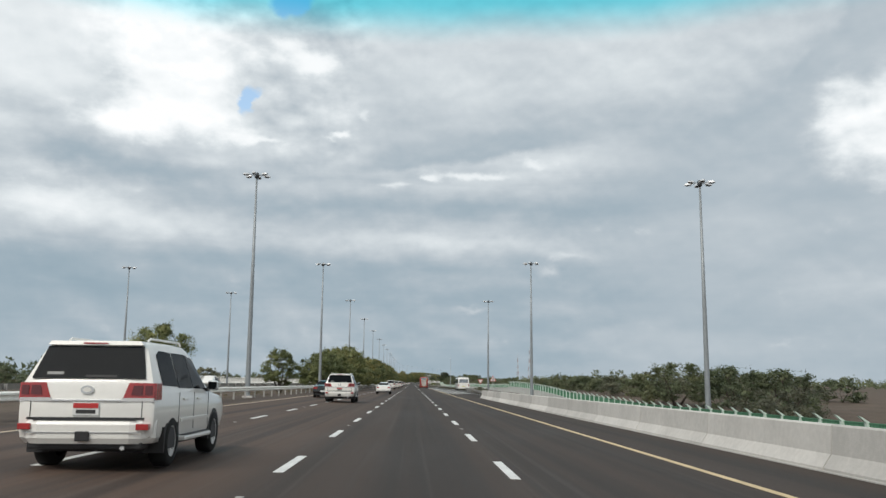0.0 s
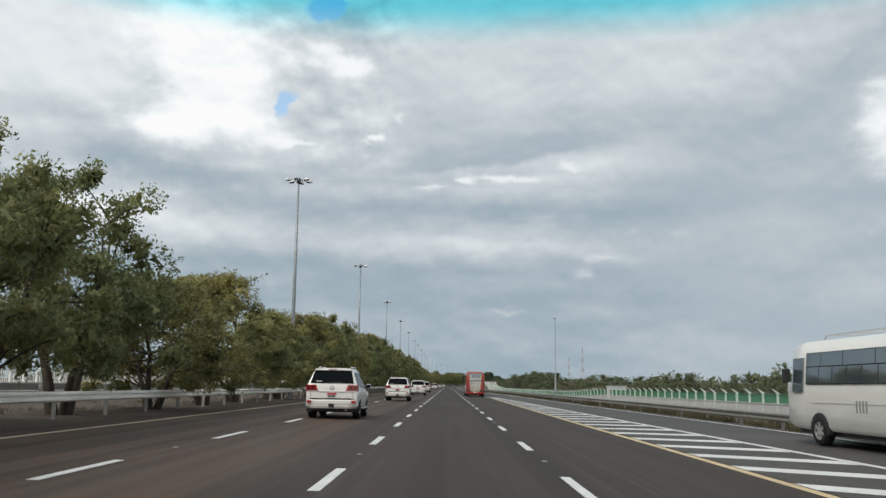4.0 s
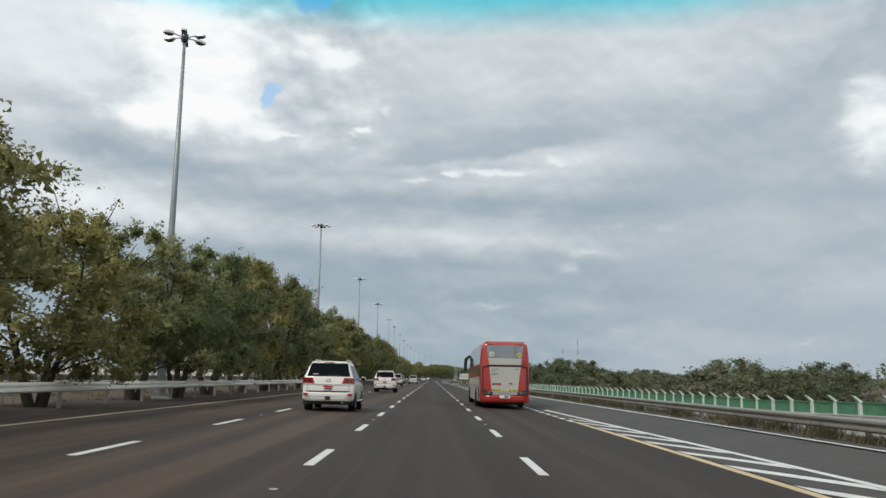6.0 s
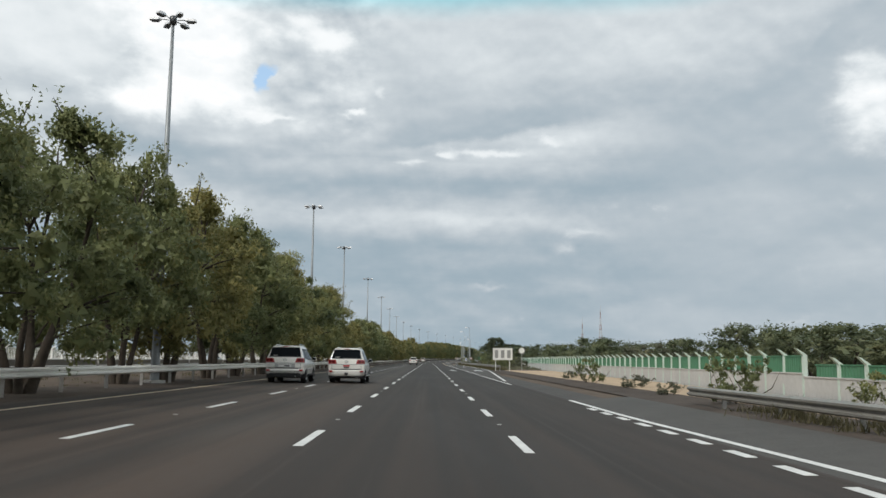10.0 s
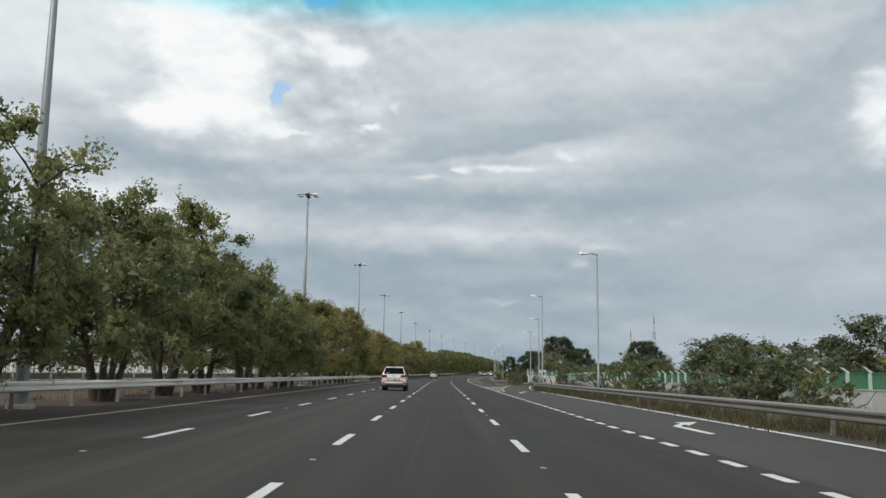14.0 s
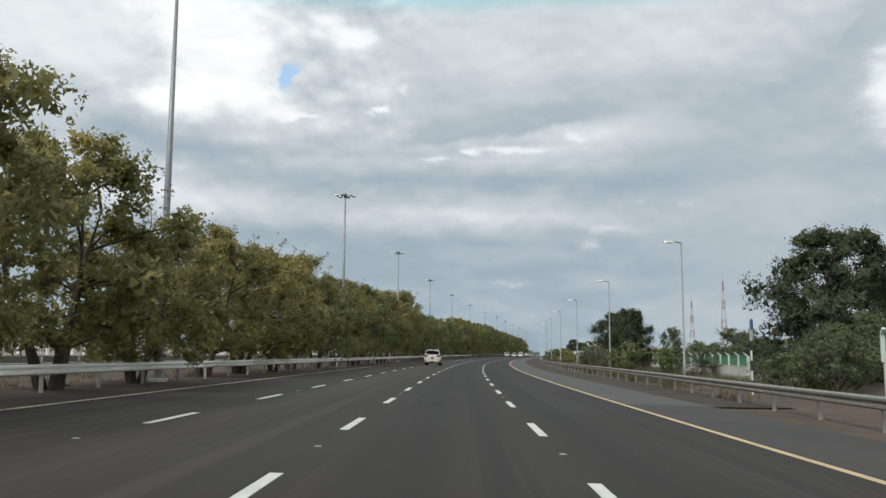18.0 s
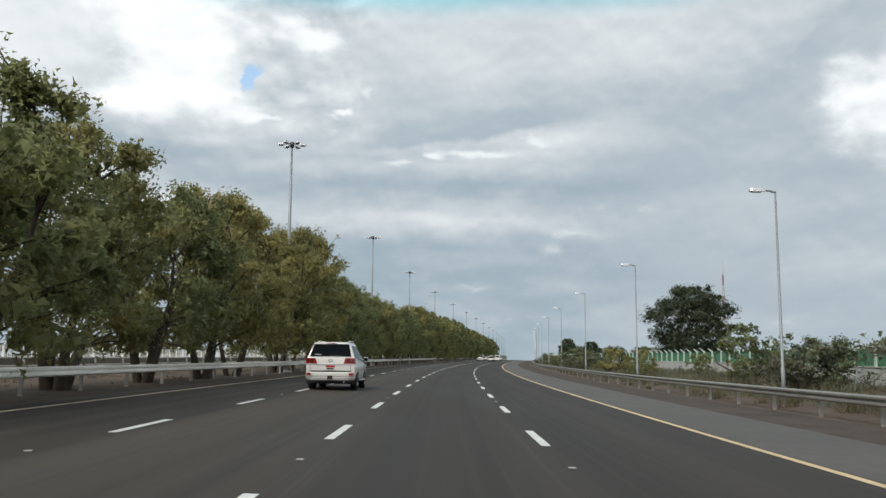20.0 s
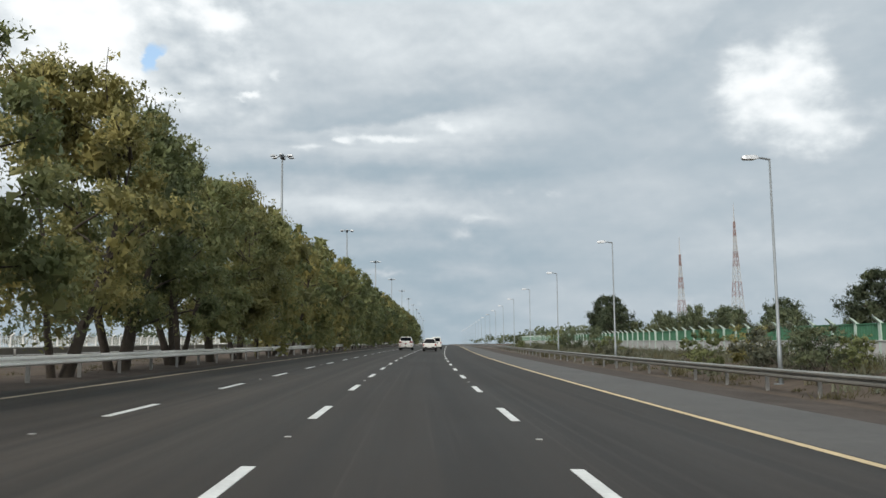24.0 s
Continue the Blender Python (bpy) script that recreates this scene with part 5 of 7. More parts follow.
# large single trees
plant("large_tree", BIG[0], stand(900, 26.6, 30) @ Matrix.Diagonal((0.8, 0.8, 0.74, 1)), "large round dark-green tree above the wall", "tree", "large trees")
plant("large_tree", BIG[1], stand(790, 26.9, 80) @ Matrix.Diagonal((1, 1, 1.04, 1)), "broad dark-green tree at the side road", "tree", "large trees")
plant("large_tree", BIG[1], stand(800, 33, 200) @ Matrix.Diagonal((0.85, 0.85, 0.8, 1)), "broad dark-green tree at the side road", "tree", "large trees")
plant("large_tree", BIG[1], stand(818, 17.0, 140) @ Matrix.Diagonal((0.46, 0.46, 0.6, 1)), "dark-green tree with a bare lower trunk before the wall", "tree", "large trees")
plant("large_tree", SCRUB[1], stand(805, 18.2, 20) @ Matrix.Diagonal((0.4, 0.4, 0.68, 1)), "narrow pointed dark-green tree before the wall", "tree", "large trees")
plant("large_tree", BIG[1], stand(700, 27, 10) @ Matrix.Diagonal((0.6, 0.6, 0.6, 1)), "dark-green tree at the side road", "tree", "large trees")
for s, lat, kx, kz in ((986, 24, 0.40, 0.44), (1040, 21.2, 0.42, 0.46), (1048, 22.0, 0.5, 0.62), (1058, 23.5, 0.46, 0.52)):
    plant("large_tree", BIG[1], stand(s, lat, 3 * s) @ Matrix.Diagonal((kx, kx, kz, 1)), "dark-green tree rising above the wall", "tree", "large trees")
# a group of taller trees behind the wall
for s, lat, k in ((433, 22.5, 0.86), (441, 27.5, 0.95), (449, 23.5, 1.0), (452, 30, 0.95), (457, 25.5, 0.95), (461, 20.5, 0.84), (468, 22, 0.76), (474, 26, 0.7), (478, 19.5, 0.55), (486, 24, 0.55)):
    plant("scrub_tree", SCRUB[1], stand(s, lat, 37 * s) @ Matrix.Diagonal((1.05, 1.05, k, 1)), "tall dark tree in a thick group behind the wall", "tree", "scrub trees")
# a low dark belt further on
for k in range(13):
    plant("scrub_tree", SCRUB[(0, 1, 0)[k % 3]], stand(998 + 3.4 * k, 23.5 + 2.5 * (k * 7 % 3) / 2, 50 * k) @ Matrix.Diagonal((0.5, 0.5, 0.62 + 0.03 * (k * 5 % 4), 1)), "low dark tree in a belt behind the wall", "tree", "scrub trees")
# large shrubs before the wall
for s, lat, kx, kz, kind in ((715, 17.0, 0.9, 1.0, 0), (718.5, 14.6, 0.22, 0.25, 2), (626, 15.0, 0.72, 0.6, 0), (634, 15.8, 0.5, 0.45, 2), (772, 16.6, 0.5, 0.4, 0), (771, 18.4, 0.6, 0.5, 1), (774, 20.0, 0.7, 0.55, 0), (778, 22.0, 0.7, 0.6, 1), (783, 23.5, 0.7, 0.6, 0), (790, 21.5, 0.6, 0.5, 1), (826, 15.6, 0.7, 0.62, 2), (838, 16.2, 0.5, 0.45, 0), (871, 15.4, 0.38, 0.4, 3),
                             (884, 15.2, 0.55, 0.46, 3), (887, 15.6, 0.5, 0.5, 0), (907, 15.4, 0.75, 0.46, 2), (912, 15.2, 0.8, 0.52, 0), (917.5, 15.6, 0.75, 0.52, 2), (935, 15.4, 0.22, 0.44, 0), (974, 15.0, 0.42, 0.36, 0), (978, 15.2, 0.5, 0.44, 2),
                             (982, 15.4, 0.4, 0.36, 3), (1018, 15.0, 0.3, 0.42, 1), (1036, 15.5, 0.4, 0.4, 0)):
    plant("shrub", SCRUB[kind], stand(s, lat, 40 * kind + s) @ Matrix.Diagonal((kx, kx, kz, 1)), "dense green shrub on dry soil before the wall", "shrub", "roadside shrubs")
# a young palm before the wall
prng = random.Random(61)
palm = thing("young_palm", "young date palm with arching grey-green fronds on dry soil", "palm", m=stand(795, 18.5))
part("stem", tube([(0, 0, -0.1), (0.04, 0, 0.35), (0.02, 0.03, 0.7)], [0.2, 0.24, 0.12], 9), BARK, palm)
for k in range(30):
    b = bmesh.new()
    turn_a, tip_up, length = 2.4 * k + prng.uniform(-0.2, 0.2), prng.uniform(0.15, 1.35), prng.uniform(2.0, 3.0)
    d = Vector((math.cos(turn_a), math.sin(turn_a), 0))
    side = Vector((-d.y, d.x, 0))
    pos, el, spine = Vector((0, 0, 0.55)), tip_up, []
    for j in range(9):
        spine.append(pos.copy())
        pos = pos + (d * math.cos(el) + Vector((0, 0, math.sin(el)))) * length / 8
        el -= 0.13 + 0.03 * j
    add_tube(b, spine, [0.022 - 0.002 * j for j in range(9)], 4, False)
    for j in range(26):
        f = 0.6 + j * 0.285
        i = min(int(f), 7)
        q = spine[i].lerp(spine[i + 1], f - i)
        run = (spine[i + 1] - spine[i]).normalized()
        w = 0.55 * math.sin(math.pi * min(0.97, 0.16 + 0.78 * j / 25)) + 0.08
        for way in (-1, 1):
            tip = q + side * way * w * 0.72 + run * w * 0.6 + Vector((0, 0, prng.uniform(-0.04, 0.14)))
            mid = q.lerp(tip, 0.45)
            b.faces.new([b.verts.new(v) for v in (q, mid + run * 0.03, tip, mid - run * 0.03)])
    part("frond", b, LEAF_GREY, palm)
# bushes by the wall and rails
spots = [(176, 9.9, 0.9), (184, 10.2, 0.8), (449, 10.9, 0.5), (455, 10.2, 0.45), (464, 10.1, 0.7), (471, 9.8, 0.4), (480, 10.6, 0.6), (490, 10.2, 0.6), (502, 10.9, 0.5),
         (575, 12.5, 1.1), (585, 15.5, 1.5), (591, 14.6, 1.8), (597, 16.0, 1.3), (604, 13.5, 1.0), (611, 16, 1.4), (618, 14.8, 0.9), (626, 15.5, 1.2), (640, 16, 1.0), (648, 14.5, 1.3), (655, 16.6, 1.6), (664, 15, 1.0), (690, 16, 1.5)]
s = 798.0
while s < 1080:
    spots.append((s, rng.uniform(14, 21.5), rng.uniform(0.9, 1.9)))
    s += rng.uniform(7, 13)
for s, lat, k in spots:
    if s > 780:
        lat, k = 13.4 + (lat - 14) * 0.55, k * (0.85 if s < 860 else 0.55)
    plant("bush", rng.choice(BUSH), stand(s, lat, rng.uniform(0, 360)) @ Matrix.Diagonal((k, k, k * rng.uniform(0.8, 1.1), 1)), "untidy green-grey roadside bush on dry soil", "bush", "roadside bushes")


# dry grass under the right-hand rails and along the wall
def tufts(name, places, count, size, mat, label, high=0.16):
    """Thin upright blades in loose tufts."""
    g = np.random.default_rng(len(places))
    spots_xyz = np.array([tuple(at(s, lat)) for s, lat in places])
    pick = g.integers(0, len(places), count)
    rad = (0.12 + 0.3 * g.random(len(places)))[pick]
    tall = (high * (0.5 + 1.1 * g.random(len(places))))[pick] * (0.5 + 0.8 * g.random(count))
    base = spots_xyz[pick] + np.stack([g.normal(size=count) * rad, g.normal(size=count) * rad, np.full(count, -0.01)], 1)
    lean = g.normal(size=(count, 2)) * 0.45 * tall[:, None]
    top = base + np.stack([lean[:, 0], lean[:, 1], tall], 1)
    turn = g.random(count) * math.pi
    side = np.stack([np.cos(turn), np.sin(turn), np.zeros(count)], 1) * (size * (0.5 + 0.6 * g.random(count)))[:, None]
    verts = np.stack([base - side, base + side, top], 1).reshape(-1, 3)
    me = bpy.data.meshes.new(name)
    me.from_pydata(verts.tolist(), [], np.arange(count * 3).reshape(-1, 3).tolist())
    me.materials.append(mat)
    return tagged(new(name, me), label, "grass", kind="stuff")


pl = [(s, max(SLIP(s) + 0.6, 8.0) + rng.uniform(0.2, 1.6)) for s in np.arange(225, 460, 0.7)]
tufts("dry_grass", pl, 26000, 0.02, DRY, "dry brown roadside grass under the guard rail", 0.28)
pl = [(s, RIGHT_RAIL(s) - 0.35 + rng.uniform(0.0, 1.5)) for s in np.arange(552, 668, 0.35)]
tufts("dry_grass", pl, 26000, 0.02, DRY, "dry yellow-brown roadside grass under the guard rail", 0.28)
pl = [(s, RIGHT_RAIL(s) + rng.uniform(0.4, 9)) for s in np.arange(705, 1120, 0.28) if not 705 < s < 770 or rng.random() < 0.2]
tufts("dry_grass", pl, 60000, 0.025, DRY, "dry weeds between guard rail and wall", 0.3)
pl = [(s, rng.uniform(RIGHT_RAIL(s) + 1.2, FENCE(s) - 0.4)) for s in np.arange(780, 1120, 0.3)]
tufts("low_weeds", pl, 40000, 0.035, LEAF_GREY, "low grey-green weeds before the wall", 0.34)
pl = [(s, rng.uniform(10.5, 18)) for s in np.arange(560, 690, 0.5)]
tufts("dry_grass", pl, 20000, 0.03, LEAF_GREY, "low grey weeds before the wall", 0.35)
pl = [(s, -13.2 - rng.uniform(0, 5)) for s in np.arange(100, 1000, 1.3)]
tufts("leaf_litter", pl, 20000, 0.02, DRY, "dry weeds and leaf litter under the trees")
# far woods that close the view
g = np.random.default_rng(5)
for name, lat0, lat1, s0, s1, n in (("far_woods", -220, -20, 1380, 1900, 150), ("far_woods", 30, 420, 1150, 1900, 240), ("far_woods", 60, 380, 350, 1150, 200), ("far_woods", -420, -70, 150, 1300, 230)):
    clumps = []
    for i in range(n):
        s, lat = s0 + (s1 - s0) * g.random(), lat0 + (lat1 - lat0) * g.random()
        p = at(s, lat)
        hh = 3.5 + 4.5 * g.random()
        for j in range(5):
            clumps.append(((p.x + g.normal() * 3.0, p.y + g.normal() * 3, p.z + hh * (0.2 + 0.7 * g.random())), 1.6 + 1.4 * g.random(), 1.0))
    me = leaf_mesh(name, clumps, n * 130, 0.62, LEAF_DARK, g)
    tagged(new(name, me), "dark far desert woods on the horizon", "woods", kind="stuff")


# ---- vehicles: x right, y ahead, z up, from the rear bumper on the ground ----
def shell(sections, n_roof=3):
    """A car shell from cross-sections (y, z_low, z_belt, z_top, half width low, half width belt, half width top)."""
    rings = []
    for y, zl, zb, zt, wl, wb, wt in sections:
        half = [(wl - 0.12, zl), (wl - 0.02, zl + 0.05), (wl, zl + 0.12), (wb, (zl + zb) / 2), (wb, zb - 0.06), (wb - 0.025, zb),
                (wt + 0.02, zt - min(0.10, (zt - zb) * 0.3)), (wt - 0.05, zt - min(0.025, (zt - zb) * 0.1)), (wt * 0.55, zt + 0.012)]
        rings.append([(x, y, z) for x, z in half] + [(-x, y, z) for x, z in half[::-1]])
    b = add_loft(bmesh.new(), rings)
    bmesh.ops.recalc_face_normals(b, faces=b.faces)
    return b


def surf(sections, y, z):
    """Half width of the shell's side at y, z above the belt."""
    ys = [q[0] for q in sections]
    f = lambda i: float(np.interp(y, ys, [q[i] for q in sections]))
    zb, zt, wb, wt = f(2), f(3), f(5), f(6)
    zt -= 0.10
    if z <= zb:
        return wb
    return wb - 0.025 + (wt + 0.02 - wb + 0.025) * (z - zb) / max(zt - zb, 0.05)


def side_panel(sections, outline, side, off=0.008):
    """A pane that lies on the shell's side: outline of (y, z)."""
    outer = [(side * (surf(sections, y, z) + off), y, z) for y, z in outline]
    inner = [(side * (surf(sections, y, z) - 0.02), y, z) for y, z in outline]
    b = add_loft(bmesh.new(), [inner, outer])
    bmesh.ops.recalc_face_normals(b, faces=b.faces)
    return b


def add_wheel(parent, x, y, r, w, side, rim_mat=None, spokes=6):
    th = part("wheel", lathe([(r * 0.62, -w / 2), (r * 0.9, -w / 2), (r, -w * 0.36), (r, w * 0.36), (r * 0.9, w / 2), (r * 0.62, w / 2)], 28), RUBBER, parent, "black tyre", smooth=True)
    th.matrix_basis = Matrix.Translation((x, y, r))
    b = lathe([(r * 0.63, w * 0.40), (r * 0.58, w * 0.43), (r * 0.56, w * 0.2), (r * 0.1, w * 0.16), (0.001, w * 0.16)], 24)
    rim = part("rim", b, BLACK if spokes else (rim_mat or CHROME), th)
    if spokes:
        b = bmesh.new()
        for k in range(spokes):
            a = 2 * math.pi * k / spokes
            q = bmesh.new()
            add_box(q, w * 0.30, w * 0.45, -r * 0.105, r * 0.105, r * 0.1, r * 0.6, 0.006)
            me = mesh("tmp", q, CHROME)
            k0 = len(b.verts)
            b.from_mesh(me)
            b.verts.ensure_lookup_table()
            rot = Euler((a, 0, 0)).to_matrix()
            for v in b.verts[k0:]:
                v.co = rot @ v.co
            bpy.data.meshes.remove(me)
        sp = part("spokes", b, rim_mat or ALLOY, rim, "bright metal spokes")
        part("rim_ring", lathe([(r * 0.66, w * 0.43), (r * 0.66, w * 0.46), (r * 0.57, w * 0.46), (r * 0.54, w * 0.34)], 24), rim_mat or ALLOY, rim)
        part("hub", tube([(w * 0.2, 0, 0), (w * 0.44, 0, 0)], [r * 0.16, r * 0.13], 12), rim_mat or CHROME, rim)
    if side < 0:
        th.matrix_basis = Matrix.Translation((x, y, r)) @ Euler((0, 0, math.pi)).to_matrix().to_4x4()
    return th


def lathe(prof, n=24):
    """A body of revolution about the x axis: profile of (radius, x)."""
    b = bmesh.new()
    rings = [[b.verts.new((x, r * math.cos(2 * math.pi * k / n), r * math.sin(2 * math.pi * k / n))) for k in range(n)] for r, x in prof]
    for p, q in zip(rings, rings[1:]):
        for k in range(n):
            b.faces.new((p[k], p[(k + 1) % n], q[(k + 1) % n], q[k]))
    bmesh.ops.recalc_face_normals(b, faces=b.faces)
    return b


def arch(x, y, r, side):
    pts = [(y + r * 1.13 * math.cos(a), r + r * 1.13 * math.sin(a)) for a in np.linspace(-0.25, math.pi + 0.25, 20)]
    o = [(side * (x + 0.006), p, q) for p, q in pts]
    i = [(side * (x - 0.12), p, q) for p, q in pts]
    b = add_loft(bmesh.new(), [i, o])
    bmesh.ops.recalc_face_normals(b, faces=b.faces)
    return b


def suv(m, label, style, paint=None):
    paint = paint or CAR_WHITE
    car = thing("suv", label, "car", m=m)
    S = [(-0.01, 0.52, 1.06, 1.22, 0.91, 0.93, 0.88), (0.02, 0.46, 1.12, 1.30, 0.955, 0.97, 0.92), (0.29, 0.42, 1.15, 1.86, 0.97, 0.985, 0.735), (0.36, 0.42, 1.15, 1.885, 0.97, 0.985, 0.73),
         (0.70, 0.42, 1.15, 1.905, 0.97, 0.985, 0.72), (1.60, 0.40, 1.15, 1.925, 0.97, 0.985, 0.72), (2.50, 0.40, 1.15, 1.91, 0.97, 0.985, 0.71),
         (3.00, 0.40, 1.14, 1.82, 0.97, 0.985, 0.69), (3.55, 0.40, 1.12, 1.40, 0.97, 0.98, 0.76), (3.78, 0.42, 1.09, 1.17, 0.97, 0.975, 0.82), (4.55, 0.42, 1.02, 1.09, 0.95, 0.96, 0.82), (4.85, 0.46, 0.90, 0.98, 0.90, 0.92, 0.76), (4.96, 0.52, 0.80, 0.85, 0.80, 0.82, 0.62)]
    body = part("body", shell(S), paint, car, smooth=False)
    body.data.polygons.foreach_set("use_smooth", [True] * len(body.data.polygons))
    body.data.set_sharp_from_angle(angle=radians(38))
    # glass
    for side in (-1, 1):
        for name, o in (("quarter_window", [(0.52, 1.24), (1.33, 1.22), (1.36, 1.76), (0.80, 1.77), (0.58, 1.70)]), ("rear_door_window", [(1.41, 1.20), (2.22, 1.19), (2.22, 1.76), (1.44, 1.76)]),
                        ("front_door_window", [(2.30, 1.19), (3.28, 1.17), (3.08, 1.50), (2.86, 1.70), (2.30, 1.75)])):
            part(name, side_panel(S, o, side), GLASS, car, "dark tinted glass")
        for y in (1.37, 2.26):
            part("pillar_trim", side_panel(S, [(y - 0.03, 1.2), (y + 0.03, 1.2), (y + 0.03, 1.75), (y - 0.03, 1.75)], side, 0.004), BLACK, car)
        for y, w in ((1.5, 0.0), (2.4, 0.0)):
            part("door_handle", box(side * 1.0 - 0.018, side * 1.0 + 0.018, y + 0.02, y + 0.24, 1.0, 1.04, 0.01), paint if style == "a" else CHROME, car)
        for y in (1.32, 2.26, 3.3):
            part("door_gap", box(side * 0.986 - 0.004, side * 0.986 + 0.004, y - 0.005, y + 0.005, 0.52, 1.13), BLACK, car)
        part("side_step", box(side * 0.96 - 0.11, side * 0.96 + 0.11, 1.45, 3.25, 0.36, 0.44, 0.03), paint if style == "a" else BLACK, car)
        part("step_tread", box(side * 0.98 - 0.08, side * 0.98 + 0.08, 1.5, 3.2, 0.442, 0.452), BLACK, car)
        part("rub_strip", box(side * 0.99 - 0.012, side * 0.99 + 0.012, 1.42, 3.3, 0.66, 0.72, 0.006), CHROME if style == "b" else paint, car)
        mr = part("door_mirror", box(side * 1.09 - 0.095, side * 1.09 + 0.095, 3.12, 3.24, 1.15, 1.33, 0.045), paint if style == "b" else CHROME, car)
        part("mirror_glass", box(side * 1.09 - 0.075, side * 1.09 + 0.075, 3.112, 3.12, 1.175, 1.305), GLASS, mr)
        part("mirror_stalk", box(side * 0.96 - 0.06, side * 0.96 + 0.06, 3.16, 3.24, 1.13, 1.2), BLACK, mr)
        for y in (0.98, 3.83):
            part("wheel_arch", arch(0.972, y, 0.385, side), BLACK, car, "black wheel well")
            add_wheel(car, side * 0.855, y, 0.385, 0.27, side, spokes=6 if style == "a" else 7)
        part("mud_flap", box(side * 0.85 - 0.16, side * 0.85 + 0.16, 0.46, 0.49, 0.24, 0.62), BLACK, car)
        # rear lamps: red block with a clear lower edge, wrapped round the corner
        lamp = part("rear_lamp", bmesh_poly([(side * 0.52, -0.025, 1.05), (side * 0.965, -0.015, 1.05), (side * 0.965, 0.0, 1.27), (side * 0.60, -0.02, 1.275)], 0.06), RED_LAMP, car, "red rear lamp")
        part("lamp_edge", bmesh_poly([(side * 0.50, -0.028, 1.005), (side * 0.965, -0.018, 1.005), (side * 0.965, -0.016, 1.055), (side * 0.51, -0.026, 1.055)], 0.06), CLEAR_LAMP, lamp, "clear lower lens")
        part("lamp_side", bmesh_poly([(side * 0.955, 0.0, 1.03), (side * 0.992, 0.02, 1.03), (side * 0.985, 0.03, 1.27), (side * 0.95, 0.0, 1.27)], 0.27), RED_LAMP, lamp)
        part("lamp_core", bmesh_poly([(side * 0.64, -0.034, 1.10), (side * 0.80, -0.031, 1.10), (side * 0.80, -0.025, 1.235), (side * 0.67, -0.028, 1.235)], 0.03), LAMP_CORE, lamp, "dark lamp chamber")
        part("lamp_core", bmesh_poly([(side * 0.835, -0.030, 1.10), (side * 0.94, -0.026, 1.10), (side * 0.94, -0.016, 1.235), (side * 0.835, -0.022, 1.235)], 0.03), LAMP_CORE, lamp)
        part("reflector", box(side * 0.84 - 0.09, side * 0.84 + 0.09, -0.105, 0.06, 0.60, 0.69, 0.012), RED_LAMP, car, "red bumper reflector")
    # tailgate
    tz = lambda z: 0.02 + (z - 1.30) * (0.27 / 0.56)
    rw = [(-0.82, 1.335), (0.82, 1.335), (0.70, 1.81), (-0.70, 1.81)]
    part("rear_window", bmesh_poly([(x, tz(z) - 0.03, z) for x, z in rw], 0.035), GLASS, car, "dark tinted rear window")
    part("rear_wiper", bmesh_poly([(-0.05, tz(1.37) - 0.045, 1.35), (0.40, tz(1.37) - 0.045, 1.35), (0.40, tz(1.39) - 0.045, 1.385), (-0.05, tz(1.39) - 0.045, 1.385)], 0.015), BLACK, car)
    part("window_sticker", bmesh_poly([(-0.62, tz(1.40) - 0.036, 1.39), (-0.38, tz(1.40) - 0.036, 1.39), (-0.38, tz(1.44) - 0.036, 1.43), (-0.62, tz(1.44) - 0.036, 1.43)], 0.006), GREY_INK, car)
    part("spoiler", bmesh_poly([(-0.70, 0.20, 1.83), (0.70, 0.20, 1.83), (0.66, 0.22, 1.89), (-0.66, 0.22, 1.89)], 0.2), paint, car)
    part("brake_lamp", box(-0.18, 0.18, 0.192, 0.202, 1.845, 1.865), RED_LAMP, car)
    for side in (-1, 1):
        part("tailgate_gap", box(side * 0.80 - 0.006, side * 0.80 + 0.006, -0.014, 0.0, 0.78, 1.005), BLACK, car)
    part("tailgate_gap", box(-0.84, 0.84, -0.03, -0.005, 0.745, 0.775), BLACK, car)
    part("chrome_bar", box(-0.5, 0.5, -0.03, 0.0, 1.0, 1.035, 0.008), CHROME, car, "chrome tailgate bar")
    part("badge", moved(lathe_z(0.095, 0.062, 0.03), 0, -0.03, 1.17), CHROME, car, "chrome oval badge")
    part("badge_centre", moved(lathe_z(0.06, 0.035, 0.01), 0, -0.033, 1.17), paint, car)
    if style == "a":
        part("number_plate", box(-0.19, 0.19, -0.03, -0.012, 0.80, 0.985, 0.006), PLATE, car)
        part("plate_field", box(-0.18, 0.18, -0.035, -0.030, 0.905, 0.978), PLATE_RED, car, "red plate field")
        part("plate_bar", box(-0.14, 0.14, -0.035, -0.030, 0.83, 0.885), INK, car)
        part("hitch_cover", box(-0.10, 0.10, -0.13, -0.09, 0.44, 0.58, 0.012), BLACK, car)
    else:
        part("plate_surround", box(-0.52, 0.52, -0.028, 0.0, 0.79, 0.985, 0.012), CAR_SILVER, car)
        part("number_plate", box(-0.34, 0.34, -0.04, -0.028, 0.81, 0.94, 0.006), PLATE, car)
        part("plate_bar", box(-0.02, 0.24, -0.045, -0.040, 0.84, 0.91), INK, car)
    part("rear_bumper", rounded_bar(-0.985, 0.985, -0.10, 0.34, 0.40 if style == "a" else 0.52, 0.735), paint, car, smooth=False)
    part("bumper_crease", box(-0.80, 0.80, -0.106, -0.09, 0.555, 0.57), BLACK if style == "b" else CAR_SILVER, car)
    part("bumper_step", box(-0.74, 0.74, -0.08, 0.0, 0.736, 0.748), BLACK, car)
    part("bumper_skirt", box(-0.82, 0.82, 0.0, 0.4, 0.32, 0.47 if style == "a" else 0.62, 0.03), BLACK, car)
    part("underbody", box(-0.78, 0.78, 0.3, 4.6, 0.28, 0.5), BLACK, car)
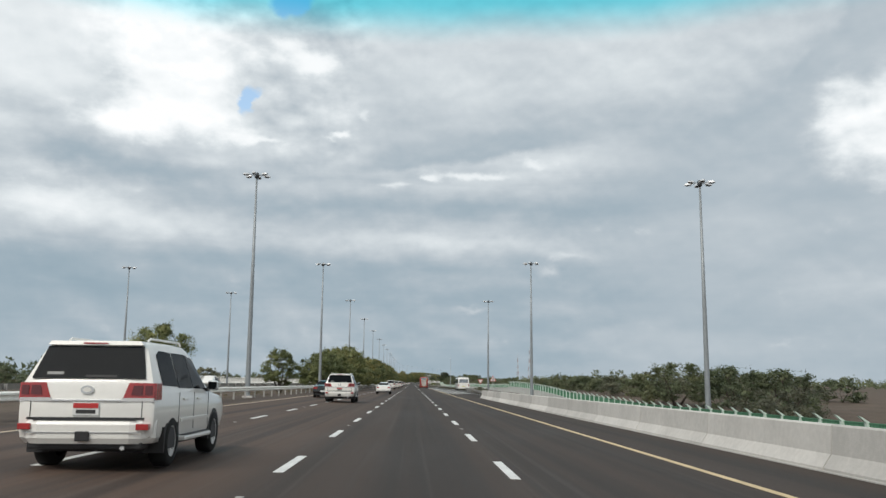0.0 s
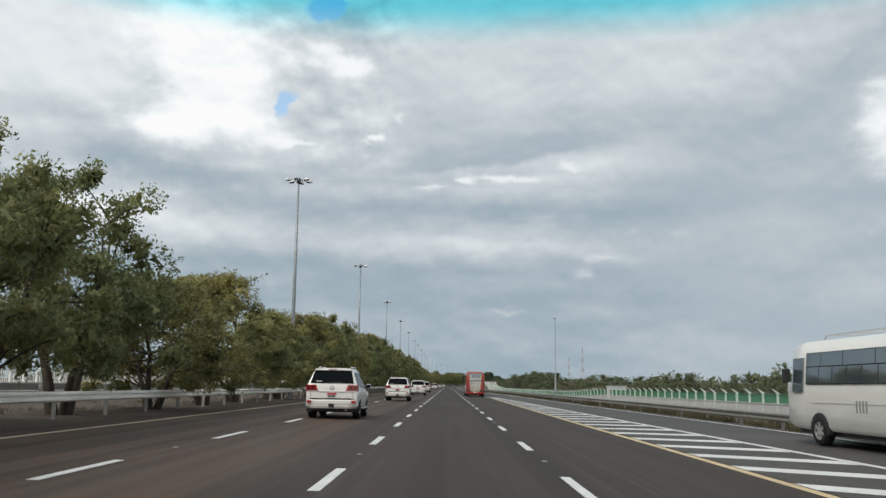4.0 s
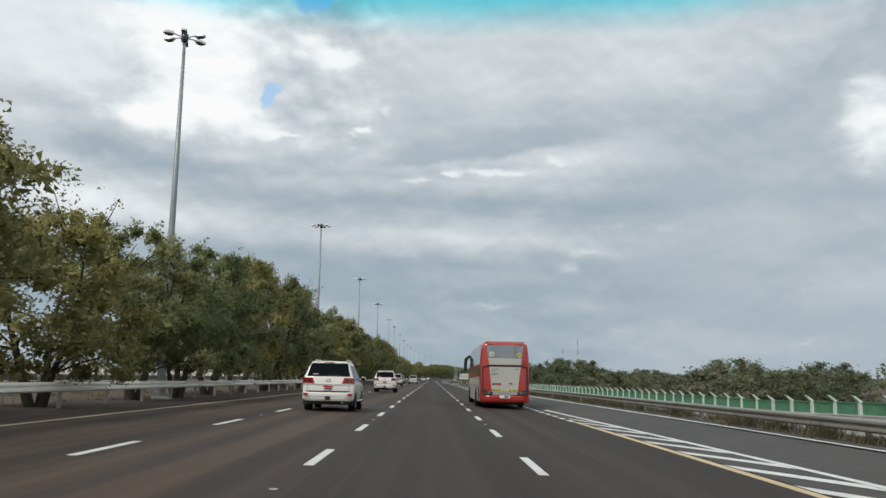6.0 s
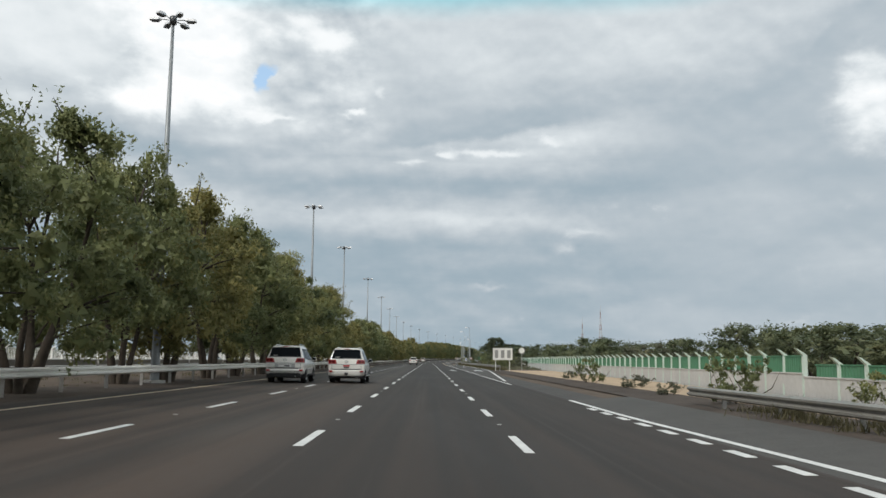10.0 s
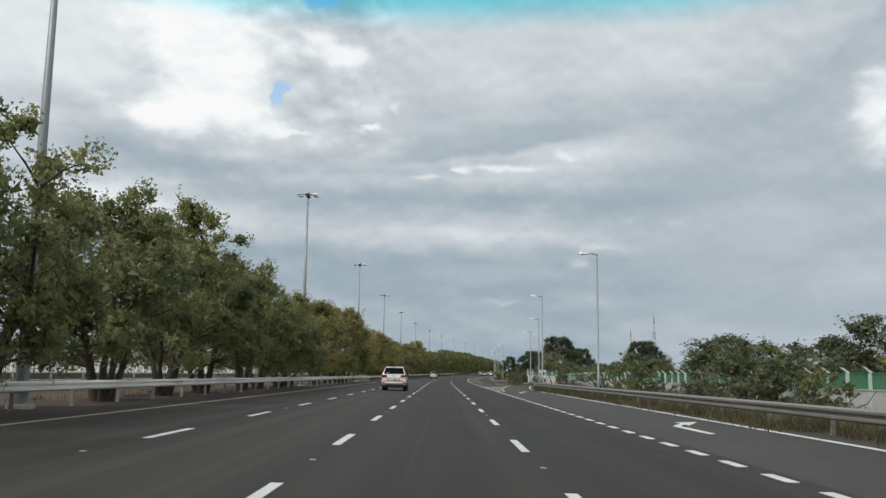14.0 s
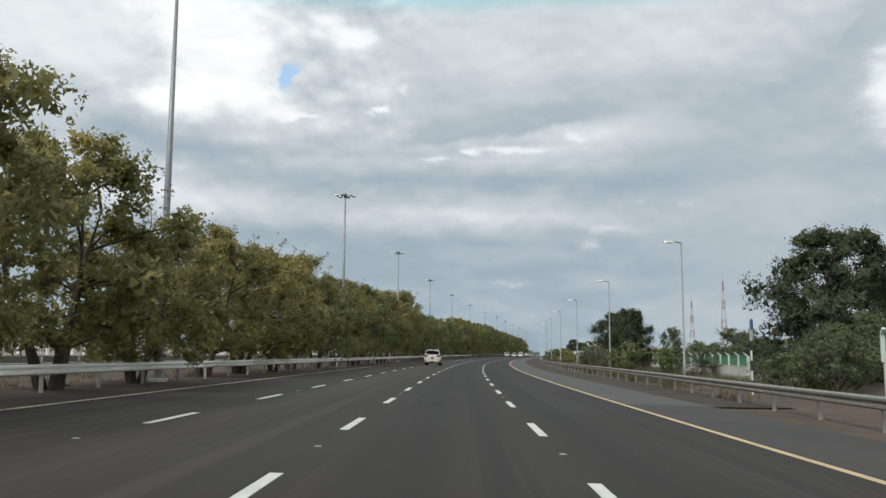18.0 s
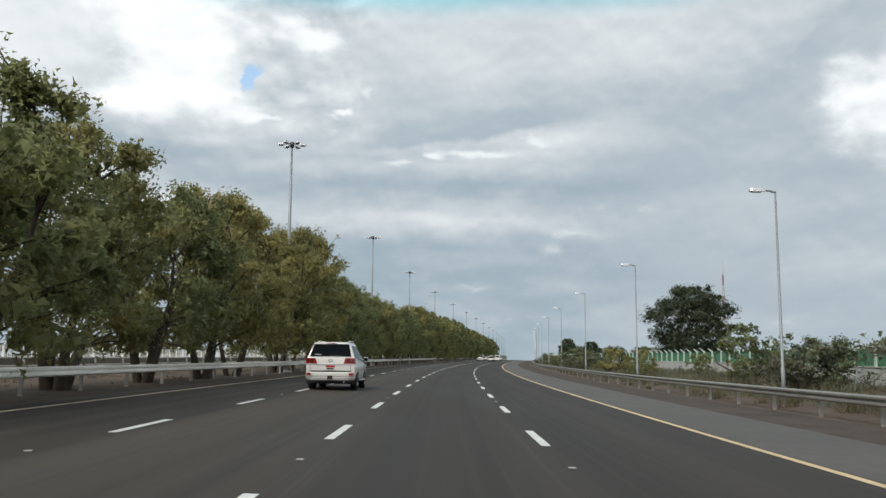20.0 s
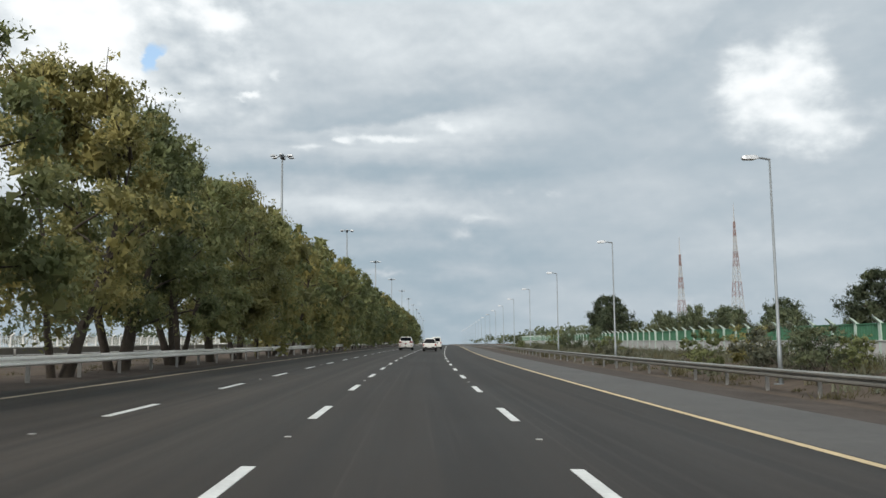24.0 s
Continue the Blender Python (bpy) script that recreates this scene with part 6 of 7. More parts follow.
    part("exhaust", tube([(0.55, -0.02, 0.34), (0.55, 0.4, 0.34)], [0.035, 0.035], 8), CHROME, car)
    part("front_axle_shade", box(-0.75, 0.75, 0.5, 1.2, 0.25, 0.4), BLACK, car)
    for side in (-1, 1):
        part("roof_rail", tube([(side * 0.60, 0.75, 1.92), (side * 0.61, 0.85, 1.955), (side * 0.61, 2.5, 1.965), (side * 0.60, 2.6, 1.92)], [0.02] * 4, 6), CHROME if style == "b" else paint, car)
    part("windscreen", bmesh_poly([(-0.70, 3.66, 1.22), (0.70, 3.66, 1.22), (0.6, 3.14, 1.78), (-0.6, 3.14, 1.78)], -0.02), GLASS, car)
    return car


def bmesh_poly(pts, depth):
    """A flat polygon in space, pushed ahead along y by depth."""
    b = add_loft(bmesh.new(), [pts, [(x, y + depth, z) for x, y, z in pts]])
    bmesh.ops.recalc_face_normals(b, faces=b.faces)
    return b


def lathe_z(rx, rz, d):
    return plate([(rx * math.cos(a), rz * math.sin(a)) for a in np.linspace(0, 2 * math.pi, 20, endpoint=False)], d)


def rounded_bar(x0, x1, y0, y1, z0, z1):
    """A bumper: a bar whose ends turn round the corners."""
    rings = []
    for k in range(13):
        u = k / 12
        x = x0 + (x1 - x0) * u
        e = min(u, 1 - u)
        back = 0.22 * max(0, 1 - e / 0.16) ** 2
        tuck = 1 - 0.07 * max(0, 1 - e / 0.25)
        rings.append([(x * tuck, y0 + back + 0.05, z0), (x, y0 + back + 0.01, z0 + 0.08), (x, y0 + back, z1 - 0.06), (x, y0 + back + 0.04, z1), (x, y1 + back, z1), (x * tuck, y1 + back, z0)])
    b = add_loft(bmesh.new(), rings)
    bmesh.ops.recalc_face_normals(b, faces=b.faces)
    return b


def small_car(m, label, paint, kind="sedan"):
    """A sedan, hatchback, van or pickup seen from afar, with its own glass, lamps, wheels."""
    car = thing({"sedan": "sedan_car", "van": "small_van", "pickup": "pickup_truck"}[kind], label, "car" if kind != "pickup" else "pickup truck", m=m)
    if kind == "sedan":
        S = [(0.0, 0.42, 0.60, 0.68, 0.80, 0.83, 0.72), (0.06, 0.34, 0.86, 0.97, 0.88, 0.90, 0.76), (0.5, 0.32, 0.90, 1.06, 0.90, 0.92, 0.72), (0.72, 0.32, 0.92, 1.14, 0.90, 0.92, 0.70), (1.4, 0.30, 0.92, 1.42, 0.90, 0.92, 0.56),
             (2.3, 0.30, 0.92, 1.46, 0.90, 0.92, 0.57), (2.7, 0.30, 0.91, 1.40, 0.90, 0.92, 0.56), (3.5, 0.30, 0.90, 0.98, 0.90, 0.91, 0.72), (4.5, 0.34, 0.80, 0.86, 0.86, 0.88, 0.7), (4.75, 0.42, 0.66, 0.70, 0.72, 0.75, 0.55)]
        windows = [[(1.05, 0.96), (1.85, 0.95), (1.85, 1.33), (1.45, 1.34)], [(1.92, 0.95), (3.05, 0.94), (2.6, 1.30), (1.92, 1.33)]]
        rear, wheels, r = [(-0.66, 0.62, 1.10), (0.66, 0.62, 1.10), (0.54, 1.30, 1.37), (-0.54, 1.30, 1.37)], (0.95, 3.75), 0.33
        lamps, zp = (0.52, 0.84, 0.74, 0.90), 0.55
    elif kind == "van":
        S = [(0.0, 0.45, 0.70, 0.80, 0.76, 0.80, 0.76), (0.04, 0.40, 1.05, 1.25, 0.84, 0.86, 0.78), (0.15, 0.38, 1.08, 1.98, 0.85, 0.87, 0.70), (0.5, 0.38, 1.08, 2.08, 0.85, 0.87, 0.70), (2.8, 0.38, 1.08, 2.08, 0.85, 0.87, 0.70),
             (3.4, 0.38, 1.05, 1.75, 0.85, 0.87, 0.68), (4.0, 0.38, 1.0, 1.12, 0.85, 0.86, 0.72), (4.4, 0.45, 0.9, 0.98, 0.8, 0.82, 0.6)]
        windows = [[(0.6, 1.15), (1.6, 1.15), (1.6, 1.78), (0.6, 1.78)], [(1.7, 1.15), (2.6, 1.15), (2.6, 1.78), (1.7, 1.78)], [(2.7, 1.15), (3.5, 1.12), (3.1, 1.6), (2.7, 1.75)]]
        rear, wheels, r = [(-0.66, 0.06, 1.28), (0.66, 0.06, 1.28), (0.60, 0.125, 1.85), (-0.60, 0.125, 1.85)], (0.85, 3.5), 0.34
        lamps, zp = (0.66, 0.86, 0.95, 1.2), 0.7
    else:
        S = [(0.0, 0.50, 0.62, 0.66, 0.78, 0.80, 0.7), (0.04, 0.50, 0.98, 1.03, 0.86, 0.88, 0.82), (0.10, 0.48, 1.02, 1.08, 0.88, 0.90, 0.85), (1.52, 0.46, 1.02, 1.08, 0.88, 0.90, 0.85), (1.56, 0.46, 1.04, 1.10, 0.88, 0.90, 0.85), (1.72, 0.46, 1.05, 1.70, 0.88, 0.90, 0.62), (2.0, 0.45, 1.05, 1.78, 0.88, 0.90, 0.61),
             (3.0, 0.45, 1.05, 1.76, 0.88, 0.90, 0.61), (3.75, 0.45, 1.03, 1.15, 0.88, 0.89, 0.72), (4.9, 0.48, 0.95, 1.02, 0.86, 0.87, 0.7), (5.15, 0.55, 0.8, 0.84, 0.75, 0.78, 0.6)]
        windows = [[(1.85, 1.12), (2.5, 1.12), (2.5, 1.64), (1.95, 1.64)], [(2.58, 1.12), (3.45, 1.10), (3.1, 1.5), (2.58, 1.62)]]
        rear, wheels, r = [(-0.62, 1.60, 1.18), (0.62, 1.60, 1.18), (0.56, 1.70, 1.62), (-0.56, 1.70, 1.62)], (1.05, 4.1), 0.38
        lamps, zp = (0.70, 0.88, 0.74, 1.0), 0.56
    body = part("body", shell(S), paint, car)
    body.data.polygons.foreach_set("use_smooth", [True] * len(body.data.polygons))
    body.data.set_sharp_from_angle(angle=radians(38))
    part("rear_window", bmesh_poly([(x, y - 0.02, z + 0.012) for x, y, z in rear], 0.03), GLASS, car)
    for side in (-1, 1):
        for o in windows:
            part("side_window", side_panel(S, o, side), GLASS, car)
        part("rear_lamp", box(side * (lamps[0] + lamps[1]) / 2 - (lamps[1] - lamps[0]) / 2, side * (lamps[0] + lamps[1]) / 2 + (lamps[1] - lamps[0]) / 2, 0.0, 0.12, lamps[2], lamps[3], 0.015), RED_LAMP, car)
        for y in wheels:
            part("wheel_arch", arch(S[3][4] + 0.005, y, r, side), BLACK, car)
            add_wheel(car, side * (S[3][4] - 0.09), y, r, 0.22, side, spokes=5)
        part("door_mirror", box(side * (S[3][5] + 0.1) - 0.09, side * (S[3][5] + 0.1) + 0.09, wheels[1] - 0.75, wheels[1] - 0.63, S[3][2] + 0.05, S[3][2] + 0.22, 0.03), BLACK if kind == "pickup" else paint, car)
    part("rear_bumper", rounded_bar(-0.85, 0.85, -0.06, 0.2, 0.36 if kind != "pickup" else 0.48, 0.62), BLACK if kind == "pickup" else paint, car)
    part("bumper_skirt", box(-0.7, 0.7, 0.0, 0.3, 0.24, 0.40), BLACK, car)
    part("underbody", box(-0.72, 0.72, 0.3, 4.2, 0.2, 0.45), BLACK, car)
    part("number_plate", box(-0.26, 0.26, -0.075, -0.055, zp - 0.06, zp + 0.06), PLATE, car)
    if kind == "pickup":
        part("tailgate_lettering", box(-0.45, 0.45, 0.028, 0.036, 0.82, 0.93), GREY_INK, car)
        part("bed_liner", box(-0.80, 0.80, 0.12, 1.5, 1.075, 1.10), BLACK, car)
        for y in (0.3, 1.4):
            part("cargo_hoop", tube([(-0.8, y, 1.0), (-0.78, y, 1.42), (0.78, y, 1.42), (0.8, y, 1.0)], [0.03] * 4, 6), BLACK, car)
        part("cargo", box(-0.7, 0.7, 0.4, 1.4, 1.1, 1.36, 0.05), BLACK, car, "dark covered load")
    return car


def coach(m):
    bus = thing("coach_bus", "red, brown and cream long-distance coach with dark windows", "bus", m=m)
    Lh, hw = 13.2, 1.26

    def ring(y, zl, zt, w, wt, r):
        half = [(w - 0.1, zl), (w, zl + 0.1), (w, 1.2), (w, 2.1), (w - (w - wt) * 0.55, 2.75), (wt + 0.0, zt - r), (wt - r * 0.35, zt - r * 0.3), (wt - r * 1.1, zt), (wt * 0.4, zt + 0.03)]
        return [(x, y, z) for x, z in half] + [(-x, y, z) for x, z in half[::-1]]

    rings = [ring(0.0, 0.40, 3.26, 1.19, 1.06, 0.16), ring(0.05, 0.33, 3.36, 1.235, 1.12, 0.2), ring(0.16, 0.30, 3.43, 1.255, 1.16, 0.23), ring(0.5, 0.28, 3.46, hw, 1.18, 0.25)]
    rings += [ring(y, 0.28, 3.47, hw, 1.18, 0.25) for y in (3, 6, 9, 12)]
    rings += [ring(12.7, 0.30, 3.42, 1.24, 1.12, 0.25), ring(13.05, 0.36, 3.25, 1.17, 0.98, 0.25), ring(Lh, 0.42, 2.9, 1.02, 0.8, 0.22)]
    b = add_loft(bmesh.new(), rings)
    bmesh.ops.recalc_face_normals(b, faces=b.faces)
    body = part("body", b, BUS_RED, bus, "red painted body")
    body.data.polygons.foreach_set("use_smooth", [True] * len(body.data.polygons))
    body.data.set_sharp_from_angle(angle=radians(40))

    def wide(z):
        return hw if z < 2.1 else float(np.interp(z, [2.1, 2.75, 3.2], [hw, hw - 0.045, 1.18]))

    def side_plate(name, outline, mat, side, off=0.008, label=""):
        o = [(side * (wide(z) + off), y, z) for y, z in outline]
        i = [(side * (wide(z) - 0.02), y, z) for y, z in outline]
        q = add_loft(bmesh.new(), [i, o])
        bmesh.ops.recalc_face_normals(q, faces=q.faces)
        return part(name, q, mat, bus, label)

    for side in (-1, 1):
        ys = np.linspace(0.48, 12.55, 9)
        for a, c in zip(ys, ys[1:]):
            side_plate("side_window", [(a + 0.005, 2.10), (c - 0.005, 2.10), (c - 0.005, 2.75), (c - 0.005, 3.17), (a + 0.005, 3.17), (a + 0.005, 2.75)], BUS_GLASS, side, label="tinted side window")
        side_plate("side_stripe", [(0.5, 1.66), (12.2, 1.66), (12.5, 1.72), (12.5, 1.98), (0.5, 1.98)], BUS_BROWN, side, label="brown stripe")
        side_plate("upper_panel", [(0.52, 1.06), (12.0, 1.06), (11.7, 1.42), (0.52, 1.50)], BUS_CREAM, side, label="cream side panel")
        ys = [0.52, 2.05, 4.15, 5.4, 7.2, 9.0, 10.0, 11.8]
        for a, c in zip(ys, ys[1:]):
            side_plate("luggage_door", [(a + 0.012, 0.36), (c - 0.012, 0.36), (c - 0.012, 1.045), (a + 0.012, 1.045)], BUS_CREAM, side, label="cream luggage door")
        for k in range(15):
            side_plate("grille_slat", [(0.62 + k * 0.06, 0.42), (0.655 + k * 0.06, 0.42), (0.655 + k * 0.06, 0.98), (0.62 + k * 0.06, 0.98)], BLACK, side, 0.014)
        side_plate("air_intake", [(0.17, 1.12), (0.38, 1.16), (0.38, 1.92), (0.17, 1.88)], BLACK, side, -0.0 + 0.012, "dark air intake")
        side_plate("logo", [(1.62, 0.80), (1.98, 0.86), (1.78, 0.98)], BUS_RED, side, 0.012)
        side_plate("writing_bar", [(1.6, 0.68), (1.95, 0.68), (1.95, 0.74), (1.6, 0.74)], GREY_INK, side, 0.012)
        for y in (3.35, 10.75):
            part("wheel_arch", arch(hw + 0.012, y, 0.52, side), BLACK, bus, "dark wheel well")
            add_wheel(bus, side * (hw - 0.10), y, 0.50, 0.30, side, CAR_SILVER, spokes=8)
        # mirror arm
        a = part("mirror_arm", tube([(side * 0.95, 12.9, 3.1), (side * 1.2, 13.35, 3.0), (side * 1.42, 13.5, 2.75), (side * 1.46, 13.5, 2.4)], [0.07, 0.1, 0.13, 0.09], 8), BLACK, bus, "black mirror arm")
        part("mirror", box(side * 1.46 - 0.11, side * 1.46 + 0.11, 13.42, 13.6, 1.85, 2.5, 0.05), BLACK, a)
        part("tail_panel", bmesh_poly([(side * 0.70, 0.0, 0.80), (side * 1.08, 0.0, 0.86), (side * 1.08, 0.0, 1.90), (side * 0.82, 0.0, 1.97)], -0.016), BUS_RED, bus)
        part("tail_outline", bmesh_poly([(side * 1.09, 0.0, 0.72), (side * 1.16, 0.0, 0.72), (side * 1.15, 0.0, 1.95), (side * 1.09, 0.0, 1.93)], -0.02), BLACK, bus, "black trim line")
        lamp_panel = part("lamp_panel", bmesh_poly([(side * 0.62, 0.0, 0.60), (side * 1.16, 0.0, 0.64), (side * 1.13, 0.0, 0.86), (side * 0.62, 0.0, 0.74)], -0.022), BLACK, bus, "black lamp panel")
        for x in (0.82, 1.0):
            part("rear_lamp", moved(lathe_z(0.062, 0.062, 0.03), side * x, -0.04, 0.73), SMOKED if x > 0.9 else DULL_LAMP, lamp_panel)
        part("hazard_board", box(side * 0.42 - 0.29, side * 0.42 + 0.29, -0.03, -0.012, 0.79, 0.89), SIGN_YELLOW, bus, "yellow hazard board")
        for k in range(4):
            x = side * (0.22 + 0.135 * k)
            part("hazard_chevron", bmesh_poly([(x, -0.036, 0.80), (x + side * 0.05, -0.036, 0.80), (x + side * 0.10, -0.036, 0.84), (x + side * 0.05, -0.036, 0.88), (x, -0.036, 0.88), (x + side * 0.05, -0.036, 0.84)], 0.006), INK, bus)
    # rear
    part("rear_panel", bmesh_poly([(-0.66, 0.0, 0.76), (0.66, 0.0, 0.76), (0.80, 0.0, 1.98), (-0.80, 0.0, 1.98)], -0.02), BUS_CREAM, bus, "cream engine cover")
    part("black_belt", bmesh_poly([(-1.15, 0.0, 1.90), (-0.8, 0.0, 2.0), (0.8, 0.0, 2.0), (1.15, 0.0, 1.90), (1.15, 0.0, 1.98), (0.8, 0.0, 2.09), (-0.8, 0.0, 2.09), (-1.15, 0.0, 1.98)], -0.022), BLACK, bus, "black belt line")
    part("upper_rear_panel", bmesh_poly([(-0.81, 0.0, 2.09), (0.81, 0.0, 2.09), (0.86, 0.0, 2.42), (-0.86, 0.0, 2.42)], -0.02), BUS_CREAM, bus, "cream rear panel")
    part("rear_window", bmesh_poly([(-0.86, 0.0, 2.43), (0.86, 0.0, 2.43), (0.92, 0.0, 2.9), (0.94, 0.0, 3.24), (-0.94, 0.0, 3.24), (-0.92, 0.0, 2.9)], -0.022), BUS_GLASS, bus, "tinted rear window")
    for side in (-1, 1):
        part("marker_lamp", box(side * 0.76 - 0.11, side * 0.76 + 0.11, -0.02, 0.03, 3.27, 3.31), BLACK, bus)
    part("rear_bumper", rounded_bar(-1.2, 1.2, -0.05, 0.3, 0.35, 0.62), BUS_RED, bus, "red bumper")
    part("grey_band", box(-0.62, 0.62, -0.034, -0.01, 0.64, 0.75), CAR_SILVER, bus, "silver name band")
    part("writing_bar", box(-0.3, 0.3, -0.039, -0.034, 0.67, 0.715), GREY_INK, bus)
    part("number_plate", box(-0.26, 0.26, -0.075, -0.045, 0.50, 0.62), PLATE, bus)
    part("plate_bar", box(-0.02, 0.2, -0.08, -0.075, 0.53, 0.59), INK, bus)
    part("notice", box(-0.80, -0.56, -0.032, -0.022, 2.5, 2.80), SIGN_WHITE, bus, "white paper notice in the window")
    part("notice_bar", box(-0.76, -0.70, -0.036, -0.032, 2.56, 2.64), INK, bus)
    part("notice_bar", box(-0.66, -0.61, -0.036, -0.032, 2.56, 2.68), INK, bus)
    part("notice_bar", box(-0.76, -0.61, -0.036, -0.032, 2.72, 2.735), SIGN_RED, bus)
    part("diamond_notice", bmesh_poly([(0.72, -0.024, 2.46), (0.86, -0.024, 2.62), (0.72, -0.024, 2.78), (0.58, -0.024, 2.62)], -0.008), SIGN_YELLOW, bus, "yellow diamond notice")
    part("notice_bar", box(0.64, 0.80, -0.037, -0.033, 2.60, 2.64), INK, bus)
    for x0, x1, z0, z1, mat in ((-0.68, -0.30, 1.84, 1.89, GREY_INK), (-0.68, -0.48, 1.75, 1.79, GREY_INK), (-0.64, -0.52, 1.08, 1.18, INK), (-0.50, -0.18, 1.08, 1.18, BUS_RED), (0.26, 0.52, 1.10, 1.13, GREY_INK), (0.5, 0.7, 1.84, 1.9, GREY_INK)):
        part("writing_bar", box(x0, x1, -0.026, -0.02, z0, z1), mat, bus)
    part("logo", bmesh_poly([(0.12, -0.02, 1.14), (0.40, -0.02, 1.14), (0.29, -0.02, 1.22)], -0.006), BUS_RED, bus)
    txt = bpy.data.curves.new("fleet_number", "FONT")
    txt.body, txt.size, txt.extrude = "6377", 0.17, 0.002
    txt.materials.append(INK)
    ob = new("fleet_number", txt)
    ob.parent = bus
    ob.matrix_basis = Matrix.Translation((-0.69, -0.025, 1.66)) @ Euler((math.pi / 2, 0, 0)).to_matrix().to_4x4()
    part("exhaust_box", box(-0.9, 0.9, 0.3, 1.6, 0.2, 0.4), BLACK, bus)
    part("roof_panel", box(-0.98, 0.98, 0.16, 12.4, 3.44, 3.53, 0.03), BUS_CREAM, bus, "cream roof panel")
    # the belt lines sit high on this body
    for ob in bus.children_recursive:
        kin = ob.name + (ob.parent.name if ob.parent != bus else "")
        if ob.type == "MESH" and "wheel" not in kin:
            for v in ob.data.vertices:
                v.co.z = float(np.interp(v.co.z, [0.3, 0.8, 1.6, 2.5, 3.3, 3.6], [0.3, 0.90, 1.71, 2.61, 3.22, 3.46]))
    part("underbody", box(-1.05, 1.05, 0.5, 12.6, 0.22, 0.5), BLACK, bus)
    return bus


def minibus(m):
    bus = thing("minibus", "white minibus with dark side windows and a roof rack", "bus", m=m)
    hw, ln = 1.12, 7.9

    def ring(y, zl, zt, w, wt):
        half = [(w - 0.08, zl), (w, zl + 0.1), (w, 1.5), (w - 0.02, 1.75), (wt, zt - 0.16), (wt - 0.08, zt - 0.04), (wt * 0.5, zt)]
        return [(x, y, z) for x, z in half] + [(-x, y, z) for x, z in half[::-1]]

    b = add_loft(bmesh.new(), [ring(0, 0.5, 2.75, 1.06, 0.98), ring(0.12, 0.42, 2.9, hw, 1.02), ring(1, 0.40, 2.95, hw, 1.03), ring(6.8, 0.40, 2.95, hw, 1.03), ring(7.5, 0.42, 2.85, 1.1, 0.98), ring(ln, 0.5, 1.6, 1.02, 0.95)])
    bmesh.ops.recalc_face_normals(b, faces=b.faces)
    body = part("body", b, CAR_WHITE, bus)
    body.data.polygons.foreach_set("use_smooth", [True] * len(body.data.polygons))
    body.data.set_sharp_from_angle(angle=radians(40))
    for side in (-1, 1):
        def pane(name, a, c, z0, z1):
            o = [(a, z0), (c, z0), (c, z1), (a, z1)]
            q = add_loft(bmesh.new(), [[(side * (1.10 - (z - 1.72) * 0.07), y, z) for y, z in o], [(side * ((1.142 if name != "window_surround" else 1.128) - (z - 1.72) * 0.07), y, z) for y, z in o]])
            bmesh.ops.recalc_face_normals(q, faces=q.faces)
            part(name, q, BUS_GLASS if name != "window_surround" else BLACK, bus, "tinted window" if name != "window_surround" else "")

        for a, c in zip((0.3, 1.75, 3.2, 4.65, 5.75), (1.72, 3.17, 4.62, 5.72, 6.55)):
            pane("upper_window", a, c, 2.19, 2.56)
        for k in range(9):
            pane("sliding_window", 0.3 + k * 0.695, 0.3 + k * 0.695 + 0.655, 1.70, 2.16)
        pane("driver_window", 6.72, 7.32, 1.46, 2.45)
        pane("window_surround", 0.27, 6.58, 1.68, 2.58)
        part("body_crease", box(side * hw - 0.008, side * hw + 0.008, 0.3, 6.3, 1.155, 1.17), CAR_SILVER, bus)
        for y in (1.7, 5.9):
            part("wheel_arch", arch(hw + 0.012, y, 0.42, side), BLACK, bus)
            add_wheel(bus, side * (hw - 0.08), y, 0.40, 0.24, side, CAR_SILVER, spokes=6)
        for k in range(4):
            part("grille_slat", box(side * hw - 0.012, side * hw + 0.012, 3.6 + k * 0.14, 3.66 + k * 0.14, 0.95, 1.25), GREY_INK, bus)
        part("door_mirror", box(side * 1.28 - 0.1, side * 1.28 + 0.1, 7.3, 7.42, 1.75, 2.15, 0.04), BLACK, bus)
        part("rear_lamp", box(side * 0.98 - 0.06, side * 0.98 + 0.06, -0.02, 0.05, 0.95, 1.4, 0.01), RED_LAMP, bus)
        part("rack_rail", tube([(side * 0.8, 1.0, 2.95), (side * 0.8, 1.1, 3.06), (side * 0.8, 6.0, 3.06), (side * 0.8, 6.1, 2.95)], [0.025] * 4, 6), CAR_SILVER, bus)
    for y in (1.5, 2.6, 3.7, 4.8, 5.8):
        part("rack_bar", tube([(-0.8, y, 3.06), (0.8, y, 3.06)], [0.02, 0.02], 6), CAR_SILVER, bus)
    part("rear_window", bmesh_poly([(-0.86, 0.0, 1.75), (0.86, 0.0, 1.75), (0.84, 0.0, 2.55), (-0.84, 0.0, 2.55)], -0.02), BUS_GLASS, bus)
    part("windscreen", bmesh_poly([(-0.92, ln - 0.02, 1.66), (0.92, ln - 0.02, 1.66), (0.9, 7.6, 2.6), (-0.9, 7.6, 2.6)], 0.03), BUS_GLASS, bus)
    part("number_plate", box(-0.25, 0.25, -0.03, 0.0, 0.85, 0.98), SIGN_YELLOW, bus, "yellow number plate")
    part("rear_bumper", rounded_bar(-1.08, 1.08, -0.08, 0.2, 0.42, 0.62), CAR_WHITE, bus)
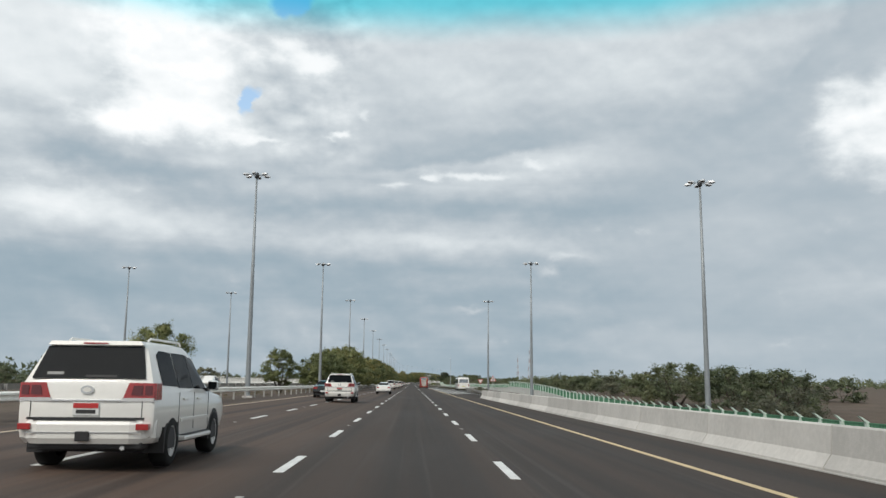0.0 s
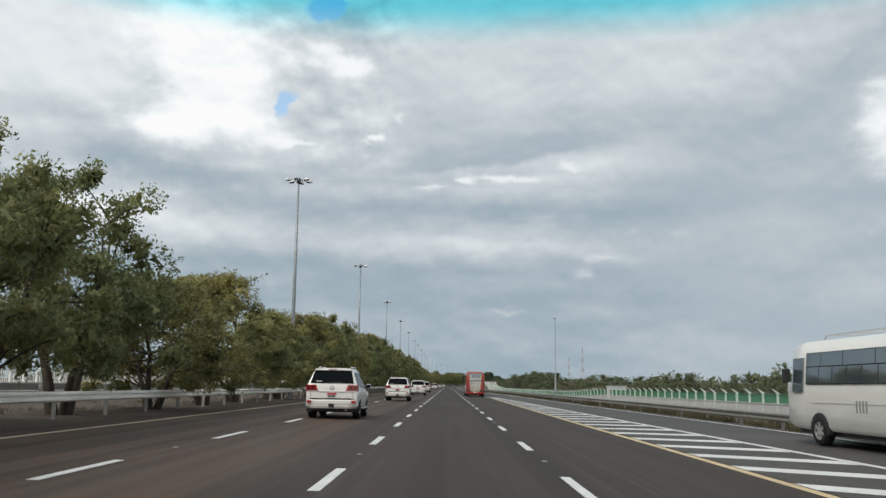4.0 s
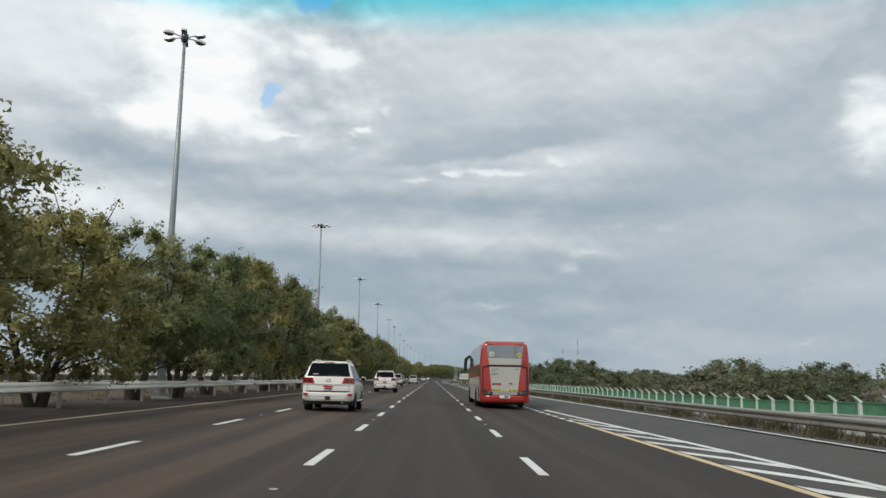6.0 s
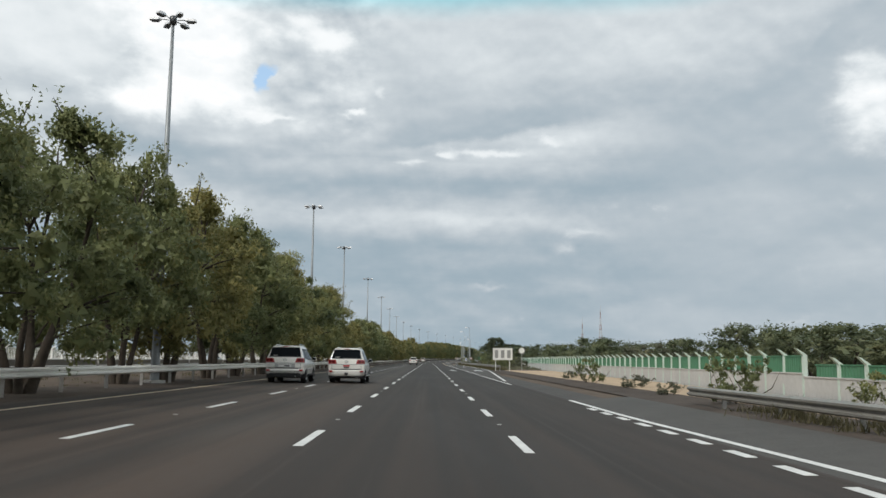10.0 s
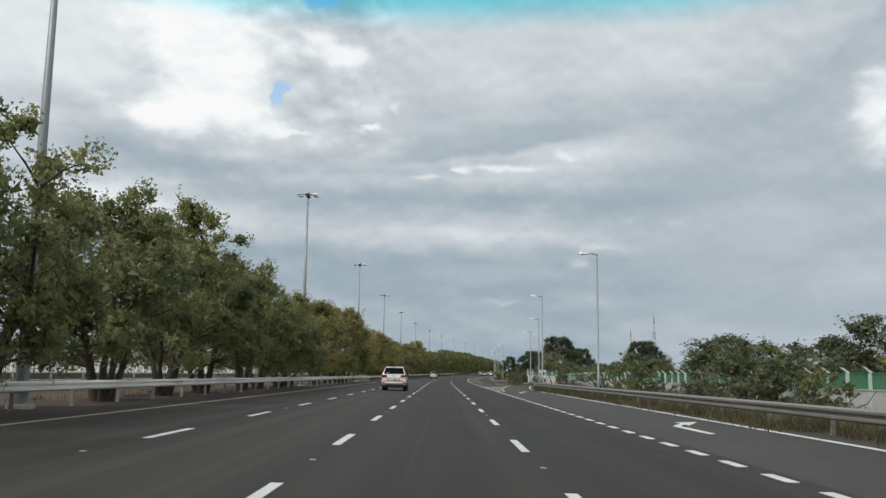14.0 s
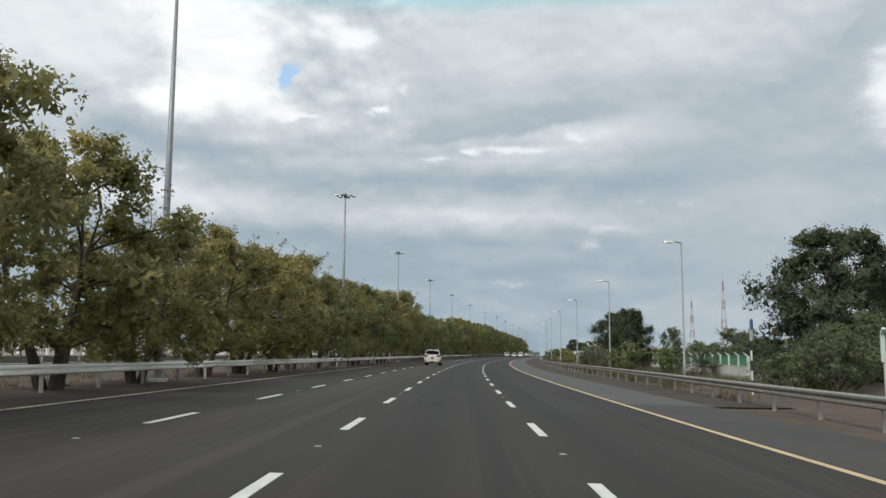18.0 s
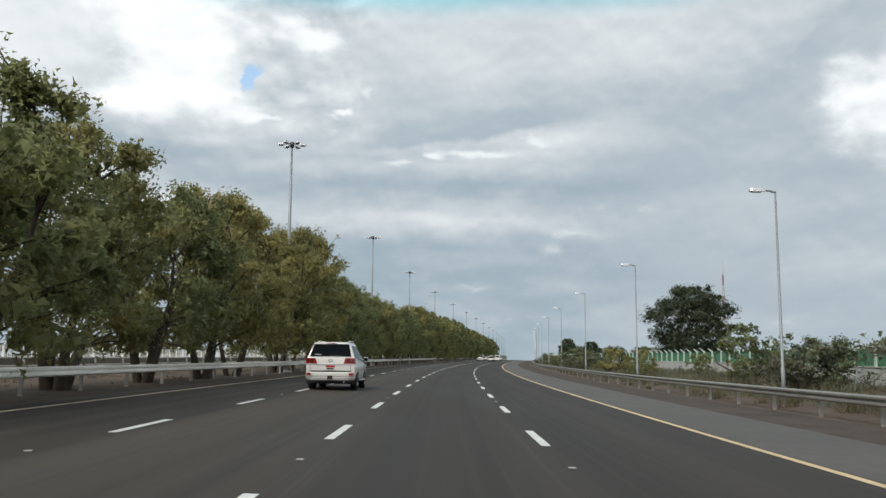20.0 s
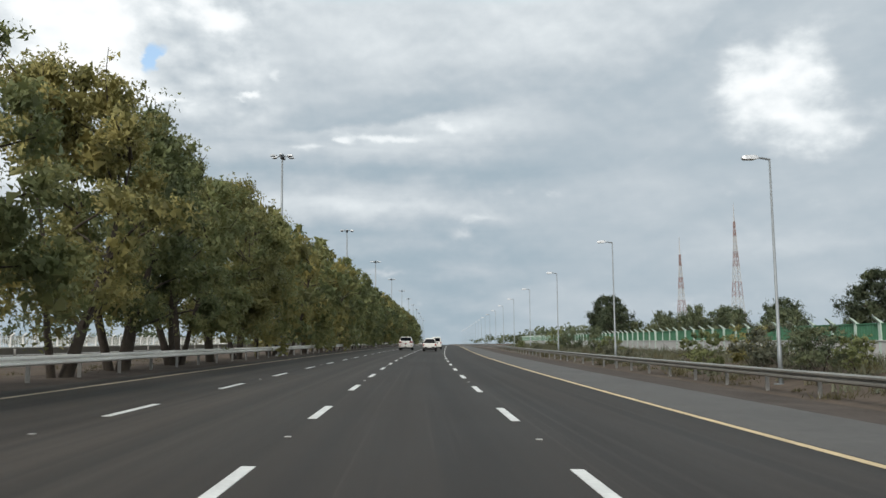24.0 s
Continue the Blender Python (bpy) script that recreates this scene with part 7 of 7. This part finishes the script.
    part("underbody", box(-0.95, 0.95, 0.4, 7.4, 0.28, 0.5), BLACK, bus)
    return bus


suv(stand(66.3, -4.52), "white station-wagon suv with dark windows on the motorway", "a")
suv(stand(378.1, -5.04), "white luxury suv with chrome trim on the motorway", "b")
coach(stand(330.15, 3.84) @ Matrix.Diagonal((1.02, 1.1, 1.035, 1)))
minibus(stand(222.3, 10.15, 1.5) @ Matrix.Diagonal((1, 1, 0.86, 1)))
small_car(stand(126.5, -7.2), "black sports sedan in the fast lane", CAR_BLACK, "sedan")
small_car(stand(162.0, -3.4), "white sedan with dark rear bumper", CAR_WHITE, "sedan")
suv(stand(278.6, -4.2), "white suv with dark windows in the middle lane", "a")
suv(stand(240.0, -4.48), "white suv with dark windows beside the median", "a")
suv(stand(318.3, -3.9), "white suv with roof rails in the middle lane", "a")
suv(stand(112.0, -4.66), "white station-wagon suv following the lane", "a")
suv(stand(426.7, -5.8), "white luxury suv changing lanes", "b")
small_car(stand(174, -27.0, 180), "white pickup on the opposite road", CAR_WHITE, "pickup")
small_car(stand(750, -27.0, 180), "white sedan on the opposite road", CAR_WHITE, "sedan")
small_car(stand(759.5, -27.2, 180), "white sedan on the opposite road", CAR_WHITE, "sedan")
small_car(stand(545, -26.5, 180), "silver sedan on the opposite road", CAR_SILVER, "sedan")
small_car(stand(1056, -0.1), "white pickup truck with a dark covered load", CAR_WHITE, "pickup")
suv(stand(1066, -3.7), "white suv far ahead on the motorway", "a")
small_car(stand(1086, 0.4), "white van far ahead on the motorway", CAR_WHITE, "van")
small_car(stand(1150, -7.2), "white sedan far ahead on the motorway", CAR_WHITE, "sedan")
small_car(stand(1190, -3.4), "white sedan far ahead on the motorway", CAR_WHITE, "sedan")
suv(stand(483.9, -4.3), "white suv keeping to the middle lane", "a")
suv(stand(481.1, -7.2), "white luxury suv in the fast lane", "b")
suv(stand(835, -4.5), "white suv ahead in the middle lane", "a")
suv(stand(654.7, -3.68), "white suv ahead beside the exit lane", "b")
suv(stand(363.3, -4.18), "white suv with dark windows ahead of the coach", "a")
